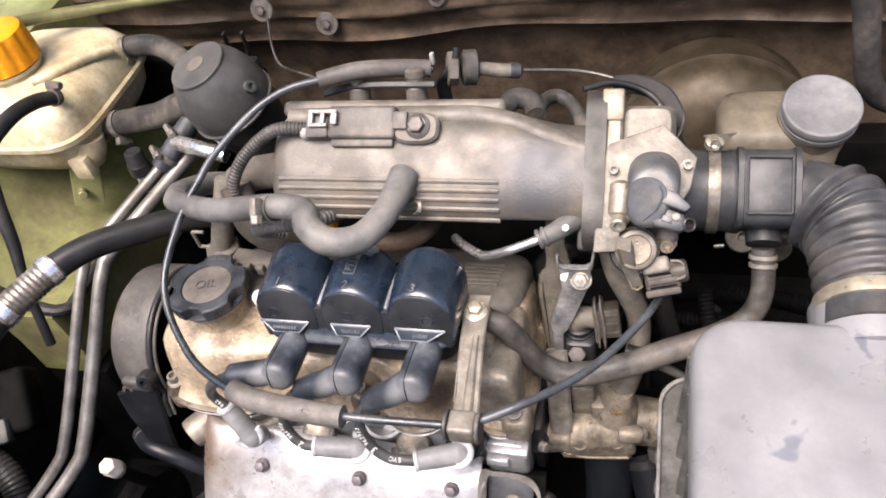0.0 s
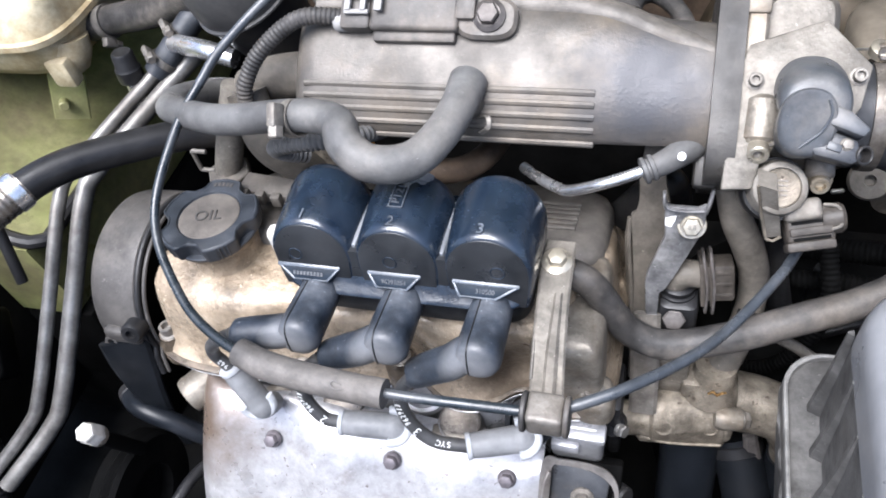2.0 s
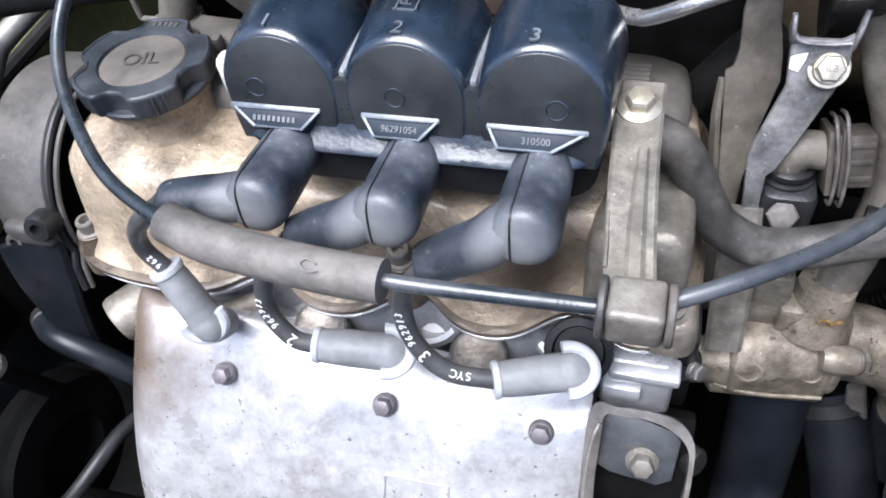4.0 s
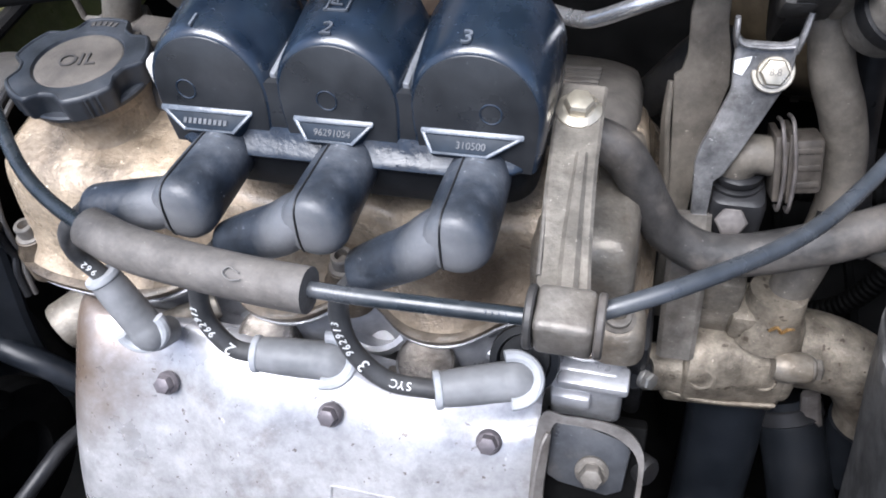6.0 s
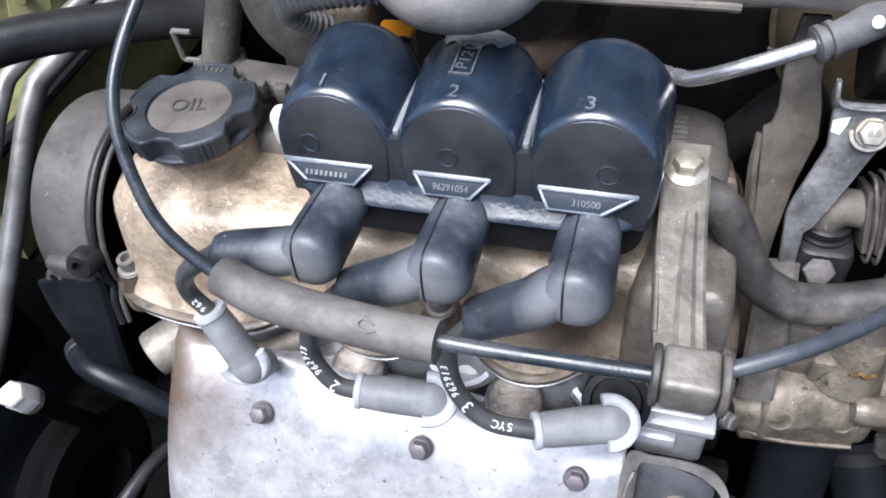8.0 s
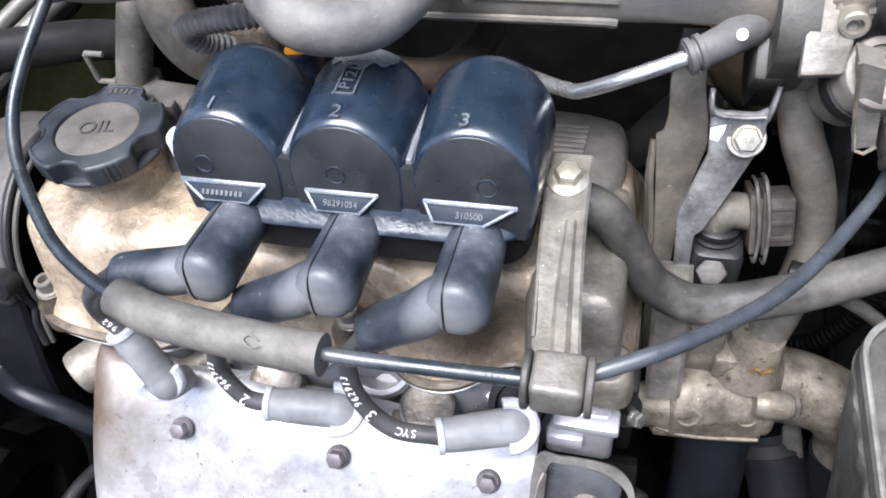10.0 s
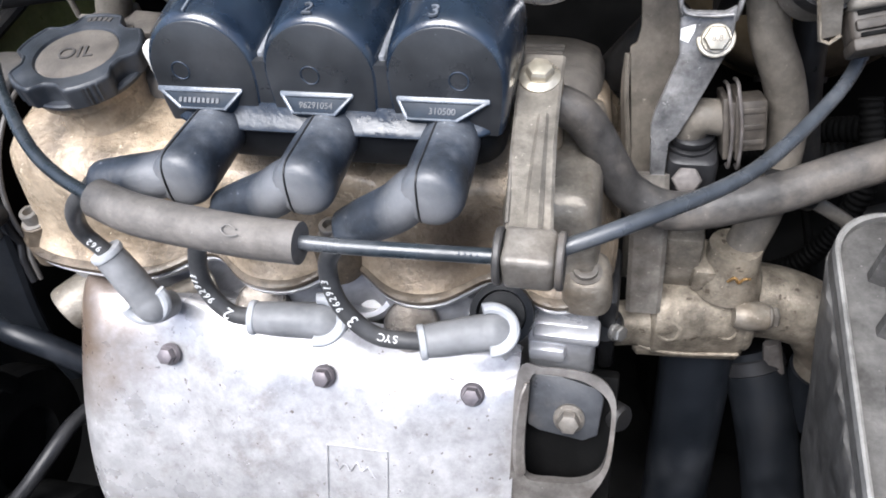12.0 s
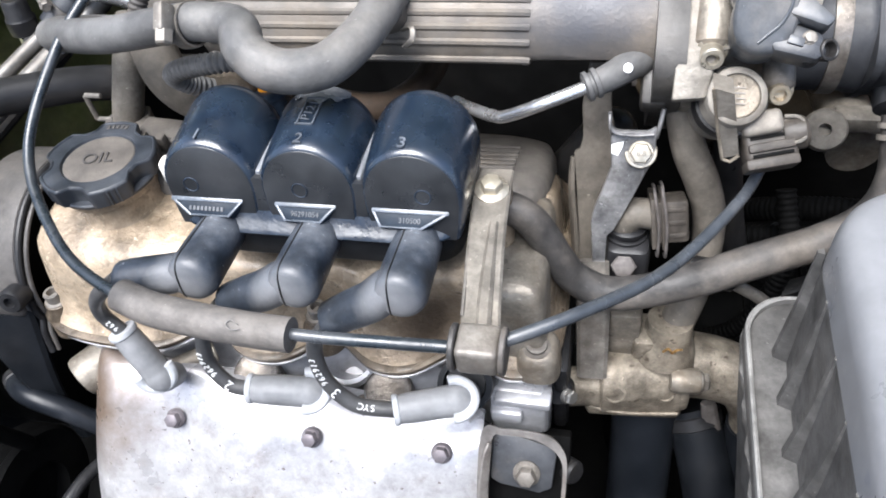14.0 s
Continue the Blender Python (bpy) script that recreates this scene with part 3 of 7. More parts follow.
def oil_cap():
    c = Vector((-0.1312, 0.3970, 0.7750))
    ax = Vector((0.0, 0.05, 1)).normalized()
    t = base("oil_filler_cap", c, "five-lobed black plastic oil filler cap with dusty disc", "oil cap")
    u = XA
    v = ax.cross(u)

    def loop(h, r, cut, knurl=1.0, n=200):
        """Five lobes parted by smooth hollows, with fine ribs on the lobes."""
        out = []
        for k in range(n):
            a = 6.28319 * k / n
            q = math.cos(5 * (a + 1.536))
            s = min(1.0, max(0.0, (q + 0.05) / 1.05))
            rr = r - cut * s * s * (3 - 2 * s)
            if q < -0.72:
                rr += 0.0007 * knurl * math.cos(80 * a)
            out.append(c + ax * h + u * rr * math.cos(a) + v * rr * math.sin(a))
        return out

    part("rim", skin([loop(-0.0005, 0.0300, 0.003), loop(0.0, 0.0342, 0.0063), loop(0.0098, 0.0352, 0.0063), loop(0.0112, 0.0353, 0.0063, 0.5), loop(0.0121, 0.0349, 0.0063, 0), loop(0.0127, 0.0341, 0.0062, 0), loop(0.0126, 0.0334, 0.0061, 0), loop(0.0120, 0.0330, 0.0060, 0), loop(0.0120, 0.0238, 0.0, 0), loop(0.0118, 0.0228, 0.0, 0), loop(0.0104, 0.0221, 0, 0)]), "cap_plastic", t, sharp=40)
    part("flange", lathe([(0.0285, -0.0020), (0.0322, -0.0015), (0.0326, 0.0005), (0.0318, 0.0014), (0.0270, 0.0016)], c, ax, 56), "cap_plastic", t, "round foot seen in the hollows")
    part("disc", lathe([(0.0222, 0.0085), (0.0222, 0.0100), (0.0212, 0.0108), (0.00001, 0.0114)], c, ax, 48), "disc", t, "dusty brown disc with raised word")
    words("OIL", c + ax * 0.0114 - YA * 0.001, (0.97, 0.22, 0), (-0.22, 0.97, 0), 0.0128, t, "belt", depth=0.0006)
    far = bmesh.new()
    for k in range(5):
        a = 1.62 - 0.105 * (k - 2)
        box(c + ax * 0.0122 + (u * math.cos(a) + v * math.sin(a)) * 0.0292, (0.0020, 0.0034, 0.0006), 0, (-u * math.sin(a) + v * math.cos(a), u * math.cos(a) + v * math.sin(a), ax), far)
    part("raised_mark", far, "belt", t)
    part("collar", lathe([(0.0285, -0.008), (0.0285, 0.001)], c, ax, 40), "cover", t)
    return t


oil_cap()

COILS = (-0.0283, 0.0250, 0.0783)


def coil_pack():
    t = base("coil_pack", (0.0265, 0.38, 0.758), "blue-black plastic ignition coil pack with three barrels, on the valve cover", "ignition coil")
    front, mid = 0.3508, 0.8155

    def tombstone(x, r, y, drop=0.792):
        out = [(x - r * 0.90, drop), (x - r * 0.955, drop + 0.008), (x - r * 0.99, mid - 0.006)]
        out += [(x + r * math.cos(math.pi * (1 - k / 28)), mid + r * math.sin(math.pi * (1 - k / 28))) for k in range(29)]
        out += [(x + r * 0.99, mid - 0.006), (x + r * 0.955, drop + 0.008), (x + r * 0.90, drop)]
        return [(a, y + 0.18 * (b - mid), b) for a, b in out]

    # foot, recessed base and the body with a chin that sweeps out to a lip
    # filler foot under the base, coloured near-black for the shade of the gap
    part("foot", box((0.025, 0.388, 0.764), (0.118, 0.040, 0.022), 0.004), "gloom", t, "mounting foot, shade put in as near-black")
    part("base", skin([[(x, y, z) for x, y in ring_loop(0.0250, 0.379, 0.0752 + o, 0.0355 + o, 6, 96)] for z, o in ((0.7722, -0.0035), (0.7728, -0.001), (0.7745, 0.0), (0.7900, 0.0008), (0.7930, 0.0))]), "coil_base", t, "black moulded base", 50)
    part("body", skin([[(x, y, z) for x, y in ring_loop(0.0250, 0.379, 0.0768 - o * 0.25, 0.0388 - o, 6, 112)] for z, o in ((0.7918, 0.0016), (0.7924, 0.0004), (0.7932, 0.0), (0.7941, 0.0006), (0.7952, 0.0019), (0.7970, 0.0042), (0.7990, 0.0062), (0.8012, 0.0080), (0.8034, 0.0096), (0.8062, 0.0108), (0.8100, 0.0114), (0.8165, 0.0122), (0.8195, 0.0150))]), "coil_skirt", t, sharp=60)
    shelves = ((-0.0318, 0.0205, -0.0295, 0.0112), (0.0223, 0.0166, 0.0216, 0.0098), (0.0770, 0.0200, 0.0728, 0.0110))
    for i, x in enumerate(COILS):
        prof = [(0.0, 0.0234), (0.0003, 0.0241), (0.0010, 0.0248), (0.0021, 0.0254), (0.0038, 0.0258), (0.0065, 0.0262), (0.020, 0.0269), (0.039, 0.0279), (0.043, 0.0274), (0.046, 0.0258), (0.0475, 0.0225)]
        part("barrel", skin([tombstone(x, r, front + d) for d, r in prof]), "coil", t, sharp=40)
        part("end_face", skin([tombstone(x, r, front + d) for d, r in ((0.001, 0.0234), (-0.0002, 0.0234), (-0.0004, 0.0231))]), "coil_face", t, "dust-dulled end face", 50)
        words(str(i + 1), (x - (0.002, 0.0015, 0.003)[i], front + 0.0098, mid + 0.0264), (1, 0, 0), (0, 1, 0.02), 0.0098, t, "mark", "number", 0.0005)
        rx = x + (-0.0100, -0.0040, 0.0060)[i]
        part("mark_ring", tube([(rx + 0.0040 * math.cos(0.2618 * k), front - 0.0004 + 0.18 * (0.0010 + 0.0040 * math.sin(0.2618 * k)), mid + 0.0010 + 0.0040 * math.sin(0.2618 * k)) for k in range(25)], 0.0004, 6, 1), "coil", t)
        # trapezium shelf over the outlet, with a worn border paled for reflected sky and a raised code
        mid_x, w, low_x, low_w = shelves[i]
        u, v = Vector((1, 0, 0)), Vector((0, 0.786, 0.618))
        n_ = u.cross(v)
        c = Vector((mid_x, 0.3458, 0.80465))
        o = [(-w, 0.0050), (w, 0.0050), (low_x - mid_x + low_w, -0.0046), (low_x - mid_x - low_w, -0.0046)]
        part("plinth", plate(o, c - n_ * 0.0090, u, v, 0.0094, 0.0010), "coil_shelf", t)
        rim = bmesh.new()
        for (a0, a1), (b0, b1), wide in zip(o, o[1:] + o[:1], (0.0024, 0.0015, 0.0010, 0.0015)):
            p, q = c + u * a0 * 0.95 + v * a1 * 0.84, c + u * b0 * 0.95 + v * b1 * 0.84
            d = (q - p).normalized()
            box((p + q) / 2 + n_ * 0.0006, ((q - p).length + 0.0012, wide, 0.0014), 0.0005, (d, n_.cross(d), n_), rim)
        part("raised_border", rim, "coil_lip", t, "worn border, paled for its sky reflection")
        if i:
            words(("96291054", "310500")[i - 1], c - v * 0.0004 + n_ * 0.0005, u, v, 0.0038, t, "code", "raised_code", 0.0003)
        else:
            code = bmesh.new()
            for k in range(9):
                box(c + u * (-0.0088 + 0.0022 * k) - v * 0.0004 + n_ * 0.0006, (0.0014, 0.0022, 0.0006), 0, (u, v, n_), code)
            part("raised_code", code, "code", t)
    for a, b in zip(COILS, COILS[1:]):
        part("face_bridge", skin([[((a + b) / 2 + 0.010 * sx, front + 0.0004 + dy + 0.18 * (z - mid), z) for sx, z in ((-1, 0.794), (-1, 0.8170), (-0.22, 0.8215), (0.22, 0.8215), (1, 0.8170), (1, 0.794))] for dy in (0.0, 0.003)]), "coil_face", t)
        # the web is dusty, but its paleness also paints the glint of the valley
        part("web", box(((a + b) / 2, 0.3755, 0.8180), (0.0030, 0.040, 0.0110), 0.0013), "ridge", t, "dusty web between barrels, paled for the glint in the valley")
    # stamped frame above number 2, in a worn pale scuff
    f = bmesh.new()
    for sx, sy, cx, cy in ((0.0007, 0.0197, -0.0040, 0), (0.0007, 0.0197, 0.0040, 0), (0.0087, 0.0007, 0, -0.0095), (0.0087, 0.0007, 0, 0.0095)):
        box((COILS[1] - 0.001 + cx + 0.10 * cy, 0.3805 + cy, mid + 0.0275 + 0.05 * cy), (sx, sy, 0.0008), 0, None, f)
    part("stamp_frame", f, "mark", t)
    words("P121", (COILS[1] - 0.001, 0.3805, mid + 0.0277), (0.10, 1, 0.05), (-1, 0.1, 0), 0.0072, t, "mark", "stamp", 0.0003)
    scuff = bmesh.new()
    rows = []
    for j in range(5):
        row = []
        for k in range(21):
            a = radians(122 - 3.2 * k)
            edge = (0.0135 + 0.0035 * math.sin(0.9 * k + 1) * math.sin(0.37 * k)) * (1 - ((k - 10) / 11) ** 4)
            d = 0.0455 - edge * j / 4
            r = 0.0279 - max(0.0, d - 0.039) * 0.16 + 0.0003
            row.append(scuff.verts.new((COILS[1] + r * math.cos(a), front + d + 0.18 * r * math.sin(a), mid + r * math.sin(a))))
        rows.append(row)
    for p, q in zip(rows, rows[1:]):
        for k in range(20):
            scuff.faces.new((p[k], p[k + 1], q[k + 1], q[k]))
    part("scuff", scuff, "ridge", t, "pale worn scuff")
    part("white_clip", box((-0.0580, 0.3645, 0.8110), (0.0070, 0.010, 0.019), 0.003), "white_plastic", t, "off-white plastic tab")
    return t


coil_pack()


def coil_boot(x, dz):
    """A thick elbow that leaves a coil outlet forwards and turns down to the side."""
    t = base("coil_boot", (x, 0.31, 0.79), "dusty black rubber elbow boot on a coil outlet", "spark plug boot", "boots on the coil pack")
    a, b = Vector((x, 0.346, 0.7895)), Vector((x, 0.3105, 0.7950))
    bm = tube([a, a.lerp(b, 0.45), b], [0.0124, 0.0130, 0.0134], 28, 6)
    d = (b - a).normalized()
    lathe([(0.0134, -0.0005), (0.0134, 0.002), (0.0130, 0.0043), (0.0119, 0.0065), (0.0098, 0.0080), (0.0065, 0.0088), (0.00001, 0.0091)], b, d, 32, bm)
    part("socket", bm, "elbow_rubber", t, sharp=70)
    e = Vector((x - 0.041, 0.307, dz))
    c = b - d * 0.001
    part("limb", tube([c - XA * 0.0005, c - XA * 0.006, c.lerp(e, 0.40), c.lerp(e, 0.72), e, e - XA * 0.003], [0.0080, 0.0098, 0.0104, 0.0100, 0.0090, 0.0060], 26, 6, None, None, 1.0), "elbow_rubber", t, sharp=70)
    # the mould seam runs round the socket where the limb leaves it
    over = XA.cross(d).normalized()
    over = over if over.z > 0 else -over
    seam = [a.lerp(b, k) + over * (0.0119 + 0.0009 * k) - XA * 0.0045 for k in (0.15, 0.5, 0.85)]
    seam += [b + over * o + d * h - XA * 0.0045 for o, h in ((0.0128, 0.001), (0.0121, 0.0047), (0.0106, 0.0069), (0.0080, 0.0083), (0.0040, 0.0090), (0.0, 0.0092), (-0.0040, 0.0090), (-0.0080, 0.0083), (-0.0106, 0.0069))]
    part("mould_seam", tube(seam, 0.00045, 6, 4), "black", t, "dark mould seam")
    return t


for x, z in zip(COILS, (0.790, 0.777, 0.770)):
    coil_boot(x + 0.0012, z)


def ht_lead(pts, top, end, marks):
    """A lead, its grey plug boot and the boot's collar."""
    t = base("plug_lead", end, "black ignition lead with grey silicone plug boot", "ignition lead", "spark plug leads")
    part("lead", tube(pts, 0.0044, 14, 8), "lead", t, "black lead with pale print")
    top, end = Vector(top), Vector(end)
    d = (end - top).normalized()
    end = end - d * 0.009
    bm = tube([top - d * 0.001, top + d * 0.01, end - d * 0.004, end + d * 0.004, end + d * 0.005 + Vector((0, 0.010, -0.010))], [0.0078, 0.0086, 0.0090, 0.0090, 0.0075], 22, 6)
    boot = part("boot", bm, "boot", t, "grey silicone boot", 60)
    part("boot_lip", lathe([(0.0060, -0.0024), (0.0084, -0.0022), (0.0088, -0.0012), (0.0086, 0.0006), (0.0080, 0.0012)], top, d, 24), "boot_rim", boot)
    q = Vector((0, -0.45, 0.89))
    side = d.cross(q).normalized()
    ring = []
    for k in range(25):
        a = math.pi * (-0.55 + 1.10 * k / 24)
        ring.append(end + q * 0.0058 + d * 0.0012 + d * 0.0114 * math.cos(a) + side * 0.0104 * math.sin(a))
    part("boot_collar", tube(ring, 0.0029, 10, 1), "boot_rim", boot)
    if end.x > 0.05:
        part("plug_well", lathe([(0.0150, -0.040), (0.0165, -0.006), (0.0160, -0.002), (0.0125, -0.001), (0.0115, -0.006)], end + Vector((0.003, 0.014, -0.006 if end.x > 0.05 else -0.020)), (0.05, -0.62, 0.78), 28), "coil_base", boot, "black rubber plug well seal")
    c = spline(pts, 6)
    # print that reads from the boot towards the coil
    far = [0.0]
    for g, h in zip(c, c[1:]):
        far.append(far[-1] + (h - g).length)
    for text, s, size in marks:
        for n, ch_ in enumerate(text):
            want = s * far[-1] - n * size * 0.72
            k = max(j for j in range(len(c) - 1) if far[j] <= max(want, 0.0))
            tng = (c[k + 1] - c[k]).normalized()
            nn = (q - tng * q.dot(tng)).normalized()
            words(ch_, c[k] + tng * (want - far[k]) + nn * 0.0044, -tng, nn.cross(-tng), size, t, "white_mark", "print_letter", 0.0002)
    return t


ht_lead([(-0.072, 0.307, 0.789), (-0.098, 0.312, 0.764), (-0.110, 0.317, 0.740), (-0.1035, 0.316, 0.726)], (-0.1025, 0.3155, 0.724), (-0.0855, 0.3065, 0.6855), [("962", 0.96, 0.0042)])
ht_lead([(-0.018, 0.306, 0.776), (-0.035, 0.305, 0.755), (-0.042, 0.302, 0.727), (-0.032, 0.297, 0.711), (-0.018, 0.297, 0.708)], (-0.019, 0.297, 0.708), (0.022, 0.302, 0.704), [("2", 0.84, 0.0078), ("962913", 0.72, 0.0048)])
ht_lead([(0.038, 0.305, 0.769), (0.027, 0.303, 0.750), (0.029, 0.298, 0.726), (0.044, 0.294, 0.709), (0.066, 0.296, 0.704)], (0.066, 0.2965, 0.7035), (0.104, 0.311, 0.700), [("SYC", 0.86, 0.0052), ("3", 0.60, 0.0080), ("962913", 0.50, 0.0048)])


def cylinder_head():
    t = base("cylinder_head", (-0.02, 0.42, 0.45), "grimy cast alloy cylinder head and block below the cover", "cylinder head")
    rows = []
    for z, o in ((0.58, 0.004), (0.64, 0.004), (0.660, 0.003), (0.674, 0.003), (0.6808, 0.000)):
        rows.append([(x, y + (0.42 - y) / 0.088 * 0.022 * sum(math.exp(-((x - c) / 0.017) ** 2) for c in WELLS) if y < 0.42 else y, z) for x, y in even_loop(ring_loop(-0.021, 0.425, 0.166 - o, 0.090 - o, 9, 720), 220)])
    part("head", skin(rows), "cast_bright", t, sharp=60)
    # block coloured near-black: the shade below the head is in its colour
    part("block", skin([[(x, y, z) for x, y in ring_loop(-0.021, 0.435, 0.158, 0.080, 9, 80)] for z in (0.42, 0.582)]), "gloom", t, "engine block, its shade painted near-black")
    for x in WELLS:
        part("plug_boss", lathe([(0.024, -0.02), (0.0235, 0.008), (0.021, 0.011), (0.018, 0.011), (0.017, -0.01)], (x, 0.362, 0.655), (0, -0.62, 0.78), 28), "cast_bright", t, "bright cast plug well")
    for x, y, z in ((0.0465, 0.331, 0.660), (-0.0400, 0.331, 0.664)):
        part("open_port", lathe([(0.0150, -0.022), (0.0155, 0.004), (0.0150, 0.0062), (0.0138, 0.0068), (0.0125, 0.0060), (0.00001, 0.0055)], (x, y, z), (0, -0.30, 0.95), 36), "worn_band", t, "round machined boss")
    part("stained_step", box((0.0420, 0.3225, 0.6560), (0.030, 0.010, 0.014), 0.003, None, None, 3), "alloy", t, "tan stained step")
    part("corner_block", box((0.127, 0.352, 0.640), (0.036, 0.042, 0.064), 0.005, None, None, 3), "cast_bright", t, "bright cast corner lug")
    part("corner_ledge", box((0.130, 0.334, 0.668), (0.034, 0.014, 0.007), 0.002), "cast_bright", t)
    part("corner_step", box((0.120, 0.331, 0.652), (0.020, 0.010, 0.012), 0.003), "cast_bright", t)
    part("stub", rod((-0.076, 0.345, 0.665), (-0.098, 0.325, 0.668), 0.0075), "alloy", t)
    part("side_boss", lathe([(0.015, 0), (0.0155, 0.030), (0.0145, 0.033), (0.0095, 0.033), (0.0085, 0.018), (0.00001, 0.018)], (-0.158, 0.352, 0.645), (-0.62, -0.70, -0.15), 28), "alloy", t, "open round cast boss")
    # near-black disc that paints the shade in the bore
    part("bore_shade", lathe([(0.0090, 0), (0.0090, 0.003), (0.00001, 0.003)], Vector((-0.158, 0.352, 0.645)) + Vector((-0.62, -0.70, -0.15)).normalized() * 0.0172, (-0.62, -0.70, -0.15), 24), "gloom", t, "dark bore")
    return t


cylinder_head()


def heat_shield():
    t = base("heat_shield", (0, 0.28, 0.55), "scuffed aluminised exhaust heat shield held by dark bolts", "heat shield")
    prof = [(0.332, 0.664), (0.3245, 0.670), (0.318, 0.669), (0.308, 0.658), (0.298, 0.647), (0.284, 0.630), (0.266, 0.607), (0.248, 0.580), (0.236, 0.550), (0.230, 0.515), (0.232, 0.46)]
    fade = (0.25, 0.45, 0.7, 0.95, 1.0, 0.95, 0.7, 0.45, 0.3, 0.2, 0.1)
    xs = [-0.155, -0.1545, -0.153, -0.151, -0.148, -0.1445, -0.140, -0.1355, -0.131, -0.1255] + [-0.12 + 0.2265 * k / 56 for k in range(57)]

    def at(x, i, y, z):
        e = max(0.0, (-0.124 - x) / 0.0312)
        roll = 0.034 * (1 - math.sqrt(max(0.0, 1 - e * e)))
        ridge = 0.5 + 0.5 * math.cos(6.28319 * (x + 0.043) / 0.0865)
        bul = 0.0085 * ridge * fade[i] + 0.004 * math.cos(x * 13 + 0.6) * (i >= 3) - 0.003
        back = 0.011 * max(0.0, (x - 0.082) / 0.0245) ** 2 * (i >= 2)
        drop = 0.055 * (x + 0.14) / 0.25
        shoulder = 0.020 * max(0.0, (-0.136 - x) / 0.022) ** 2.5 * (1.0, 1.0, 0.8, 0.4, 0.15, 0, 0, 0, 0, 0, 0)[i]
        x += 0.012 * min(1.0, i / 8) * min(0.0, (x + 0.06) / 0.098)
        return Vector((x, y + roll - bul * 0.75 + back, z - 0.3 * roll + (bul * 0.5 if i >= 3 else 0) - 0.03 * x * (1 if i < 7 else 0.5) - shoulder + ((0.6, 0.6, 0.55, 0.3)[i] * (0.010 - drop * 0.60) if i < 4 else 0)))

    loops = [spline([at(x, i, y, z) for i, (y, z) in enumerate(prof)], 3) for x in xs]
    bm = skin(loops, None, False, False)
    bmesh.ops.recalc_face_normals(bm, faces=bm.faces)
    bmesh.ops.solidify(bm, geom=bm.faces[:], thickness=0.0016)
    part("sheet", bm, "shield", t, sharp=60)
    for x in (-0.087, 0.0025, 0.0838):
        foot = at(x, 3, *prof[3]).lerp(at(x, 4, *prof[4]), 0.70)
        bolt(t, foot + Vector((0, -0.72, 0.70)) * 0.0018, (0, -0.72, 0.70), 0.0052, 0.0075, "purple_steel", 1.25)
    # stamped rectangle with a wavy line in it
    def on(x, i):
        j = int(i)
        return at(x, j, *prof[j]).lerp(at(x, j + 1, *prof[j + 1]), i - j) + Vector((0, -0.83, 0.55)) * 0.0008

    rim = []
    edge = [(0.004, 5.5), (0.040, 5.35), (0.040, 6.8), (0.004, 6.95), (0.004, 5.5)]
    for (xa, ia), (xb, ib) in zip(edge, edge[1:]):
        rim += [on(xa + (xb - xa) * k / 6, ia + (ib - ia) * k / 6) for k in range(6)]
    part("embossed_panel", tube(rim + rim[:1], 0.0007, 6, 1), "shield", t)
    part("embossed_line", tube([on(0.009 + 0.0022 * k, 5.85 + 0.08 * math.sin(1.9 * k) + 0.05 * math.sin(0.7 * k)) for k in range(12)], 0.0006, 6, 3), "shield", t)
    # pressed frame round the opening at the end of the sheet
    o, u, v, w = Vector((0.0, 0.300, 0.634)), XA, Vector((0, 0.62, 0.78)), Vector((0, -0.78, 0.62))
    outer = [(0.1065, 0.0240), (0.120, 0.0280), (0.139, 0.0280), (0.150, 0.0250), (0.1570, 0.0165), (0.1588, 0.004), (0.1580, -0.020), (0.1545, -0.033), (0.148, -0.048), (0.142, -0.078), (0.1060, -0.080), (0.1055, -0.03)]
    inner = [(0.1130, 0.0205), (0.120, 0.0240), (0.138, 0.0232), (0.149, 0.0185), (0.1548, 0.0120), (0.1564, 0.002), (0.1556, -0.018), (0.1520, -0.029), (0.1430, -0.0355), (0.130, -0.0375), (0.1128, -0.0355), (0.1115, -0.008)]
    rings = []
    for loop, sag in ((outer, 0.0), (inner, 0.0), (inner, -0.007)):
        p = [o + u * a + v * b + w * (sag - 0.30 * max(0.0, -0.037 - b)) for a, b in loop]
        rings.append([q for k in range(len(p)) for q in spline([p[k - 1], p[k], p[(k + 1) % len(p)], p[(k + 2) % len(p)]], 5)[5:10]])
    bm = skin(rings, None, False, True)
    bmesh.ops.recalc_face_normals(bm, faces=bm.faces)
    bmesh.ops.solidify(bm, geom=bm.faces[:], thickness=0.0014)
    part("opening_frame", bm, "shield_dull", t, "dull pressed frame round the opening", 40)
    part("opening_lip", ribbon([o + u * a + v * b + w * c for a, b, c in ((0.1118, 0.0185, 0.001), (0.1105, 0.010, 0.0022), (0.1095, -0.008, 0.003), (0.1100, -0.025, 0.0025), (0.1115, -0.0345, 0.001))], [0.003, 0.006, 0.007, 0.007, 0.006], 0.0022, (0.75, 0.3, -0.55)), "shield_dull", t, "rubbed bright lip")
    return t


heat_shield()


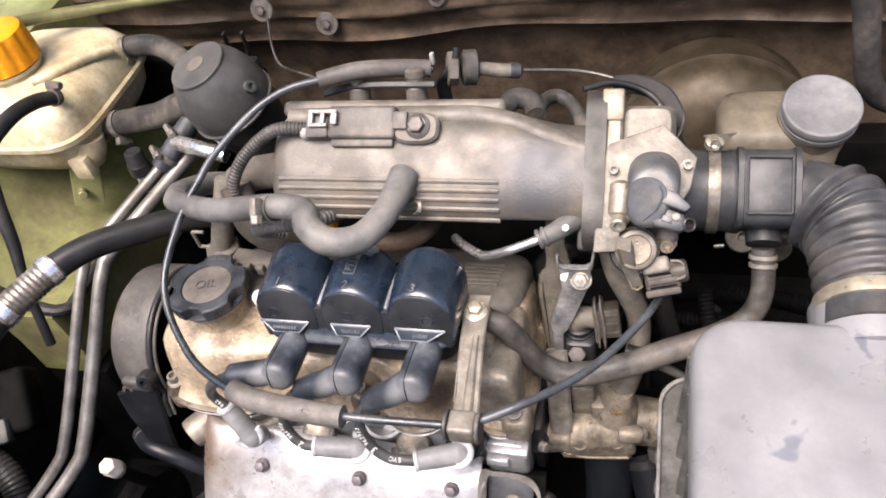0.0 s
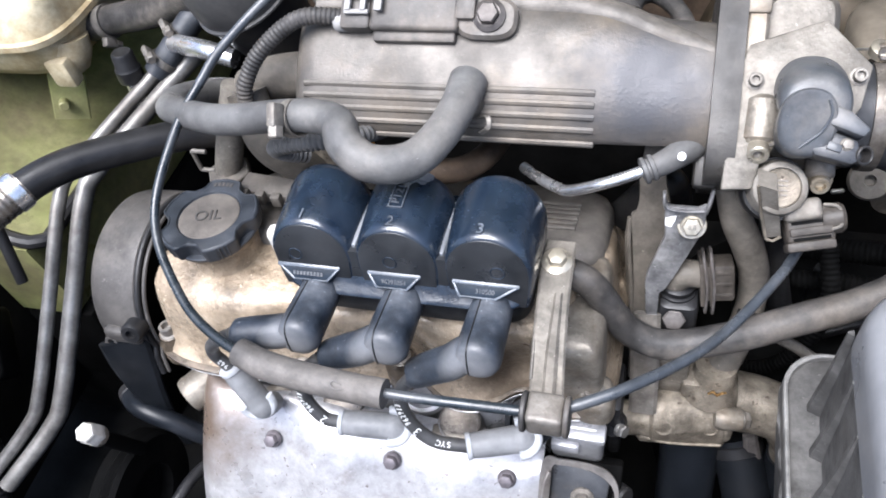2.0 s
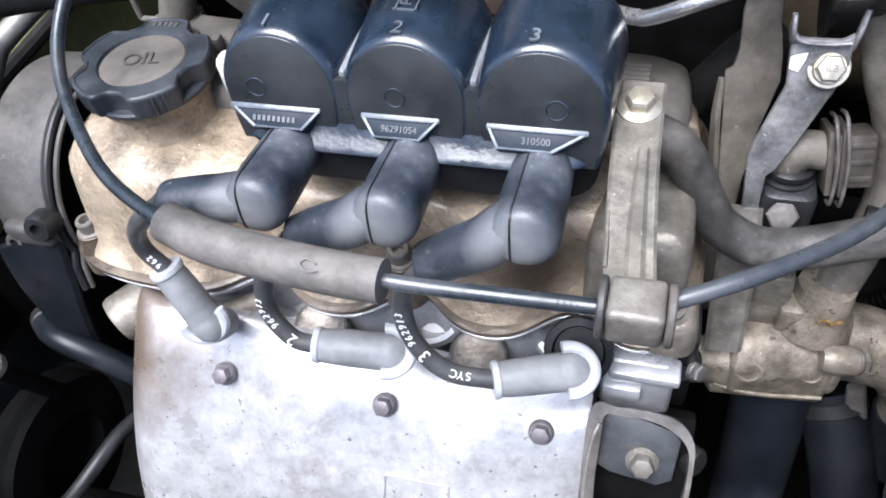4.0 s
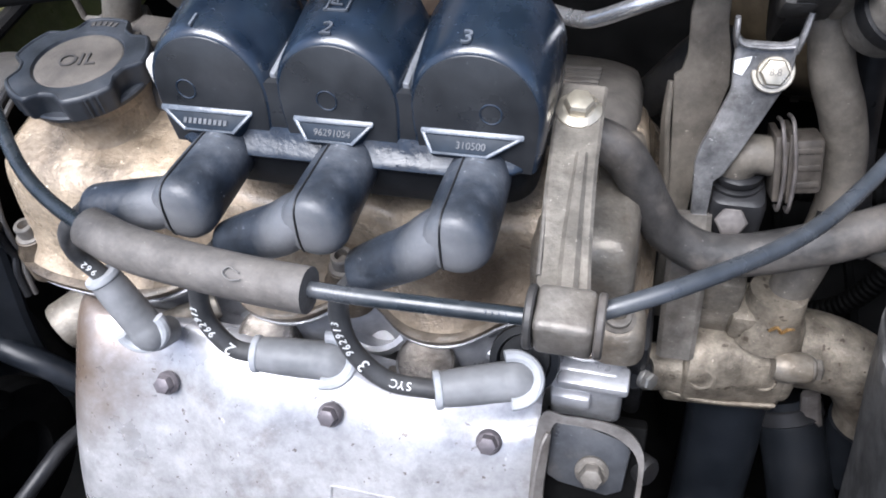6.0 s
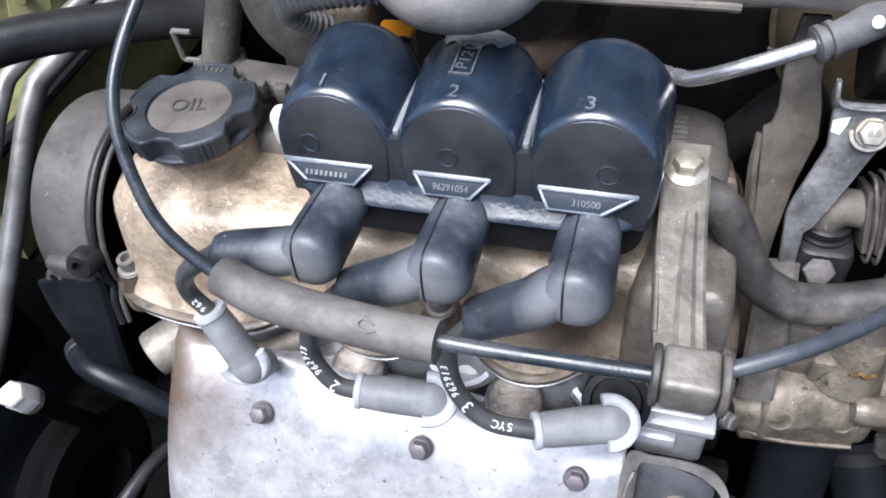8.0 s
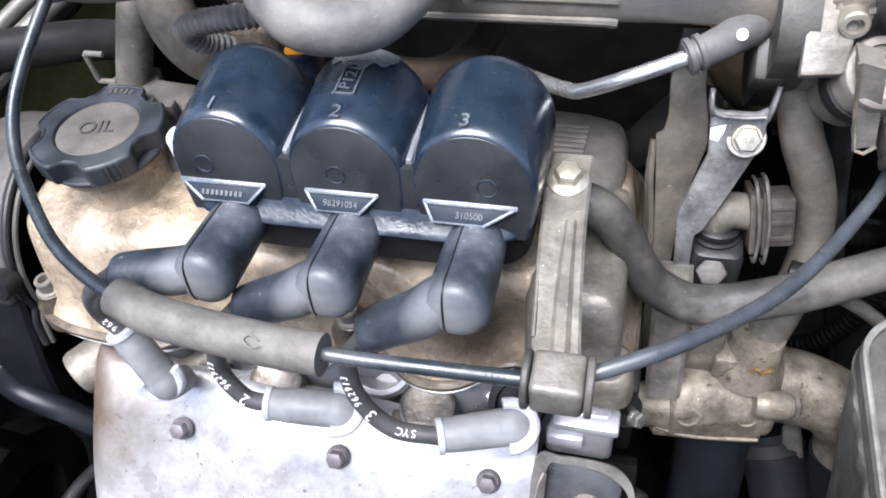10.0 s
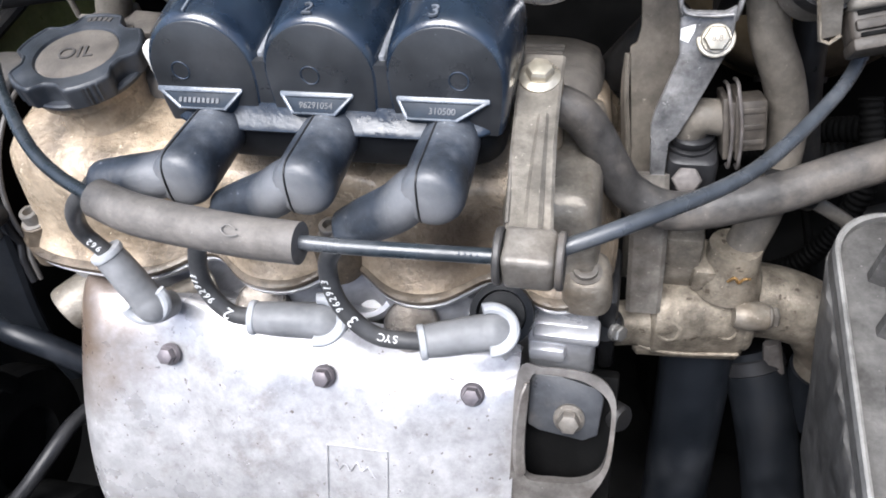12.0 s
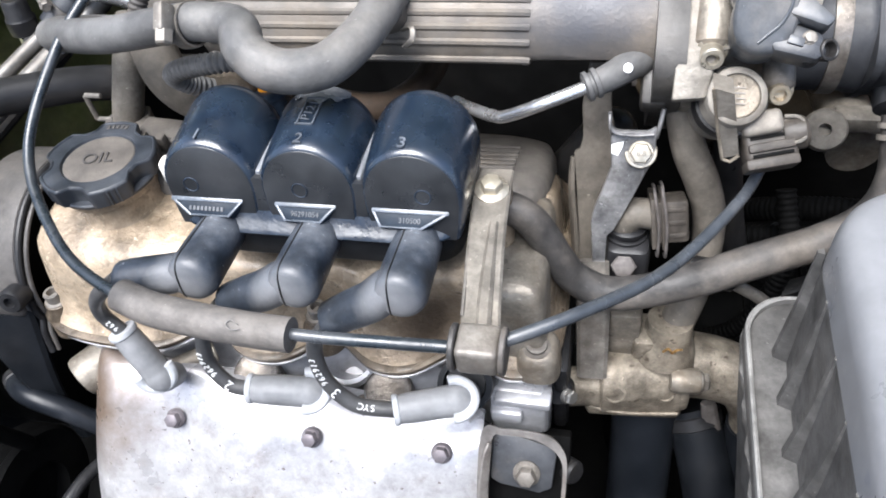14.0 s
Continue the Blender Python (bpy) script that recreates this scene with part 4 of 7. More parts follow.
def lifting_bracket():
    t = base("engine_bracket", (0.135, 0.31, 0.55), "grimy steel bracket with a bolt inside the shield's opening", "bracket")
    u, v = XA, Vector((0, 0.62, 0.78))
    part("back_plate", plate([(-0.020, -0.008), (-0.014, -0.011), (0.010, -0.014), (0.0175, -0.010), (0.0195, 0.012), (0.0165, 0.0165), (-0.004, 0.0215), (-0.020, 0.021)], (0.1325, 0.3075, 0.628), u, v, 0.003), "sensor", t, "grimy folded plate")
    # dark sheet that paints the shade inside the opening
    part("pocket", box((0.1335, 0.300, 0.586), (0.052, 0.012, 0.110), 0.002, (XA, (0, 0.78, -0.62), (0, 0.62, 0.78))), "gloom", t, "near-black sheet for the shade inside the opening")
    bolt(t, (0.1345, 0.3045, 0.6280), (0.02, -0.70, 0.52), 0.0062, 0.0095, "bracket", 1.35)
    part("side_boss", lathe([(0.008, -0.03), (0.008, 0.003), (0.0065, 0.005), (0.00001, 0.005)], (0.160, 0.318, 0.610), (0.7, -0.5, 0.3), 24), "black", t, "dark round boss")
    return t


lifting_bracket()


def cable_bracket():
    t = base("cable_bracket", (0.118, 0.335, 0.76), "dull steel strap bracket that holds the control cable", "bracket")
    part("strap", ribbon([(0.1135, 0.392, 0.797), (0.1135, 0.372, 0.797), (0.1145, 0.345, 0.793), (0.117, 0.310, 0.786), (0.120, 0.284, 0.784)], [0.0185, 0.0190, 0.0185, 0.0185, 0.0185], 0.003, XA), "dusty_steel", t)
    part("pressed_rib", ribbon([(0.117, 0.356, 0.7955), (0.118, 0.320, 0.7895), (0.120, 0.290, 0.786)], [0.005, 0.007, 0.007], 0.004, XA), "dusty_steel", t)
    part("side_flange", ribbon([(0.1050, 0.386, 0.791), (0.1060, 0.345, 0.787), (0.1088, 0.305, 0.781)], 0.013, 0.002, ZA), "bracket", t)
    part("post", rod((0.114, 0.384, 0.745), (0.114, 0.384, 0.796), 0.0085), "cover", t)
    bolt(t, (0.113, 0.376, 0.7985), (0.05, -0.12, 1), 0.0060, 0.0075, "zinc", 1.5)
    part("cable_block", box((0.1212, 0.280, 0.797), (0.0190, 0.0175, 0.0165), 0.0026, None, None, 3), "bracket", t, "grey-brown worn cable block")
    for x in (0.1102, 0.1322):
        part("grommet", lathe([(0.0100, -0.0014), (0.0107, -0.0008), (0.0107, 0.0008), (0.0100, 0.0014)], (x, 0.280, 0.797), XA, 28), "old_rubber", t)
    return t


cable_bracket()


def control_cable():
    t = base("control_cable", (-0.05, 0.30, 0.79), "glossy black control cable in a loop with grey rubber sleeves", "cable")
    part("sheath", tube([
        (-0.120, 0.440, 0.870), (-0.132, 0.417, 0.855), (-0.141, 0.383, 0.832), (-0.137, 0.358, 0.819), (-0.121, 0.334, 0.809), (-0.092, 0.307, 0.801), (-0.050, 0.287, 0.800), (-0.010, 0.281, 0.797),
        (0.040, 0.279, 0.796), (0.080, 0.2795, 0.796), (0.121, 0.280, 0.797)], 0.0030, 14, 8), "cable", t)
    part("dusty_start", tube([(0.060, 0.549, 0.896), (-0.030, 0.522, 0.906), (-0.072, 0.499, 0.902), (-0.108, 0.461, 0.882), (-0.120, 0.440, 0.870), (-0.1215, 0.4375, 0.8685)], 0.0031, 14, 8), "dusty_cable", t, "dusty grey sheath")
    part("dusty_end", tube([(0.119, 0.2798, 0.797), (0.123, 0.2806, 0.7973), (0.161, 0.299, 0.802), (0.201, 0.339, 0.789), (0.237, 0.394, 0.781), (0.252, 0.424, 0.786)], 0.0031, 14, 8), "dusty_cable", t, "dusty grey sheath")
    part("front_sleeve", tube([(-0.056, 0.2895, 0.800), (-0.036, 0.2835, 0.799), (-0.010, 0.281, 0.797), (0.016, 0.2793, 0.796), (0.0345, 0.2786, 0.796)], [0.0082, 0.0085, 0.0084, 0.0084, 0.0083], 22, 8), "sleeve", t, "grey aged rubber sleeve")
    part("rear_sleeve", tube([(-0.030, 0.522, 0.906), (0.0, 0.533, 0.907), (0.030, 0.541, 0.903), (0.058, 0.548, 0.897)], 0.0072, 18, 8), "sleeve", t, "grey aged rubber sleeve")
    for k in range(4):
        part("print_tick", box((0.096 + 0.0022 * k, 0.2785, 0.7988), (0.0005, 0.0018, 0.0006), 0), "mark", t)
    part("paint_squiggle", tube([(0.012, 0.2760, 0.8046), (0.008, 0.2775, 0.8052), (0.006, 0.2755, 0.8045), (0.009, 0.2735, 0.8035), (0.013, 0.2740, 0.8037)], 0.0003, 6, 6), "pale_hose", t, "pale chalk squiggle")
    return t


control_cable()


# ---- the intake ----
def plenum():
    t = base("intake_plenum", vn(0.06, 0.898, 0.33), "dusty cast aluminium intake plenum with ribs along its front", "intake plenum")

    def sec(x, rv, rn, v=0.898, n=0.368, p=2.8):
        return [vn(x, min(v, a + 1.2 * max(0.0, n + 0.024 - b)) if a < v else a, b) for a, b in ring_loop(v, n, rv, rn, p, 56)]

    body = [sec(-0.066, 0.030, 0.026), sec(-0.064, 0.040, 0.034), sec(-0.058, 0.0455, 0.039), sec(-0.048, 0.047, 0.041), sec(0.02, 0.047, 0.041), sec(0.10, 0.047, 0.041), sec(0.125, 0.0465, 0.0405), sec(0.145, 0.044, 0.039, 0.896), sec(0.165, 0.041, 0.038, 0.894), sec(0.1915, 0.040, 0.038, 0.893)]
    part("body", skin(body), "plenum", t, sharp=60)
    for k in range(5):
        v = 0.8835 - 0.0068 * k
        nn = 0.368 + 0.041 * (max(0, 1 - (abs(v - 0.898) / 0.047) ** 2.8)) ** (1 / 2.8)
        a = VA * 1
        part("cast_rib", tube([vn(-0.055, v, nn - 0.0012), vn(0.03, v, nn - 0.0008), vn(0.118, v, nn - 0.0008), vn(0.123, v, nn - 0.003)], 0.0022, 8, 6), "plenum", t)
    part("cast_shoulder", tube([vn(-0.055, 0.936, 0.392), vn(0.06, 0.937, 0.394), vn(0.105, 0.936, 0.394), vn(0.135, 0.930, 0.394), vn(0.160, 0.920, 0.395), vn(0.1915, 0.909, 0.397)], [0.009, 0.009, 0.0095, 0.0095, 0.009, 0.008], 20, 6), "grey_cover", t, "grimy shoulder along the top")
    # rear top rail with two screws
    part("top_rail", box(vn(0.030, 0.946, 0.374), (0.19, 0.014, 0.036), 0.005, (XA, VA, NA), None, 3), "grey_cover", t, "grimy top edge rail")
    for x in (-0.003, 0.047):
        part("injector_post", lathe([(0.009, 0), (0.009, 0.018), (0.0075, 0.020), (0.0075, 0.026), (0.0085, 0.027), (0.0085, 0.032), (0.006, 0.034)], vn(x, 0.951, 0.368), (0, 0.35, 0.94), 22), "grey_cover", t)
    part("rail_plate", ribbon([vn(-0.035, 0.962, 0.375), vn(0.0, 0.966, 0.385), vn(0.065, 0.966, 0.385)], 0.006, 0.003, VA), "black", t)
    part("side_nipple", tube([vn(-0.058, 0.898, 0.372), vn(-0.080, 0.896, 0.372), vn(-0.102, 0.893, 0.368), vn(-0.118, 0.888, 0.360)], 0.0150, 22, 6), "mud_hose", t, "muddy hose stub")
    part("boss", lathe([(0.020, -0.02), (0.018, -0.002), (0.0165, 0.003), (0.00001, 0.003)], vn(0.064, 0.922, 0.400), NA, 28), "plenum", t)
    bolt(t, vn(0.062, 0.925, 0.4145), NA, 0.0068, 0.0075, "dark_steel")
    part("hose_spigot", tube([vn(0.052, 0.876, 0.404), vn(0.052, 0.874, 0.418)], 0.010, 18, 4), "plenum", t)
    part("spring_clip", ribbon([vn(0.060, 0.866, 0.409), vn(0.0665, 0.866, 0.4145), vn(0.0672, 0.860, 0.414), vn(0.062, 0.857, 0.409)], 0.003, 0.0012, XA), "bracket", t)
    return t


plenum()


def map_sensor():
    t = base("pressure_sensor", vn(0.02, 0.925, 0.405), "black plastic pressure sensor with a clipped connector, on the plenum", "sensor")
    part("housing", box(vn(0.016, 0.928, 0.4110), (0.056, 0.026, 0.014), 0.003, (XA, VA, NA), None, 3), "sensor_box", t)
    part("skirt", box(vn(0.016, 0.9130, 0.4085), (0.052, 0.008, 0.010), 0.002, (XA, VA, NA)), "sensor_box", t, "dusty lower edge")
    part("arm", skin([[vn(a, b, n) for a, b in ring_loop(0.060, 0.924, 0.0185 - o, 0.0125 - o, 3, 36)] for n, o in ((0.402, 0), (0.412, 0), (0.4145, 0.002), (0.4145, 0.005))]), "sensor_box", t)
    part("arm_step", box(vn(0.048, 0.929, 0.4155), (0.012, 0.014, 0.006), 0.0015, (XA, VA, NA)), "sensor_box", t)
    part("plug", box(vn(-0.021, 0.925, 0.4115), (0.020, 0.020, 0.014), 0.003, (XA, VA, NA)), "sensor_box", t)
    # forked pale locking clip
    part("clip", box(vn(-0.0145, 0.9350, 0.4215), (0.024, 0.0030, 0.004), 0.001, (XA, VA, NA)), "pale_clip", t, "pale grey plastic locking clip")
    for x, w in ((-0.0245, 0.004), (-0.0145, 0.0035), (-0.0050, 0.005)):
        part("clip_tine", box(vn(x, 0.9295, 0.4212), (w, 0.0090, 0.0036), 0.0008, (XA, VA, NA)), "pale_clip", t)
    part("clip_bar", box(vn(-0.0190, 0.9245, 0.4206), (0.016, 0.0030, 0.003), 0.0008, (XA, VA, NA)), "pale_clip", t)
    part("collar", lathe([(0.005, 0), (0.0062, 0.002), (0.0062, 0.007), (0.005, 0.009)], vn(-0.036, 0.921, 0.411), XA, 18), "pale_clip", t)
    part("conduit", tube([vn(-0.030, 0.924, 0.411), vn(-0.058, 0.921, 0.417), vn(-0.084, 0.902, 0.413), vn(-0.098, 0.882, 0.405), vn(-0.101, 0.870, 0.396)], 0.0050, 14, 8, None, (0.0006, 0.0030)), "old_rubber", t, "finely corrugated grey conduit")
    return t


map_sensor()


def breather_hose():
    t = base("breather_hose", vn(0.0, 0.87, 0.42), "grey rubber breather hose bent in a U before the plenum", "hose")
    part("hose", tube([(-0.168, 0.456, 0.832), (-0.150, 0.437, 0.846), (-0.098, 0.412, 0.863), (-0.045, 0.405, 0.876), (-0.024, 0.404, 0.877), (-0.010, 0.398, 0.878), (-0.003, 0.386, 0.874), (0.013, 0.379, 0.868), (0.034, 0.385, 0.866), (0.046, 0.405, 0.867), (0.051, 0.430, 0.867), (0.052, 0.452, 0.866)], [0.0095, 0.0096, 0.0097, 0.0097, 0.010, 0.0103, 0.0106, 0.0108, 0.0107, 0.0104, 0.0106, 0.0118], 24, 8), "pale_hose", t)
    part("rear_bend", tube([(-0.160, 0.447, 0.838), (-0.172, 0.470, 0.825), (-0.168, 0.505, 0.803), (-0.158, 0.525, 0.785)], 0.0105, 20, 8), "pale_hose", t)
    clamp_band(t, (-0.040, 0.4033, 0.8757), (0.9, -0.13, 0.25), 0.0100, 0.007, "bracket", "spring_clip", (0, -0.6, 0.7))
    return t


breather_hose()


def throttle_body():
    t = base("throttle_unit", vn(0.235, 0.89, 0.34), "stained cast alloy throttle body with sensors and a dark gasket flange", "throttle body")
    part("gasket_plate", skin([[vn(x, a, b) for a, b in ring_loop(0.897, 0.362, 0.060, 0.050, 6, 48)] for x in (0.1895, 0.1910, 0.2035, 0.2045)]), "flange", t, "dark grey gasket flange")
    part("mount_flange", skin([[vn(x, a, b) for a, b in ring_loop(0.893, 0.362, 0.056 - o, 0.0475 - o, 5, 48)] for x, o in ((0.2045, 0.001), (0.2060, 0), (0.214, 0), (0.216, 0.002))]), "alloy", t)
    part("bore", skin([[vn(x, a, b) for a, b in ring_loop(0.890, 0.360, r, r, 2.2, 40)] for x, r in ((0.214, 0.044), (0.225, 0.042), (0.248, 0.036), (0.2585, 0.025), (0.262, 0.018))]), "alloy", t)
    part("top_lug", box(vn(0.2085, 0.942, 0.395), (0.016, 0.024, 0.030), 0.002, (XA, VA, NA)), "alloy", t, "bright machined lug")
    part("cover_plate", plate([(-0.012, -0.060), (0.004, -0.0585), (0.0085, -0.036), (0.026, -0.030), (0.046, -0.026), (0.054, -0.012), (0.058, 0.010), (0.034, 0.034), (-0.004, 0.020), (-0.010, 0.0)], vn(0.2105, 0.893, 0.404), XA, VA, 0.006, 0.0015), "idle", t)
    part("upper_housing", skin([[vn(a, b, n) for a, b in ring_loop(0.233, 0.924, 0.0215 - o, 0.022 - o, 6, 40)] for n, o in ((0.345, 0), (0.392, 0.001), (0.399, 0.005), (0.400, 0.012))]), "idle", t)
    for x, v in ((0.211, 0.893), (0.262, 0.897)):
        socket_bolt(t, vn(x, v, 0.4098), NA, 0.0036, 0.005, "bracket")
    # throttle position sensor
    part("position_sensor", skin([[vn(a, b, n) for a, b in ring_loop(0.2392, v, 0.0186 - o, 0.0190 - o, 2.2, 48)] for v, n, o in ((0.8910, 0.404, 0.0), (0.8860, 0.416, 0.0004), (0.8790, 0.4275, 0.0012), (0.8765, 0.4310, 0.0030), (0.8755, 0.4320, 0.0060))]), "sensor_grey", t, "grey domed throttle sensor", 50)
    cap = part("sensor_cap", skin([[vn(a, b, n + (0.45 * (b - 0.867) if n > 0.42 else 0.0)) for a, b in ring_loop(0.2352, 0.8672, 0.0142 - o, 0.0165 - o, 2.3, 44)] for n, o in ((0.408, 0.0015), (0.4318, 0.0), (0.4345, 0.0004), (0.4358, 0.0016), (0.4362, 0.0034))]), "sensor_grey", t, "dusty grey sensor cap", 30)
    part("cap_ridge", tube([vn(x, v, 0.4362 + 0.45 * (v - 0.867)) for x, v in ((0.2432, 0.8778), (0.2452, 0.8735), (0.2450, 0.8690), (0.2418, 0.8628), (0.2375, 0.8590), (0.2328, 0.8550))], 0.0008, 8, 4), "dusty_cable", cap, "pale raised ridge")
    plug2 = part("sensor_plug", plate([(0.2440, 0.8775), (0.2550, 0.8735), (0.2645, 0.8645), (0.2610, 0.8605), (0.2560, 0.8625), (0.2440, 0.8665)], vn(0, 0, 0.4220), XA, VA, 0.0150, 0.0018), "sensor_grey", t, "grey sensor plug")
    part("plug_block", plate([(0.2440, 0.8660), (0.2600, 0.8600), (0.2625, 0.8505), (0.2580, 0.8475), (0.2400, 0.8515), (0.2370, 0.8570)], vn(0, 0, 0.4150), XA, VA, 0.0160, 0.0018), "sensor", plug2, "dark lower block")
    part("block_step", plate([(0.2465, 0.8590), (0.2530, 0.8568), (0.2520, 0.8530), (0.2450, 0.8550)], vn(0, 0, 0.4305), XA, VA, 0.0018, 0.0005), "sensor_grey", plug2)
    part("plug_end", lathe([(0.0044, -0.004), (0.0050, 0.0), (0.0050, 0.0035), (0.0042, 0.0040), (0.0036, 0.0036), (0.0034, -0.001), (0.00001, -0.001)], vn(0.2622, 0.8535, 0.4265), (0.45, -0.60, 0.55), 20), "black", plug2, "open black plug mouth")
    bolt(t, vn(0.2548, 0.8578, 0.4305), NA, 0.0028, 0.0026, "bracket", 1.2)
    # idle valve below, with its plug
    part("valve_boss", rod(vn(0.2165, 0.886, 0.403), vn(0.2160, 0.8590, 0.404), 0.0105, 24, 0.003), "alloy", t)
    va, vc = Vector((0.10, -0.64, 0.76)).normalized(), Vector((0.2290, 0.4125, 0.8345))
    valve = part("idle_valve", lathe([(0.0154, -0.040), (0.0158, -0.010), (0.0148, -0.0080), (0.0148, -0.003), (0.0140, -0.0008), (0.0126, 0.0), (0.0110, 0.0), (0.0106, -0.0014), (0.00001, -0.0014)], vc, va, 40), "idle", t, "round idle valve with stained cap")
    part("valve_face", lathe([(0.0105, -0.003), (0.0105, -0.0012), (0.0100, -0.0008), (0.00001, -0.0008)], vc, va, 36), "grimy", valve, "scuffed flat face")
    for k in range(4):
        part("face_line", box(vc - va * 0.0006 + VA * (0.004 - 0.0026 * k) - XA * 0.001, (0.009, 0.0007, 0.0006), 0, (XA, VA, NA)), "bracket", valve)
    part("valve_seat", lathe([(0.0156, -0.020), (0.0180, -0.020), (0.0180, -0.014), (0.0174, -0.012), (0.0156, -0.012)], vc, va, 36), "black", t, "dark joint round the valve")
    socket_bolt(t, vn(0.2158, 0.8590, 0.4070), (-VA + NA).normalized(), 0.0056, 0.010, "zinc")
    part("screw_lug", rod(vn(0.2500, 0.866, 0.390), vn(0.2500, 0.8440, 0.3940), 0.0078, 22, 0.002), "bracket", t)
    socket_bolt(t, vn(0.2500, 0.8440, 0.3930), (-VA * 0.7 + NA).normalized(), 0.0052, 0.008, "zinc")
    fin = [Vector(q) for q in ((0.2159, 0.4030, 0.8458), (0.2254, 0.4010, 0.8443), (0.2341, 0.4055, 0.8030), (0.2265, 0.4055, 0.8004))]
    part("valve_fin", skin([[q - YA * k for q in fin] for k in (-0.012, -0.0008, 0.0)]), "idle", t, "flat worn fin", 30)
    part("fin_edge", tube([fin[0] - YA * 0.0006, fin[3] - YA * 0.0006, fin[2] - YA * 0.0006], 0.0009, 6, 2), "grimy", t)
    tx, tv = (XA * 0.975 + VA * 0.22).normalized(), (VA * 0.975 - XA * 0.22).normalized()
    pc = Vector((0.2474, 0.4116, 0.8069))
    plug = part("valve_plug", box(pc, (0.025, 0.021, 0.016), 0.003, (tx, tv, NA), None, 3), "brown_plastic", t, "dusty brown connector")
    part("plug_cap", box(pc + tv * 0.0085 - tx * 0.003 + NA * 0.004, (0.020, 0.012, 0.016), 0.003, (tx, tv, NA), None, 3), "idle", plug, "pale dusty upper step")
    part("plug_latch", box(pc - tv * 0.0035 + NA * 0.0075, (0.022, 0.0045, 0.005), 0.0012, (tx, tv, NA)), "brown_plastic", plug)
    part("plug_shelf", box(pc - tv * 0.0115 - tx * 0.001 + NA * 0.003, (0.025, 0.0055, 0.016), 0.0015, (tx, tv, NA)), "brown_plastic", plug)
    for k in (-0.0075, 0.0015):
        # near-black strips paint the shade of the slots
        part("plug_slot", box(pc + tv * k + NA * 0.0082, (0.019, 0.0016, 0.0012), 0, (tx, tv, NA)), "gloom", plug, "dark slot")
    part("plug_socket", lathe([(0.0075, -0.004), (0.0085, -0.002), (0.0085, 0.006), (0.0070, 0.008), (0.00001, 0.008)], pc + tx * 0.0105 + tv * 0.002 + NA * 0.002, tx, 20), "brown_plastic", plug)
    part("plug_bail", tube([pc + tx * 0.008 + tv * 0.010 + NA * 0.008, pc + tx * 0.0145 + tv * 0.008 + NA * 0.009, pc + tx * 0.0170 + tv * 0.002 + NA * 0.008, pc + tx * 0.0145 - tv * 0.003 + NA * 0.009, pc + tx * 0.008 - tv * 0.004 + NA * 0.009], 0.0010, 8, 5), "dusty_steel", plug, "worn wire bail")
    # lower support arm of the flange
    part("lower_arm", box(vn(0.1915, 0.853, 0.378), (0.014, 0.034, 0.020), 0.003, (XA, VA, NA)), "flange", t)
    part("cable_drum", ribbon([(0.203, 0.576, 0.856), (0.223, 0.581, 0.853), (0.243, 0.579, 0.844), (0.254, 0.568, 0.83), (0.258, 0.553, 0.816), (0.255, 0.538, 0.804)], 0.016, 0.004, (0.1, -0.6, -0.75)), "black", t, "black throttle cable drum")
    return t


throttle_body()


def vacuum_pipe():
    t = base("vacuum_pipe", (0.15, 0.43, 0.80), "bright steel vacuum pipe with grey rubber elbow", "pipe")
    part("pipe", tube([(0.078, 0.462, 0.786), (0.090, 0.447, 0.7935), (0.105, 0.433, 0.800), (0.115, 0.426, 0.806), (0.138, 0.4225, 0.8195), (0.166, 0.4295, 0.8290)], 0.0036, 12, 8), "bright", t)
    part("elbow", tube([(0.156, 0.4255, 0.8265), (0.166, 0.4300, 0.8292), (0.175, 0.4370, 0.8306), (0.1832, 0.4455, 0.8312), (0.188, 0.4550, 0.8300), (0.190, 0.4650, 0.8270)], [0.0064, 0.0070, 0.0078, 0.0088, 0.0086, 0.0080], 22, 8), "pale_hose", t)
    for k in (0.0, 0.0045):
        part("elbow_lip", lathe([(0.0066, -0.0016), (0.0080, -0.0011), (0.0080, 0.0011), (0.0066, 0.0016)], (0.1575 + 0.9 * k, 0.4262 + 0.38 * k, 0.8270 + 0.25 * k), (0.9, 0.38, 0.22), 20), "pale_hose", t)
    part("elbow_collar", lathe([(0.0085, -0.002), (0.0102, -0.0012), (0.0102, 0.0012), (0.0085, 0.002)], (0.1860, 0.4500, 0.8308), (0.5, 0.82, -0.1), 24), "pale_hose", t, "swollen end at the flange")
    part("paint_dab", lathe([(0.0026, 0), (0.0022, 0.0006), (0.00001, 0.0008)], (0.1771, 0.4304, 0.8359), (0.3, -0.75, 0.6), 16), "white_mark", t, "white paint dab")
    return t


vacuum_pipe()


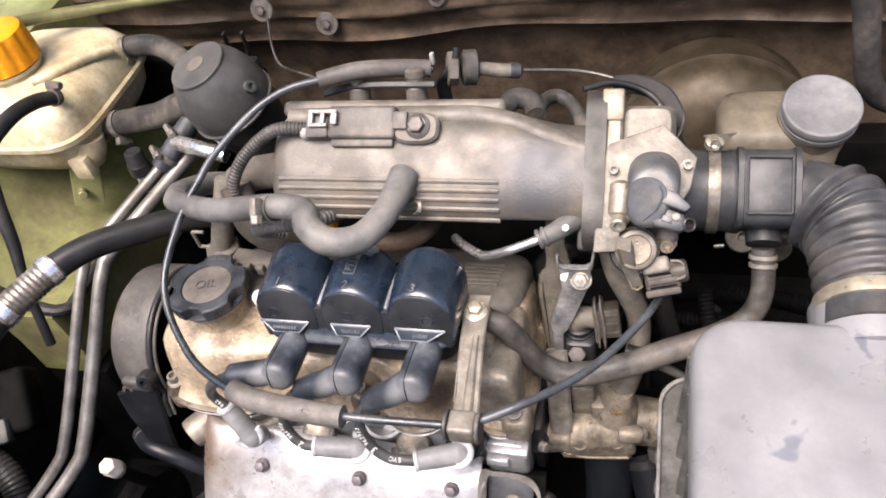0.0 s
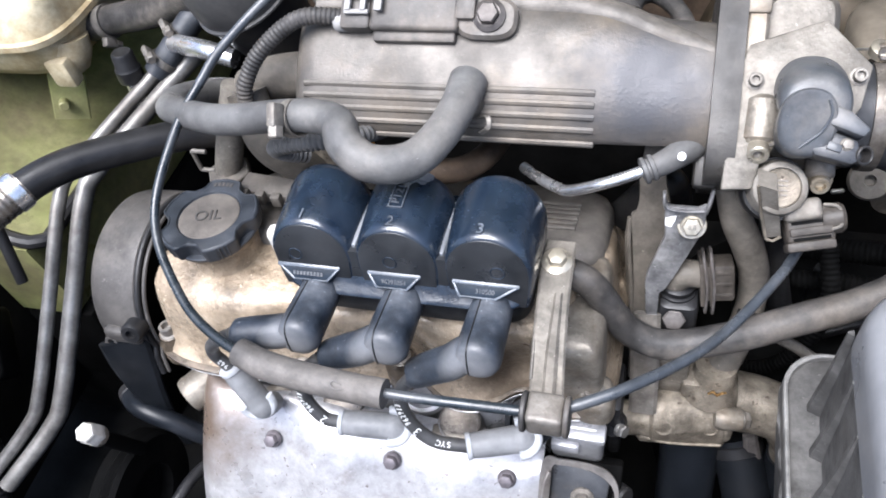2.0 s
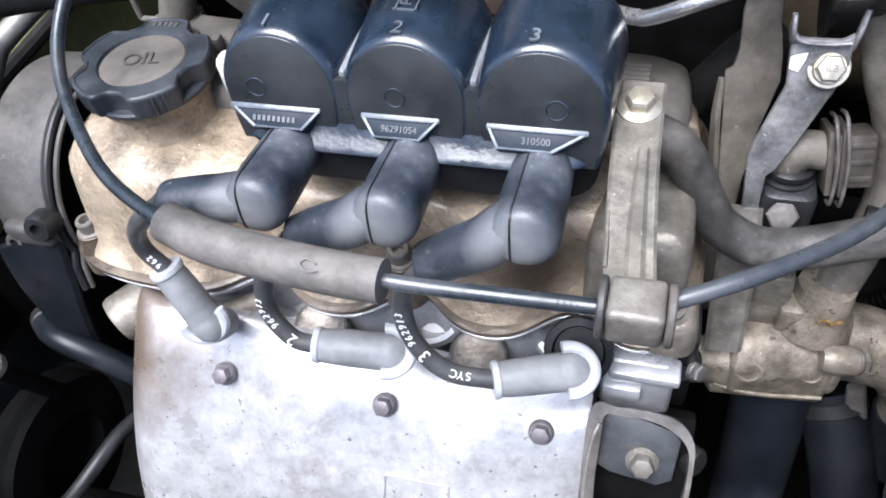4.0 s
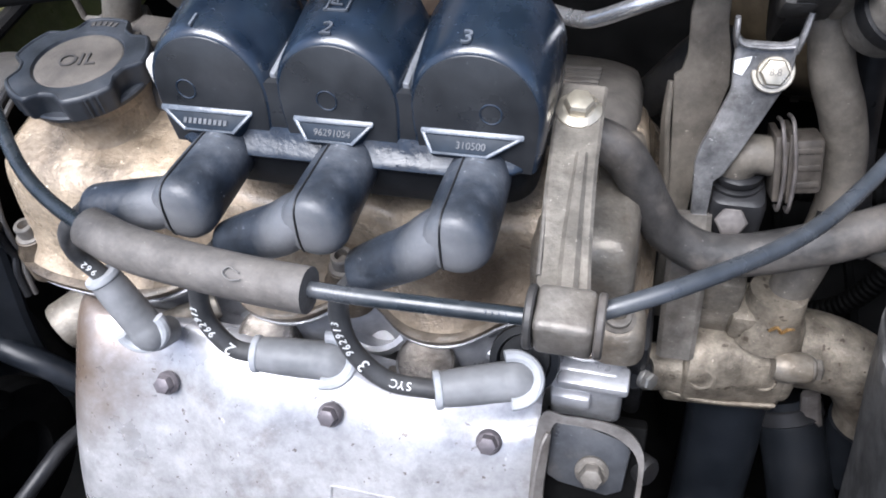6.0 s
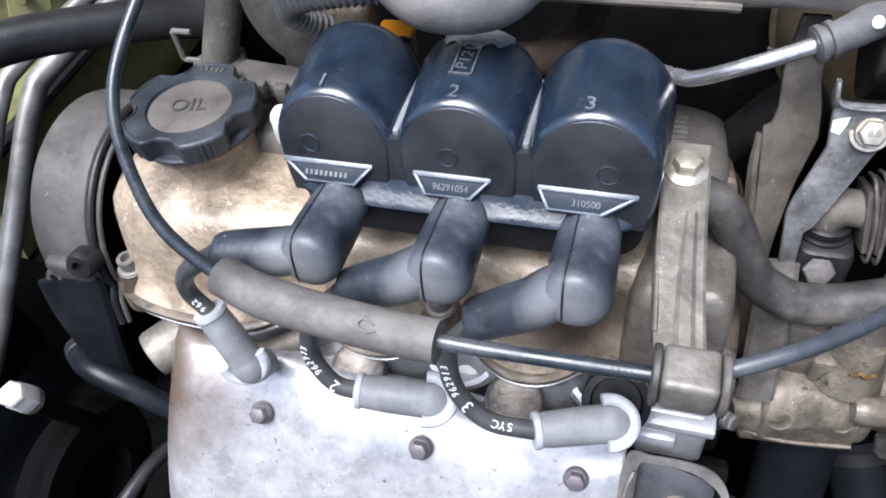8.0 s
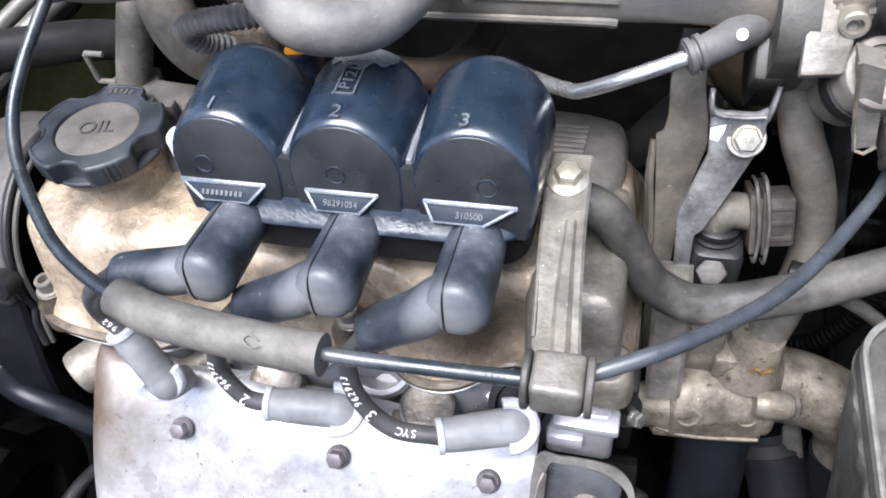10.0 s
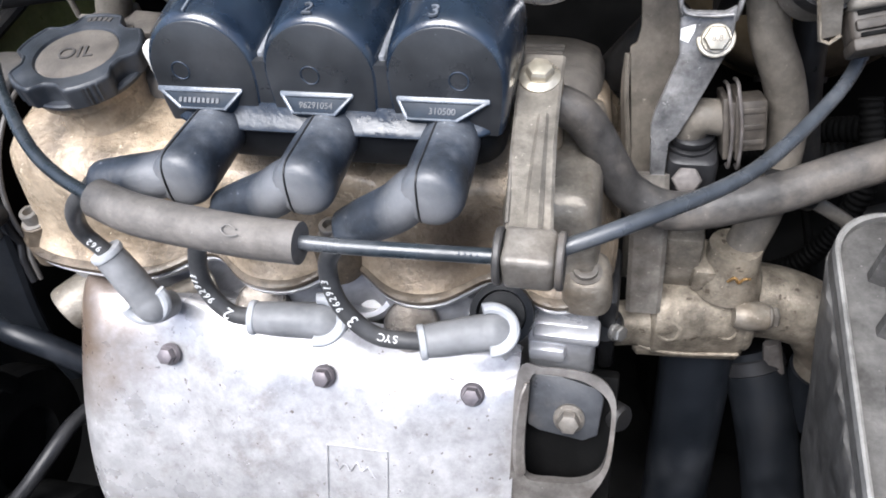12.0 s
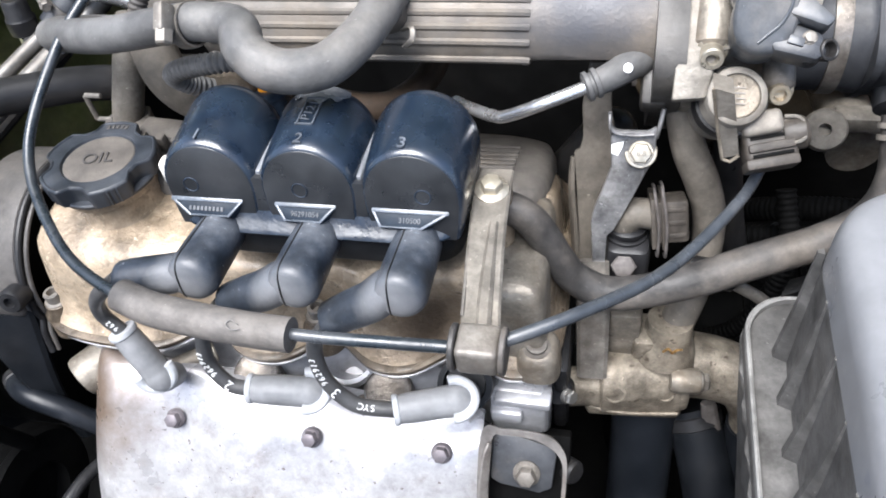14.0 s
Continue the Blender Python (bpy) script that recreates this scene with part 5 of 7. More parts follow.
def support_stay():
    t = base("support_stay", (0.17, 0.42, 0.70), "dusty steel stay between throttle body and block", "stay")
    v = Vector((0, 0.3187, 0.948))
    part("rear_plate", plate([(0.1555, -0.085), (0.1650, -0.085), (0.1655, -0.03), (0.1670, 0.0), (0.1700, 0.030), (0.1755, 0.056), (0.1740, 0.070), (0.1705, 0.085), (0.1685, 0.115), (0.1560, 0.115), (0.1532, 0.0887), (0.1545, 0.070), (0.1530, 0.0610), (0.1496, 0.0590), (0.1515, 0.040), (0.1548, 0.0)], (0, 0.438, 0.70), XA, v, 0.0045, 0.0010), "mud_hose", t, "muddy twisted plate")
    part("rear_fold", ribbon([(0.1490, 0.455, 0.752), (0.1490, 0.446, 0.735), (0.1520, 0.436, 0.705), (0.1550, 0.426, 0.66)], [0.004, 0.007, 0.009, 0.008], 0.003, (0.4, -0.85, 0.2)), "mud_hose", t, "dusty folded edge")
    v = Vector((0, 0.282, 0.959))
    arm = [(0.1648, 0.0), (0.1627, 0.028), (0.1640, 0.036), (0.1668, 0.0448), (0.1722, 0.0635), (0.1708, 0.078), (0.1706, 0.0890), (0.1728, 0.0858), (0.1760, 0.0850), (0.1900, 0.0850), (0.1945, 0.0880), (0.1950, 0.0700), (0.1912, 0.0615), (0.1862, 0.0480), (0.1804, 0.0330), (0.1757, 0.0222), (0.1725, 0.0190), (0.1724, 0.0)]
    part("front_arm", plate(arm, (0, 0.404, 0.717), XA, v, 0.0040, 0.0012), "stay_steel", t, "rubbed bluish steel arm")
    part("front_arm_foot", plate([(0.1668, -0.045), (0.1650, 0.002), (0.1724, 0.002), (0.1755, -0.045)], (0, 0.4035, 0.717), XA, v, 0.0036, 0.0010), "stay_steel", t)
    # folded ears and the lip across the top
    part("ear", ribbon([(0.1712, 0.4275, 0.7960), (0.1700, 0.4250, 0.8040), (0.1696, 0.4265, 0.8100)], [0.006, 0.008, 0.004], 0.0020, (0, -0.8, 0.6)), "stay_steel", t)
    part("ear", ribbon([(0.1948, 0.4270, 0.7950), (0.1960, 0.4275, 0.8030), (0.1972, 0.4305, 0.8110)], [0.006, 0.006, 0.005], 0.0022, (0, -0.8, 0.6)), "stay_steel", t)
    part("top_lip", ribbon([(0.1705, 0.4235, 0.8035), (0.1735, 0.4220, 0.8000), (0.1830, 0.4220, 0.7990), (0.1930, 0.4225, 0.7998)], 0.003, 0.0016, (0, -0.75, 0.66)), "stay_steel", t)
    a = Vector((0, -0.80, 0.60))
    part("washer", lathe([(0.0084, 0), (0.0087, 0.0006), (0.0087, 0.0014), (0.0082, 0.0019), (0.0060, 0.0019)], Vector((0.1872, 0.4222, 0.7872)), a, 28), "zinc", t)
    bolt(t, Vector((0.1872, 0.4222, 0.7872)) + a * 0.0019, a, 0.0060, 0.0065, "zinc", 1.12)
    words("8.8", Vector((0.1872, 0.4222, 0.7872)) + a * 0.0087, XA, (0, 0.60, 0.80), 0.0040, t, "bracket", "stamp", 0.0002)
    part("paint_dab", plate([(-0.0032, -0.0030), (0.0005, -0.0042), (0.0026, 0.0010), (0.0030, 0.0042), (-0.0010, 0.0030), (-0.0034, 0.0020)], (0.1748, 0.4213, 0.7902), XA, v, 0.0006, 0), "white_mark", t, "white paint dab")
    return t


support_stay()


def temp_sensor():
    t = base("temperature_sensor", (0.184, 0.40, 0.69), "black sensor block with hexagon bolt and clipped dusty connector", "sensor")
    part("block", skin([[(x, y, z) for x, y in ring_loop(0.1852, 0.4140, 0.0130 - o, 0.0135 - o, 5, 40)] for z, o in ((0.690, 0.0), (0.7225, 0.0), (0.7260, 0.0012), (0.7275, 0.004))]), "black", t)
    part("cap_ring", lathe([(0.0100, 0.0), (0.0122, 0.001), (0.0122, 0.0040), (0.0100, 0.0048), (0.0100, 0.0062), (0.0114, 0.0070), (0.0114, 0.0095), (0.0090, 0.0110)], (0.1838, 0.4170, 0.7240), (0, 0.10, 1), 30), "black", t, "ribbed black collar")
    bolt(t, (0.1832, 0.4000, 0.7175), (0, -0.80, 0.60), 0.0075, 0.0035, "dark_steel", 0)
    part("stub", tube([(0.1822, 0.4185, 0.7310), (0.1830, 0.4185, 0.7380), (0.1865, 0.4185, 0.7425), (0.1920, 0.4190, 0.7430), (0.2010, 0.4200, 0.7410)], [0.0096, 0.0096, 0.0094, 0.0090, 0.0090], 22, 6), "mud_hose", t, "dusty brown stub")
    up = Vector((-0.12, 0.40, 0.91)).normalized()
    side = Vector((0.98, 0.12, 0.08)).normalized()
    side = (side - up * side.dot(up)).normalized()
    out = side.cross(up).normalized()
    c = Vector((0.2020, 0.4190, 0.7400))
    plug = part("connector", box(c + side * 0.006, (0.018, 0.026, 0.018), 0.0022, (side, up, out)), "brown_plastic", t, "dusty ribbed connector")
    for k in (-0.008, 0.0, 0.008):
        part("connector_rib", box(c + side * 0.007 + up * k + out * 0.0082, (0.013, 0.0030, 0.0030), 0.0006, (side, up, out)), "brown_plastic", plug)
    for k, h in ((-0.0045, 0.031), (0.0012, 0.033)):
        part("connector_flange", box(c + side * k, (0.0030, h, 0.0205), 0.0006, (side, up, out)), "brown_plastic", plug)
    # sprung wire clip: two upright loops over the connector
    for dx, h in ((-0.0034, 0.0200), (0.0010, 0.0210)):
        p = c + side * dx
        part("wire_clip", tube([p - up * h + out * 0.004, p - up * h * 0.90 + out * 0.0115, p + side * 0.0012 + out * 0.0135, p + up * h * 0.85 + out * 0.0120, p + up * h * 1.05 + out * 0.006, p + up * h * 1.02 - out * 0.002], 0.0009, 8, 5), "dark_steel", plug)
    return t


temp_sensor()


def thermostat_housing():
    t = base("thermostat_housing", (0.20, 0.38, 0.60), "grimy cast alloy thermostat housing with bolts", "thermostat housing")

    def casting(rows, power, name="casting", material="grimy", label=""):
        return part(name, skin([[(x - 0.002, y + 0.007 + a, z - 0.009 + b) for a, b in ring_loop(0, 0, ry, rz, power, 44)] for x, y, z, ry, rz in rows]), material, t, label, 50)

    # neck at the flange, stepped drum, collar and the elbow that turns down to the hose
    casting([(0.1480, 0.3650, 0.6285, 0.0125, 0.0145), (0.1600, 0.3675, 0.6275, 0.0118, 0.0140), (0.1690, 0.3700, 0.6268, 0.0122, 0.0145), (0.1760, 0.3720, 0.6265, 0.0150, 0.0170), (0.1800, 0.3740, 0.6265, 0.0170, 0.0190)], 2.6)
    casting([(0.1762, 0.3792, 0.6302, 0.0180, 0.0180), (0.1772, 0.3792, 0.6302, 0.0222, 0.0222), (0.1792, 0.3794, 0.6300, 0.0243, 0.0243), (0.2000, 0.3830, 0.6285, 0.0252, 0.0252), (0.2250, 0.3868, 0.6262, 0.0252, 0.0252), (0.2285, 0.3875, 0.6262, 0.0244, 0.0244)], 2.9, "drum")
    casting([(0.2268, 0.3885, 0.6268, 0.0220, 0.0220), (0.2275, 0.3886, 0.6268, 0.0246, 0.0246), (0.2290, 0.3888, 0.6268, 0.0254, 0.0254), (0.2322, 0.3893, 0.6268, 0.0254, 0.0254), (0.2338, 0.3895, 0.6268, 0.0244, 0.0244), (0.2345, 0.3895, 0.6268, 0.0215, 0.0215)], 2.4, "collar")
    part("elbow", tube([(0.2300, 0.3990, 0.6215), (0.2500, 0.3990, 0.6185), (0.2690, 0.3965, 0.6100), (0.2805, 0.3890, 0.5930), (0.2825, 0.3840, 0.5780)], [0.0225, 0.0215, 0.0205, 0.0198, 0.0192], 30, 7), "grimy", t)
    part("elbow_end", tube([(0.2826, 0.3838, 0.5780), (0.2828, 0.3800, 0.5640), (0.2830, 0.3740, 0.5400)], [0.0212, 0.0215, 0.0215], 30, 5), "coil_base", t, "black hose pushed on the elbow")
    part("rear_band", ribbon([(0.2470, 0.3850, 0.5980), (0.2520, 0.3790, 0.5760), (0.2610, 0.3710, 0.5500)], [0.010, 0.012, 0.012], 0.006, (0.9, 0.3, 0.2)), "dark_steel", t, "dull cast web below the elbow")
    part("under_ledge", skin([[(x, 0.3755 + (x - 0.17) * 0.12 + a, 0.6020 - (x - 0.17) * 0.06 + b) for a, b in ring_loop(0, 0, r, r * 0.75, 2.6, 28)] for x, r in ((0.166, 0.006), (0.169, 0.0095), (0.200, 0.0105), (0.226, 0.0105), (0.229, 0.008))]), "grimy", t, sharp=60)
    d = Vector((0, -0.92, 0.38))
    for x, r in ((0.1845, 0.0075), (0.2165, 0.0058)):
        c = Vector((x, 0.3862 + (x - 0.176) * 0.162, 0.6212 - (x - 0.176) * 0.08))
        part("cast_pad", lathe([(r, -0.006), (r, 0.0006), (r * 0.88, 0.0012), (r * 0.74, 0.0012), (r * 0.66, 0.0004), (0.00001, 0.0004)], c + d * 0.0250, d, 24), "grimy", t)
    part("parting_ridge", tube([(0.1690, 0.3655, 0.6105), (0.1900, 0.3640, 0.6085), (0.2260, 0.3690, 0.6060)], 0.0012, 8, 6), "grimy", t)
    part("end_flange", box((0.1505, 0.3720, 0.6350), (0.010, 0.040, 0.070), 0.004), "black", t, "oily black flange")
    part("flange_lug", lathe([(0.0095, 0), (0.0095, 0.008), (0.0080, 0.010)], (0.1500, 0.3600, 0.6400), (-0.1, -0.80, 0.60), 24), "black", t)
    bolt(t, (0.1545, 0.3520, 0.6440), (0.75, -0.55, 0.35), 0.0048, 0.0060, "steel", 1.15)
    part("tower", lathe([(0.0190, 0), (0.0178, 0.010), (0.0160, 0.014), (0.0150, 0.018), (0.0140, 0.03)], (0.2140, 0.3920, 0.6420), (0.03, 0.20, 1), 28), "grimy", t)
    part("tower_block", box((0.1870, 0.3980, 0.6640), (0.0205, 0.024, 0.042), 0.0035), "alloy", t, "tan stained block")
    part("tower_shelf", box((0.2000, 0.3950, 0.6540), (0.014, 0.026, 0.020), 0.004), "grimy", t)
    part("upright_bar", ribbon([(0.1660, 0.402, 0.718), (0.1672, 0.390, 0.695), (0.1682, 0.379, 0.667), (0.1690, 0.370, 0.6410)], [0.0175, 0.0195, 0.0195, 0.0190], 0.006, XA), "bracket", t, "dusty steel bar up to the stay")
    lug = Vector((0.2215, 0.3728, 0.6405))
    ax = Vector((0.97, 0.12, -0.10)).normalized()
    part("bolt_lug", lathe([(0.0060, -0.004), (0.0076, -0.001), (0.0082, 0.001), (0.0082, 0.0125), (0.0076, 0.0138), (0.0055, 0.0138)], lug, ax, 28), "alloy", t, "pale round lug")
    bolt(t, lug + ax * 0.0138, ax, 0.0060, 0.0065, "bracket", 1.18)
    part("spring_clip", ribbon([(0.2120, 0.3785, 0.6640), (0.2140, 0.3765, 0.6690), (0.2165, 0.3770, 0.6650), (0.2185, 0.3755, 0.6700), (0.2210, 0.3785, 0.6665)], 0.0035, 0.0014, (0, -0.6, 0.8)), "clip_brass", t, "rusty brass-coloured clip")
    # near-black piece for the shade in the gap below the clip
    part("clip_gap", box((0.2150, 0.3815, 0.6595), (0.009, 0.003, 0.004), 0.001), "gloom", t)
    return t


thermostat_housing()

ch = base("coolant_hose", (0.22, 0.42, 0.68), "dusty grey coolant hose to the throttle body", "hose")
part("hose", tube([(0.2060, 0.450, 0.812), (0.2082, 0.444, 0.796), (0.2142, 0.438, 0.776), (0.2232, 0.435, 0.756), (0.2305, 0.432, 0.732), (0.2315, 0.424, 0.708), (0.2270, 0.412, 0.686), (0.2185, 0.399, 0.664)], [0.0086, 0.0088, 0.0096, 0.0099, 0.0096, 0.0094, 0.0100, 0.0108], 24, 8), "mud_hose", ch, "", 60)
part("top_fitting", lathe([(0.0100, 0), (0.0112, 0.002), (0.0112, 0.010), (0.0095, 0.012)], (0.2066, 0.4480, 0.806), (0, -0.2, 1), 24), "alloy", ch, "pale cast spigot")
dh = base("deep_hose", (0.248, 0.48, 0.70), "black hose in the shade behind the coolant hose", "hose")
part("hose", tube([(0.240, 0.505, 0.800), (0.2415, 0.495, 0.765), (0.2435, 0.482, 0.730), (0.250, 0.476, 0.690), (0.262, 0.470, 0.640)], 0.0095, 18, 8), "black", dh)


def cross_hose():
    t = base("crankcase_hose", (0.18, 0.385, 0.71), "aged grey rubber hose bent round in front of the engine", "hose")
    part("hose", tube([(0.108, 0.387, 0.776), (0.120, 0.385, 0.7765), (0.1305, 0.383, 0.7715), (0.1385, 0.383, 0.758), (0.1455, 0.384, 0.7405), (0.1565, 0.384, 0.7215), (0.1800, 0.382, 0.7130), (0.220, 0.390, 0.719), (0.255, 0.402, 0.727), (0.290, 0.415, 0.733), (0.314, 0.428, 0.742), (0.3225, 0.439, 0.762), (0.3215, 0.460, 0.788)], [0.0092, 0.0092, 0.0092, 0.0092, 0.0093, 0.0097, 0.0100, 0.0101, 0.0102, 0.0100, 0.0092, 0.0088, 0.0088], 22, 8), "old_rubber", t)
    clamp_band(t, (0.3220, 0.4520, 0.7785), (0, 0.60, 0.78), 0.0091, 0.0030, "bracket")
    clamp_band(t, (0.3218, 0.4560, 0.7835), (0, 0.60, 0.78), 0.0091, 0.0030, "bracket")
    return t


cross_hose()


def intake_duct():
    t = base("intake_duct", (0.34, 0.48, 0.78), "charcoal rubber intake duct with a corrugated bend", "intake duct")
    c = vn(0.0, 0.889, 0.347)

    def at(x):
        return Vector((x, c.y, c.z))

    part("neck", lathe([(0.0290, -0.008), (0.0318, -0.007), (0.0325, -0.004), (0.0312, 0.002), (0.0312, 0.024), (0.0322, 0.026), (0.0322, 0.030), (0.0295, 0.034), (0.0290, 0.070)], at(0.268), XA, 44), "duct", t)
    clamp_band(t, at(0.2825), XA, 0.0317, 0.0085, "worn_band", "hose_clamp", vn(0, 1, 0.35), "worn worm-drive clamp")
    part("clamp_screw", lathe([(0.006, 0), (0.007, 0.001), (0.007, 0.006), (0.005, 0.007), (0.003, 0.007), (0.0028, 0.005)], at(0.2815) + vn(0, 0.9000, 0.4360) * 0.0355, vn(0.1, 0.5, 0.8), 16), "zinc", t, "bright clamp screw")
    for x in (0.3010, 0.3400):
        part("raised_rim", skin([[at(x + k) + VA * a + NA * b for a, b in ring_loop(0, 0, r, r, 4, 44)] for k, r in ((-0.003, 0.0290), (-0.002, 0.0318), (0.002, 0.0318), (0.003, 0.0290))]), "duct", t)
    part("box_section", skin([[at(x) + VA * a + NA * b for a, b in ring_loop(0, 0, r, r, 5, 44)] for x, r in ((0.299, 0.0285), (0.302, 0.0298), (0.339, 0.0298), (0.342, 0.0285))]), "duct", t)
    panel = [(0.3055, 0.8685), (0.3365, 0.8690), (0.3365, 0.9105), (0.3055, 0.9105)]
    edge = bmesh.new()
    for p, q in zip(panel, panel[1:] + panel[:1]):
        rod(vn(p[0], p[1], 0.3772), vn(q[0], q[1], 0.3772), 0.0012, 8, 0.0004, edge)
    part("panel_edge", edge, "duct", t, "moulded panel edge")
    part("outlet", tube([(0.3215, 0.488, 0.804), (0.3215, 0.471, 0.7935), (0.3215, 0.4635, 0.7895)], [0.0148, 0.0136, 0.0130], 24, 6), "duct", t)
    part("side_tab", ribbon([(0.3330, 0.474, 0.797), (0.3430, 0.478, 0.796), (0.3510, 0.486, 0.799)], [0.006, 0.005, 0.003], 0.002, (0, -0.6, 0.8)), "duct", t)
    far = vn(0.0, 0.890, 0.358)

    def past(x, k=1.0):
        """The duct's axis, moved from the neck's line to the air box's as k grows."""
        return Vector((x, c.y + (far.y - c.y) * k, c.z + (far.z - c.z) * k))

    bend = [past(0.330 + 0.052 * math.sin(radians(a)), a / 90) + Vector((0, -0.052 + 0.052 * math.cos(radians(a)), -0.010 * a / 90)) for a in (15, 27, 40, 55, 72, 90)] + [past(0.3835) + Vector((0, -0.078, -0.014)), past(0.384) + Vector((0, -0.100, -0.018))]
    part("smooth_bend", tube(bend[:4], [0.0280, 0.0292, 0.0312, 0.0335], 40, 6), "duct", t, "", 60)
    part("corrugated_bend", tube(bend[2:], 0.0318, 40, 6, None, (0.0050, 0.0122)), "duct", t, "corrugated rubber bend", 60)
    part("box_neck", tube([past(0.3845) + Vector((0, -0.090, -0.017)), past(0.3835) + Vector((0, -0.118, -0.021))], 0.0365, 40, 4), "duct", t)
    clamp_band(t, past(0.3845) + Vector((0, -0.098, -0.018)), (0.05, 0.97, 0.15), 0.0372, 0.010, "zinc", "hose_clamp", (0.6, 0, 0.8), "pale worm-drive clamp")
    return t


intake_duct()


def air_box():
    t = base("air_filter_box", (0.40, 0.25, 0.55), "grey plastic air filter box with upright fins round its lid", "air filter box")

    def sec(z, left, back, r, wave=0.0):
        """A rounded oblong with its left edge at left and its back edge at back."""
        out = []
        for cx, cy, a0 in ((0.545 - r, back - r, 0), (left + r, back - r, 90), (left + r, 0.115 + r, 180), (0.545 - r, 0.115 + r, 270)):
            out += [(cx + r * math.cos(radians(a0 + 7.5 * k)), cy + r * math.sin(radians(a0 + 7.5 * k)), z) for k in range(13)]
            if a0 == 90:
                out += [(left + wave * math.sin(260 * y + 40 * z), y, z) for y in [back - r - (back - 0.115 - 2 * r) * k / 40 for k in range(1, 40)]]
        return out

    part("lid_wall", skin([sec(0.712, 0.2690, 0.3700, 0.030), sec(0.760, 0.2680, 0.3680, 0.031), sec(0.797, 0.2666, 0.3656, 0.032)], None, False), "box_side", t, "dirty lower wall of the lid", 60)
    part("lid", skin([sec(0.797, 0.2666, 0.3656, 0.032), sec(0.815, 0.2664, 0.3645, 0.032), sec(0.822, 0.2676, 0.3635, 0.031), sec(0.8265, 0.2705, 0.3615, 0.029), sec(0.8288, 0.2750, 0.3575, 0.026), sec(0.8295, 0.2820, 0.3510, 0.024)]), "airbox", t, sharp=60)
    part("lid_flange", skin([sec(0.7045, 0.2500, 0.3850, 0.026), sec(0.7060, 0.2490, 0.3860, 0.026), sec(0.7130, 0.2492, 0.3858, 0.026), sec(0.7140, 0.2505, 0.3845, 0.026)]), "box_side", t)
    part("flange_rim", skin([sec(0.7135, 0.2490, 0.3860, 0.026), sec(0.7180, 0.2492, 0.3858, 0.026), sec(0.7188, 0.2502, 0.3848, 0.026), sec(0.7180, 0.2514, 0.3836, 0.026), sec(0.7135, 0.2516, 0.3834, 0.026)], None, False), "box_rim", t, "pale rubbed rim")
    part("tray", skin([sec(0.560, 0.2680, 0.3660, 0.03), sec(0.620, 0.2600, 0.3740, 0.03, 0.0006), sec(0.660, 0.2540, 0.3800, 0.028, 0.0012), sec(0.690, 0.2505, 0.3840, 0.026, 0.0012), sec(0.7035, 0.2485, 0.3860, 0.026, 0.0010), sec(0.7048, 0.2500, 0.3845, 0.026)]), "box_side", t, "dirty wavy lower tray", 60)
    # upright fins that brace the lid against its flange
    for k in range(8):
        y = 0.349 - 0.029 * k
        part("fin", skin([[(0.2625, y - 0.0022, 0.713), (0.2625, y + 0.0022, 0.713), (0.2720, y + 0.0060, 0.713), (0.2720, y - 0.0060, 0.713)], [(0.2630, y - 0.0022, 0.722), (0.2630, y + 0.0022, 0.722), (0.2720, y + 0.0056, 0.722), (0.2720, y - 0.0056, 0.722)], [(0.2652, y - 0.0018, 0.760), (0.2652, y + 0.0018, 0.760), (0.2700, y + 0.0045, 0.760), (0.2700, y - 0.0045, 0.760)], [(0.2660, y - 0.0008, 0.798), (0.2660, y + 0.0008, 0.798), (0.2690, y + 0.0018, 0.798), (0.2690, y - 0.0018, 0.798)]]), "box_side", t, "", 30)
    for k in range(3):
        x = 0.285 + 0.030 * k
        part("fin", skin([[(x - 0.0026, 0.3835, 0.713), (x + 0.0026, 0.3835, 0.713), (x + 0.004, 0.366, 0.713), (x - 0.004, 0.366, 0.713)], [(x - 0.0012, 0.3690, 0.790), (x + 0.0012, 0.3690, 0.790), (x + 0.002, 0.364, 0.790), (x - 0.002, 0.364, 0.790)]]), "box_side", t, "", 30)
    part("hose_collar", tube([(0.3835, 0.392, 0.803), (0.383, 0.355, 0.797)], 0.039, 36, 4), "airbox", t)
    return t


air_box()


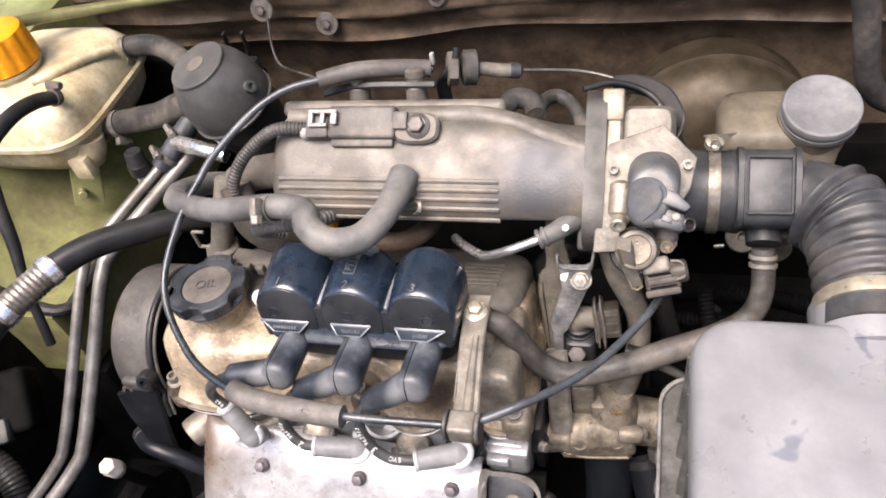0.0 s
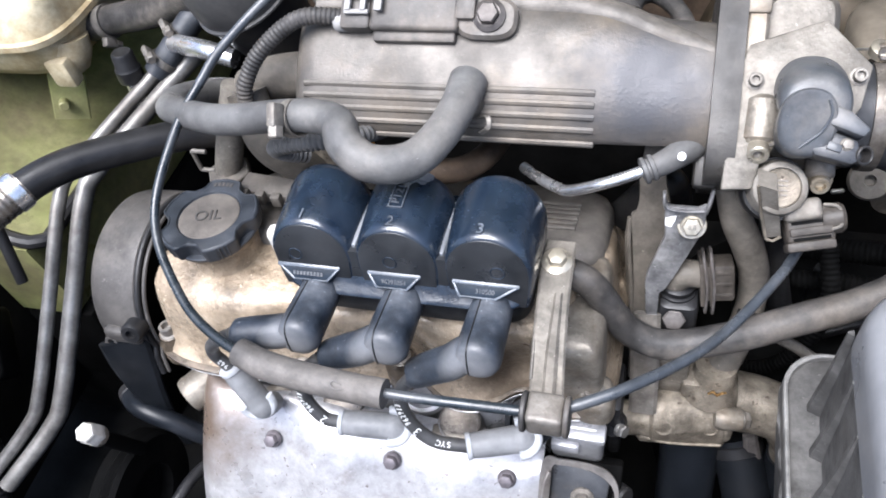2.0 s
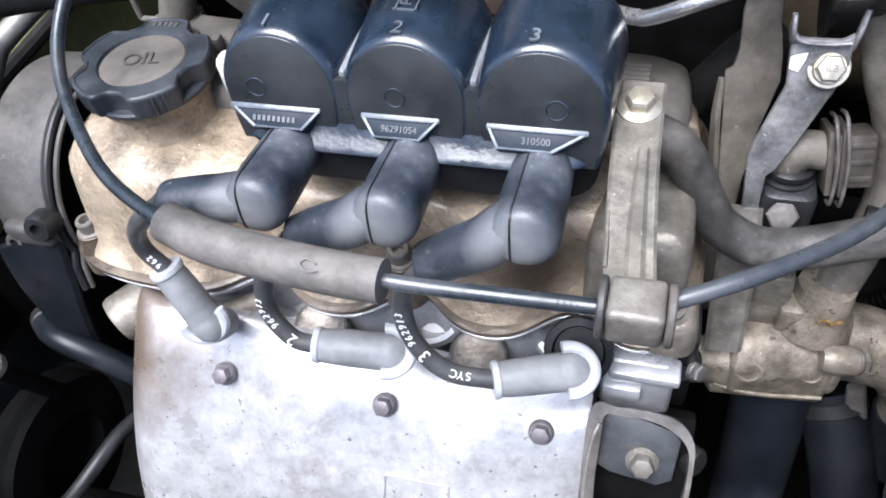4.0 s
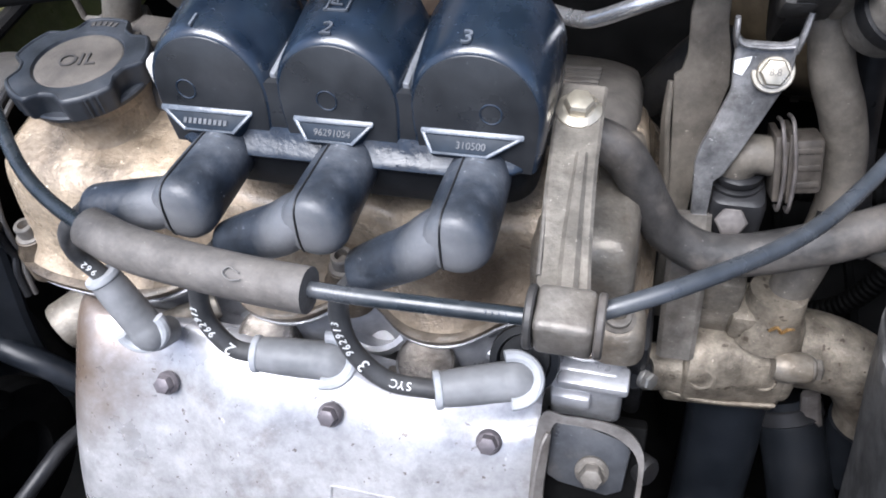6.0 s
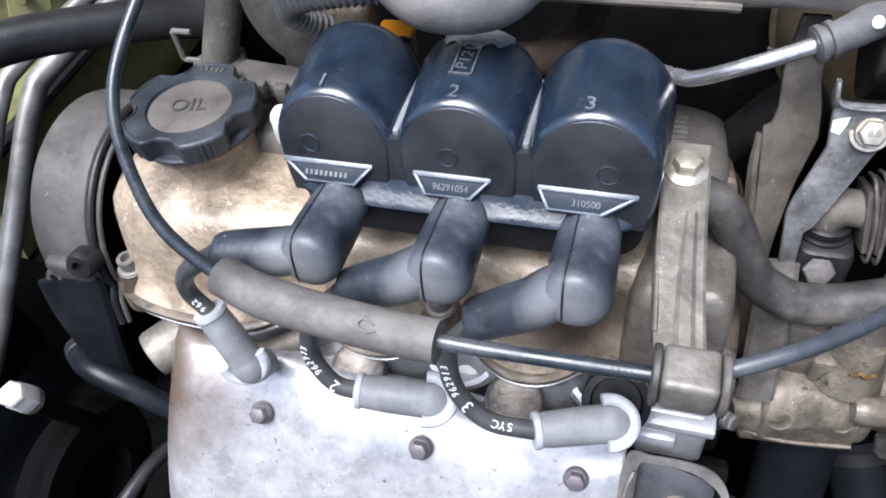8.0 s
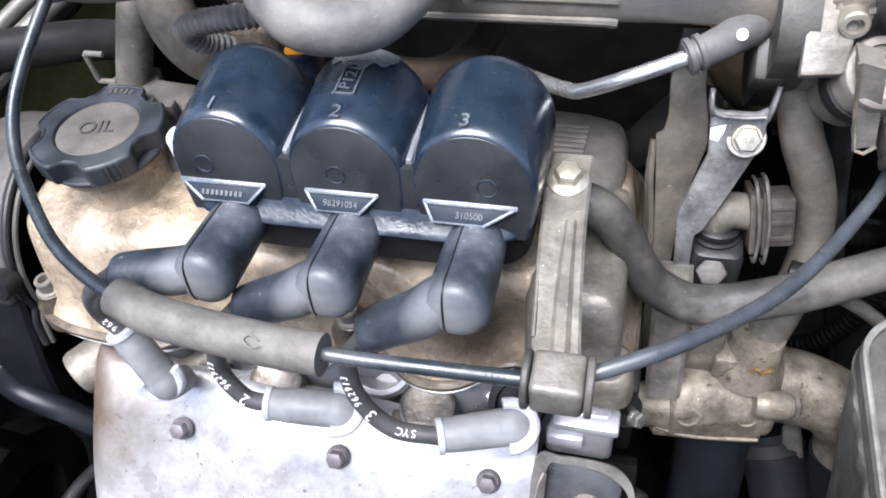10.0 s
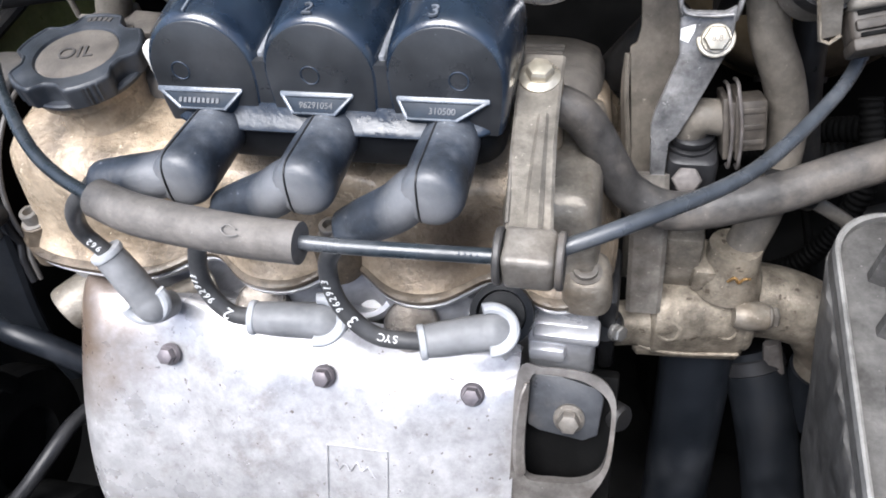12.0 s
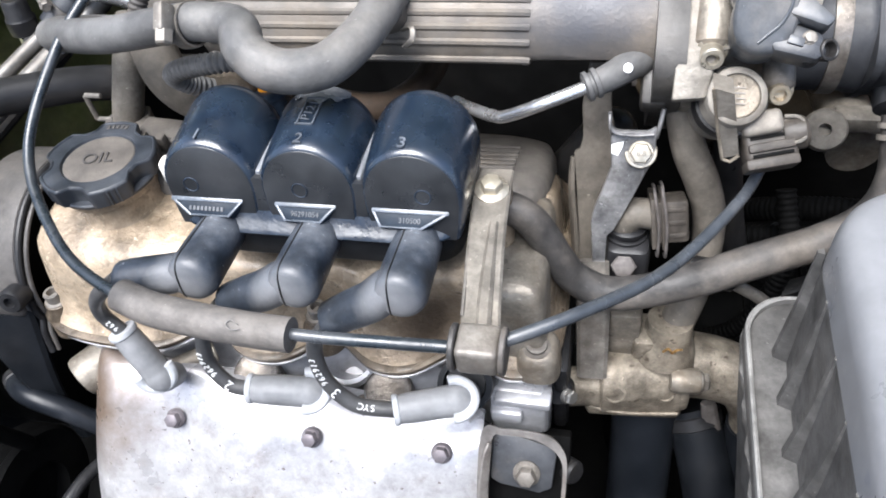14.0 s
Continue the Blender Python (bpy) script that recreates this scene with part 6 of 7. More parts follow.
# ---- belt side and the left of the bay ----
def belt_cover():
    t = base("timing_belt_cover", (-0.22, 0.42, 0.45), "dusty black plastic timing belt cover round the pulley", "belt cover")

    def outline(r, n=56):
        out = [(0.3360 + (0.068 - r) * 0.8, 0.655), (0.3400 + (0.068 - r) * 0.9, 0.672)]
        out += [(0.4130 + r * math.cos(a), 0.6860 + r * math.sin(a)) for a in [math.pi * (1.03 - 1.05 * k / (n - 1)) for k in range(n)]]
        return out + [(0.4130 + r * 0.97, 0.66)]

    part("shell", skin([[(x, a, b) for a, b in outline(r)] for x, r in ((-0.243, 0.060), (-0.2425, 0.0635), (-0.240, 0.0660), (-0.236, 0.0672), (-0.206, 0.0680), (-0.203, 0.0676), (-0.2020, 0.0664), (-0.2022, 0.0640), (-0.228, 0.0620))]), "belt", t, sharp=40)
    part("rim_seal", tube([(-0.2005, a, b) for a, b in outline(0.0655, 32)], 0.0024, 10, 2), "black", t, "black rubber rim")
    part("inner_rim", tube([(-0.1965, a, b) for a, b in outline(0.0630, 32)], 0.0016, 8, 2), "belt", t)
    # added dark sheet; the hollow of the cover gets its shade from this colour
    part("back_plate", skin([[(x, a, b) for a, b in outline(0.061)] for x in (-0.226, -0.222)]), "gloom", t, "near-black sheet painting the shade inside the cover")
    for x, y, z, r, m in ((-0.231, 0.3435, 0.690, 0.0058, "belt"), (-0.2035, 0.3420, 0.7080, 0.0085, "black")):
        part("boss", lathe([(r, -0.012), (r * 1.02, 0.002), (r * 0.85, 0.0045), (r * 0.45, 0.0045), (r * 0.4, 0.001), (0.00001, 0.001)], (x, y, z), (0.12, -0.93, 0.34), 22), m, t)
    part("boss_step", box((-0.219, 0.3455, 0.6960), (0.030, 0.010, 0.016), 0.004, None, None, 3), "belt", t)
    # darker than the shell because the shade low down is put into its colour
    part("lower_guard", ribbon([(-0.2215, 0.3425, 0.690), (-0.2190, 0.3345, 0.668), (-0.2160, 0.3280, 0.645), (-0.2125, 0.3235, 0.622), (-0.2090, 0.3205, 0.600), (-0.206, 0.318, 0.57)], [0.040, 0.036, 0.028, 0.019, 0.012, 0.010], 0.007, (0.95, 0.3, 0)), "coil_base", t, "tapering lower guard, darkened in colour for shade")
    return t


belt_cover()

wc = base("stud_cap", (-0.235, 0.283, 0.58), "dusty white hexagonal cap on a dark stud", "cap")
part("cap", lathe([(0.0070, -0.004), (0.0090, -0.004), (0.0090, 0.004), (0.0080, 0.006), (0.0080, 0.011), (0.007, 0.0125), (0.00001, 0.0125)], (-0.230, 0.277, 0.659), (0.1, -0.3, 1), 6), "white_plastic", wc, "", 30)
part("collar", lathe([(0.0070, -0.010), (0.0082, -0.009), (0.0082, -0.0035), (0.0070, -0.003)], (-0.230, 0.277, 0.659), (0.1, -0.3, 1), 20), "alloy", wc, "tan stained collar")
part("stud", rod((-0.230, 0.277, 0.657), (-0.24, 0.30, 0.58), 0.006), "gloom", wc, "dark stud")


def crossing_pipe(pts, r, material, name, label, category="pipe"):
    t = base(name, pts[len(pts) // 2], label, category)
    part("run", tube(pts, r, 20, 8), material, t, "", 60)
    a, b = Vector(pts[0]), Vector(pts[1])
    if 0.005 < r < 0.030 and material in ("old_rubber", "bracket", "blue_rubber", "coil_base"):
        part("end_band", lathe([(r, -0.005), (r + 0.0014, -0.004), (r + 0.0014, 0.004), (r, 0.005)], a.lerp(b, 0.25), b - a, 24), "dark_steel" if material == "bracket" else "black", t)
    return t


crossing_pipe([(-0.252, 0.335, 0.615), (-0.236, 0.322, 0.622), (-0.218, 0.316, 0.622), (-0.198, 0.315, 0.612), (-0.180, 0.316, 0.594), (-0.16, 0.32, 0.575)], 0.0080, "blue_rubber", "lower_pipe", "blue-black pipe low beside the block")
crossing_pipe([(0.205, 0.40, 0.61), (0.207, 0.385, 0.57), (0.208, 0.365, 0.50), (0.208, 0.34, 0.42)], 0.0225, "blue_rubber", "radiator_hose", "thick black radiator hose running down", "hose")
crossing_pipe([(0.238, 0.395, 0.575), (0.250, 0.37, 0.55), (0.262, 0.335, 0.51), (0.27, 0.30, 0.46), (0.28, 0.27, 0.40)], 0.019, "coil_base", "lower_hose", "black hose low behind the air box", "hose")
mp = crossing_pipe([(0.243, 0.408, 0.702), (0.262, 0.407, 0.690), (0.2791, 0.405, 0.6780), (0.300, 0.408, 0.668), (0.33, 0.42, 0.66)], 0.0038, "bracket", "small_metal_pipe", "small dull metal pipe with a black sleeve behind the hose")
part("sleeve", tube([(0.222, 0.412, 0.706), (0.236, 0.409, 0.705), (0.248, 0.408, 0.699)], [0.008, 0.0085, 0.006], 18, 5), "black", mp, "black rubber sleeve")
crossing_pipe([(-0.20, 0.22, 0.52), (-0.17, 0.20, 0.555), (-0.14, 0.19, 0.56)], 0.008, "old_rubber", "front_hose", "thin grey hose by the heat shield", "hose")


def aircon_pipe(dx, dy, dz, r):
    t = base("metal_pipe", (-0.33 + dx, 0.45 + dy, 0.73 + dz), "bare aluminium refrigerant pipe with a kinked run", "pipe", "pair of metal pipes")
    p = [(-0.248, 0.585, 0.782), (-0.273, 0.567, 0.764), (-0.318, 0.478, 0.737), (-0.326, 0.450, 0.724), (-0.331, 0.400, 0.680), (-0.340, 0.322, 0.610), (-0.350, 0.297, 0.590), (-0.385, 0.250, 0.560)]
    part("pipe", tube([(a + dx, b + dy, c + dz) for a, b, c in p], r, 18, 6), "chrome", t)
    return t


aircon_pipe(0, 0, 0, 0.0060)
aircon_pipe(0.0195, 0.004, -0.004, 0.0076)


def pipe_fitting():
    t = base("pipe_fitting", (-0.27, 0.575, 0.74), "black capped service valve and clamped hose ends", "fitting")
    part("valve_stem", rod((-0.293, 0.558, 0.74), (-0.291, 0.560, 0.768), 0.007), "bright", t)
    part("valve_cap", lathe([(0.011, 0), (0.0115, 0.002), (0.0115, 0.012), (0.010, 0.014), (0.0095, 0.026), (0.008, 0.028)], (-0.2915, 0.560, 0.764), (0.05, 0.1, 1), 20), "black", t)
    part("hose_end", tube([(-0.270, 0.567, 0.765), (-0.252, 0.585, 0.782), (-0.235, 0.605, 0.798), (-0.212, 0.610, 0.80)], 0.0115, 18, 6), "rubber", t)
    clamp_band(t, (-0.262, 0.575, 0.773), (0.6, 0.5, 0.5), 0.0118, 0.006, "bracket", "spring_clip", (-0.4, -0.4, 0.8))
    clamp_band(t, (-0.246, 0.592, 0.788), (0.6, 0.5, 0.5), 0.0118, 0.006, "bracket", "spring_clip", (-0.4, -0.4, 0.8))
    part("bright_pipe", tube([(-0.245, 0.578, 0.790), (-0.199, 0.553, 0.804), (-0.17, 0.548, 0.80)], 0.008, 16, 6), "bright", t)
    return t


pipe_fitting()


def heater_hose():
    t = base("heater_hose", (-0.28, 0.42, 0.77), "black rubber refrigerant hose with crimped metal ferrules", "hose")
    part("hose", tube([(-0.180, 0.515, 0.752), (-0.213, 0.488, 0.768), (-0.270, 0.436, 0.785), (-0.300, 0.395, 0.786), (-0.322, 0.352, 0.780), (-0.345, 0.318, 0.760), (-0.36, 0.29, 0.72), (-0.37, 0.27, 0.66), (-0.40, 0.25, 0.60)], 0.0128, 22, 8), "black", t)
    part("crimp", tube([(-0.293, 0.408, 0.787), (-0.312, 0.371, 0.784), (-0.323, 0.349, 0.7795)], 0.0134, 24, 6, None, (0.0007, 0.0050)), "worn_band", t, "ribbed crimped sleeve")
    for a, ax in (((-0.2965, 0.402, 0.7865), (0.45, 0.88, 0.05)), ((-0.3195, 0.3565, 0.7815), (0.42, 0.88, 0.2))):
        part("ferrule", lathe([(0.0135, -0.006), (0.0152, -0.005), (0.0152, 0.005), (0.0135, 0.006)], a, ax, 26), "bright", t, "bright crimped ferrule")
    return t


heater_hose()


def fluid_bottle():
    c = Vector((-0.154, 0.566, 0.860))
    ax = Vector((-0.20, -0.22, 0.95)).normalized()
    t = base("round_reservoir", c - ax * 0.08, "dusty black plastic round reservoir with a flat top disc", "reservoir")
    part("upper_half", lathe([(0.0405, -0.012), (0.0415, -0.006), (0.0415, 0.0), (0.0402, 0.014), (0.0368, 0.025), (0.032, 0.034), (0.0275, 0.039), (0.027, 0.0402)], c, ax, 48), "ball", t, sharp=50)
    part("seam", lathe([(0.0415, -0.0135), (0.0430, -0.0128), (0.0430, -0.0112), (0.0415, -0.0105)], c, ax, 48), "ball", t)
    part("lower_half", lathe([(0.012, -0.085), (0.028, -0.082), (0.034, -0.05), (0.0385, -0.025), (0.0408, -0.012)], c, ax, 48), "black", t, sharp=50)
    part("top_disc", lathe([(0.0268, 0.0395), (0.0276, 0.0400), (0.0276, 0.0420), (0.0268, 0.0428), (0.00001, 0.0440)], c, ax, 48), "ball", t)
    part("centre_spot", lathe([(0.0085, 0.0436), (0.0085, 0.0443), (0.00001, 0.0446)], c, ax, 28), "disc", t)
    part("side_nub", lathe([(0.0055, 0), (0.0055, 0.007), (0.003, 0.007), (0.0028, 0.004)], c + Vector((0.034, -0.012, 0.017)), (0.85, -0.3, 0.4), 18), "ball", t)
    part("mount_tab", box(c + Vector((-0.012, 0.052, -0.012)), (0.05, 0.02, 0.03), 0.006), "black", t)
    return t


fluid_bottle()

for pts, r in (([(-0.395, 0.725, 0.806), (-0.360, 0.728, 0.812), (-0.320, 0.718, 0.815), (-0.267, 0.680, 0.814), (-0.22, 0.63, 0.80)], 0.0125), ([(-0.375, 0.632, 0.766), (-0.340, 0.632, 0.775), (-0.290, 0.627, 0.788), (-0.237, 0.612, 0.815), (-0.19, 0.59, 0.83)], 0.0145)):
    h = base("tank_hose", pts[2], "dusty grey coolant hose with a spring clip", "hose", "hoses at the tank")
    part("hose", tube(pts, r, 20, 8), "old_rubber", h)
    clamp_band(h, Vector(pts[0]).lerp(Vector(pts[1]), 0.6), Vector(pts[1]) - Vector(pts[0]), r + 0.0006, 0.008, "bracket", "spring_clip", (0, -0.6, -0.6))


def expansion_tank():
    t = base("expansion_tank", (-0.44, 0.66, 0.74), "yellowed translucent plastic coolant tank with orange cap", "coolant tank")

    def sec(z, o, dx=0.0):
        return [(x + dx, y, z) for x, y in ring_loop(-0.455, 0.665, 0.095 - o, 0.105 - o, 4.5, 56)]

    part("lower_half", skin([sec(0.742, 0.040), sec(0.746, 0.022), sec(0.760, 0.012), sec(0.786, 0.006)]), "tank", t, sharp=60)
    part("seam", skin([sec(0.785, 0.006), sec(0.7865, 0.0015), sec(0.792, 0.0015), sec(0.7935, 0.006)]), "tank", t)
    part("upper_half", skin([sec(0.793, 0.006), sec(0.812, 0.010), sec(0.826, 0.020), sec(0.834, 0.036), sec(0.837, 0.060)]), "tank", t, sharp=60)
    part("filler_neck", lathe([(0.034, 0), (0.033, 0.012), (0.036, 0.014), (0.036, 0.018)], (-0.468, 0.648, 0.828), (0, 0, 1), 36), "tank", t)
    n = 96
    cap = [[(-0.468 + r * (1 - 0.075 * (0.5 + 0.5 * math.cos(12 * 6.28319 * k / n)) ** 3 * f) * math.cos(6.28319 * k / n), 0.648 + r * (1 - 0.075 * (0.5 + 0.5 * math.cos(12 * 6.28319 * k / n)) ** 3 * f) * math.sin(6.28319 * k / n), z) for k in range(n)] for z, r, f in ((0.848, 0.0375, 0), (0.852, 0.0380, 1), (0.880, 0.0365, 1), (0.885, 0.034, 0), (0.887, 0.028, 0))]
    part("cap", skin(cap), "orange", t, "orange ribbed screw cap")
    part("outlet_a", rod((-0.375, 0.715, 0.803), (-0.392, 0.728, 0.806), 0.009), "tank", t)
    part("hose_nipple", rod((-0.380, 0.595, 0.838), (-0.40, 0.615, 0.832), 0.007), "tank", t)
    part("foot", box((-0.385, 0.582, 0.752), (0.024, 0.016, 0.030), 0.004), "tank", t)
    # moulded ridge over the shoulder and the lumpy lower corner
    part("shoulder_ridge", tube([(-0.372, 0.700, 0.826), (-0.388, 0.668, 0.835), (-0.404, 0.640, 0.838), (-0.425, 0.622, 0.838)], 0.006, 12, 6), "tank", t)
    for dx, dy, dz, r in ((0.014, 0.010, 0.006, 0.020),):
        part("moulded_lobe", lathe([(0.006, -0.026), (r * 0.7, -0.020), (r, -0.004), (r, 0.012)], (-0.398 + dx, 0.592 + dy, 0.758 + dz), (0.1, 0.25, 1), 24), "tank", t)
    return t


expansion_tank()

oh = base("overflow_hose", (-0.375, 0.50, 0.80), "black rubber overflow hose from the tank", "hose")
part("hose", tube([(-0.368, 0.591, 0.842), (-0.374, 0.562, 0.856), (-0.380, 0.528, 0.860), (-0.385, 0.490, 0.850), (-0.376, 0.460, 0.817), (-0.368, 0.440, 0.78), (-0.361, 0.415, 0.742), (-0.355, 0.39, 0.68)], [0.0075, 0.0078, 0.008, 0.008, 0.008, 0.0065, 0.005, 0.005], 18, 8), "black", oh)
clamp_band(oh, (-0.3695, 0.586, 0.8445), (0.1, 0.9, -0.4), 0.0080, 0.005, "dark_steel", "spring_clip", (0, 0, 1))

wb = base("wing_bracket", (-0.42, 0.60, 0.70), "small green painted bracket on the inner wing", "bracket")
part("plate", ribbon([(-0.405, 0.600, 0.735), (-0.408, 0.590, 0.712), (-0.412, 0.582, 0.690)], 0.034, 0.003, (0.8, 0.5, 0)), "green", wb)
part("stud", rod((-0.418, 0.590, 0.708), (-0.405, 0.575, 0.712), 0.005), "green", wb)


# ---- the back of the bay ----
def brake_booster():
    c, ax = Vector((0.306, 0.800, 0.594)), Vector((0.02, -0.93, 0.18)).normalized()
    t = base("brake_booster", c + Vector((0, 0, -0.10)), "dusty gold-plated round brake servo on the firewall", "brake servo")
    part("shell", lathe([(0.117, 0.001), (0.117, 0.003), (0.108, 0.020), (0.090, 0.036), (0.062, 0.046), (0.03, 0.05)], c, ax, 64), "booster", t, sharp=45)
    part("rear_shell", lathe([(0.110, -0.07), (0.118, -0.06), (0.119, -0.010), (0.119, -0.006)], c, ax, 64), "booster", t)
    part("rim_band", lathe([(0.116, -0.009), (0.122, -0.008), (0.1225, 0.0), (0.117, 0.002)], c, ax, 64), "booster", t, "crimped rim")
    for k in range(6):
        part("crimp", box(c + ax * 0.001 + (XA * math.cos(k * 0.5 + 0.3) + ax.cross(XA) * -math.sin(k * 0.5 + 0.3)) * 0.1215, (0.008, 0.004, 0.008), 0.001), "dark_steel", t)
    return t


brake_booster()


def brake_reservoir():
    t = base("brake_fluid_reservoir", (0.355, 0.63, 0.72), "dusty cream brake fluid reservoir with pale grey round lid", "fluid reservoir")
    part("bottle", skin([[(x, y, z) for x, y in ring_loop(0.346, 0.640, 0.054 - o, 0.040 - o, 5, 48)] for z, o in ((0.690, 0.010), (0.712, 0.003), (0.762, 0.001), (0.774, 0.005), (0.779, 0.014))]), "reservoir", t, sharp=60)
    ax = Vector((0.02, -0.30, 0.95)).normalized()
    part("neck", lathe([(0.031, -0.03), (0.031, 0.004)], (0.374, 0.627, 0.780), ax, 36), "reservoir", t)
    part("lid", lathe([(0.0315, 0), (0.033, 0.001), (0.033, 0.006), (0.032, 0.0065), (0.032, 0.009), (0.033, 0.0095), (0.033, 0.015), (0.032, 0.017), (0.030, 0.0175), (0.028, 0.0165), (0.00001, 0.0165)], (0.377, 0.627, 0.782), ax, 48), "cap_grey", t, "pale grey screw lid")
    part("cylinder", tube([(0.325, 0.76, 0.650), (0.345, 0.66, 0.655), (0.35, 0.58, 0.655)], 0.020, 24, 6), "alloy", t)
    return t


brake_reservoir()


def throttle_cable():
    t = base("throttle_cable", (0.15, 0.57, 0.86), "throttle cable end with adjuster on a black bracket", "cable")
    part("bracket_hook", ribbon([(0.064, 0.553, 0.862), (0.066, 0.550, 0.880), (0.074, 0.545, 0.893), (0.079, 0.550, 0.903), (0.081, 0.554, 0.912)], [0.012, 0.012, 0.010, 0.006, 0.004], 0.003, XA), "black", t)
    part("adjuster_nut", lathe([(0.012, 0), (0.014, 0.001), (0.014, 0.008), (0.012, 0.009)], (0.071, 0.551, 0.894), (0.92, 0.3, -0.2), 6), "grey_cover", t)
    part("rubber_buffer", lathe([(0.010, 0), (0.0145, 0.002), (0.0145, 0.012), (0.010, 0.014)], (0.082, 0.555, 0.892), (0.92, 0.3, -0.2), 24), "old_rubber", t)
    part("white_tab", box((0.061, 0.549, 0.906), (0.0035, 0.005, 0.010), 0.001), "pale_clip", t)
    part("thread", tube([(0.094, 0.560, 0.888), (0.112, 0.567, 0.880), (0.124, 0.572, 0.876)], [0.0055, 0.0060, 0.0060], 16, 4), "dusty_steel", t)
    part("tip", lathe([(0.0058, 0), (0.0066, 0.001), (0.0066, 0.009), (0.0045, 0.011), (0.002, 0.012)], (0.118, 0.5695, 0.878), (0.89, 0.31, -0.27), 12), "sensor", t, "dark adjuster tip")
    part("inner_wire", tube([(0.124, 0.572, 0.877), (0.175, 0.603, 0.852), (0.215, 0.590, 0.848), (0.238, 0.566, 0.849), (0.243, 0.546, 0.846)], 0.0011, 8, 8), "steel", t)
    part("black_loop", tube([(0.180, 0.560, 0.865), (0.205, 0.572, 0.862), (0.232, 0.570, 0.852), (0.248, 0.550, 0.842), (0.250, 0.532, 0.828)], 0.0027, 12, 8), "black", t)
    return t


throttle_cable()

crossing_pipe([(0.28, 0.59, 0.79), (0.31, 0.612, 0.775), (0.35, 0.622, 0.778), (0.40, 0.64, 0.80)], 0.0009, "steel", "thin_wire", "thin steel wire behind the throttle body", "wire")


def hanging_connector():
    t = base("loose_connector", (0.325, 0.56, 0.67), "grey round connector with a hole and plug, on a bracket", "connector")
    ax = Vector((-0.1, -0.72, 0.68)).normalized()
    part("ring", lathe([(0.014, 0), (0.0155, 0.002), (0.0155, 0.010), (0.014, 0.012), (0.0045, 0.012), (0.004, 0.007), (0.00001, 0.007)], (0.3218, 0.5745, 0.6790), ax, 32), "idle", t)
    part("tail", box((0.348, 0.580, 0.686), (0.040, 0.018, 0.014), 0.003), "idle", t)
    part("pin", rod((0.296, 0.566, 0.672), (0.306, 0.568, 0.672), 0.002), "steel", t)
    return t


hanging_connector()


def dipstick_tube():
    t = base("filler_pipe", (-0.15, 0.46, 0.76), "dusty brown plastic pipe with a square bracket behind the filler cap", "pipe")
    part("pipe", tube([(-0.1585, 0.462, 0.744), (-0.1545, 0.4645, 0.762), (-0.1475, 0.4695, 0.783), (-0.1400, 0.475, 0.804), (-0.131, 0.484, 0.828)], 0.0104, 22, 6), "idle", t)
    part("nut", lathe([(0.0170, -0.004), (0.0178, -0.003), (0.0178, 0.006), (0.0168, 0.007), (0.0120, 0.0075)], (-0.1540, 0.462, 0.755), ZA, 6), "grey_cover", t, "dusty hexagonal foot")
    f = bmesh.new()
    for a, b in (((-0.1765, 0.461, 0.762), (-0.1765, 0.461, 0.782)), ((-0.1765, 0.461, 0.782), (-0.1645, 0.461, 0.782)), ((-0.1645, 0.461, 0.762), (-0.1765, 0.461, 0.762))):
        rod(a, b, 0.0018, 8, 0.0003, f)
    part("square_clip", f, "bracket", t)
    return t


dipstick_tube()


def rear_loom():
    t = base("wiring_loom", (-0.06, 0.43, 0.775), "grimy corrugated wiring loom with plugs under the plenum", "wiring")
    part("conduit", tube([(-0.066, 0.440, 0.808), (-0.074, 0.431, 0.818), (-0.075, 0.423, 0.830), (-0.062, 0.419, 0.838), (-0.038, 0.420, 0.842), (-0.018, 0.430, 0.838), (-0.010, 0.450, 0.826)], 0.0052, 14, 8, None, (0.0010, 0.0034)), "pale_hose", t)
    part("cable_trough", box((-0.085, 0.436, 0.772), (0.085, 0.018, 0.010), 0.002, ((0.99, -0.1, 0), (0.1, 0.99, 0), ZA)), "grey_cover", t)
    for k in range(6):
        part("trough_tooth", box((-0.120 + 0.013 * k, 0.4275 - 0.001 * k, 0.775), (0.007, 0.006, 0.010), 0.001), "grey_cover", t)
    part("amber_plug", box((-0.041, 0.469, 0.7880), (0.020, 0.012, 0.005), 0.002), "orange", t, "amber plug end")
    part("plug_body", lathe([(0.012, 0), (0.0135, 0.002), (0.0135, 0.012), (0.0125, 0.0135), (0.0125, 0.016), (0.009, 0.018), (0.00001, 0.018)], (-0.042, 0.462, 0.770), (-0.1, 0.1, 1), 28), "coil", t, "black glossy plug body")
    part("tan_mount", box((-0.085, 0.476, 0.774), (0.060, 0.020, 0.056), 0.006, None, None, 3), "grimy", t, "tan dusty cast mount")
    return t


rear_loom()

md = base("drain_hose", (-0.095, 0.45, 0.77), "mud-dusted thick hose dropping behind the breather hose", "hose")
part("hose", tube([(-0.108, 0.462, 0.842), (-0.1035, 0.454, 0.826), (-0.0990, 0.449, 0.812), (-0.0930, 0.449, 0.798), (-0.0860, 0.456, 0.782), (-0.080, 0.468, 0.765)], [0.0135, 0.0138, 0.0138, 0.0132, 0.0125, 0.0120], 24, 8), "mud_hose", md, "", 60)

crossing_pipe([(0.001, 0.450, 0.793), (0.020, 0.452, 0.788), (0.036, 0.460, 0.783), (0.048, 0.472, 0.783), (0.055, 0.486, 0.785), (0.060, 0.502, 0.790)], 0.0088, "wall", "under_hose", "mud-brown hose curving up under the plenum", "hose")
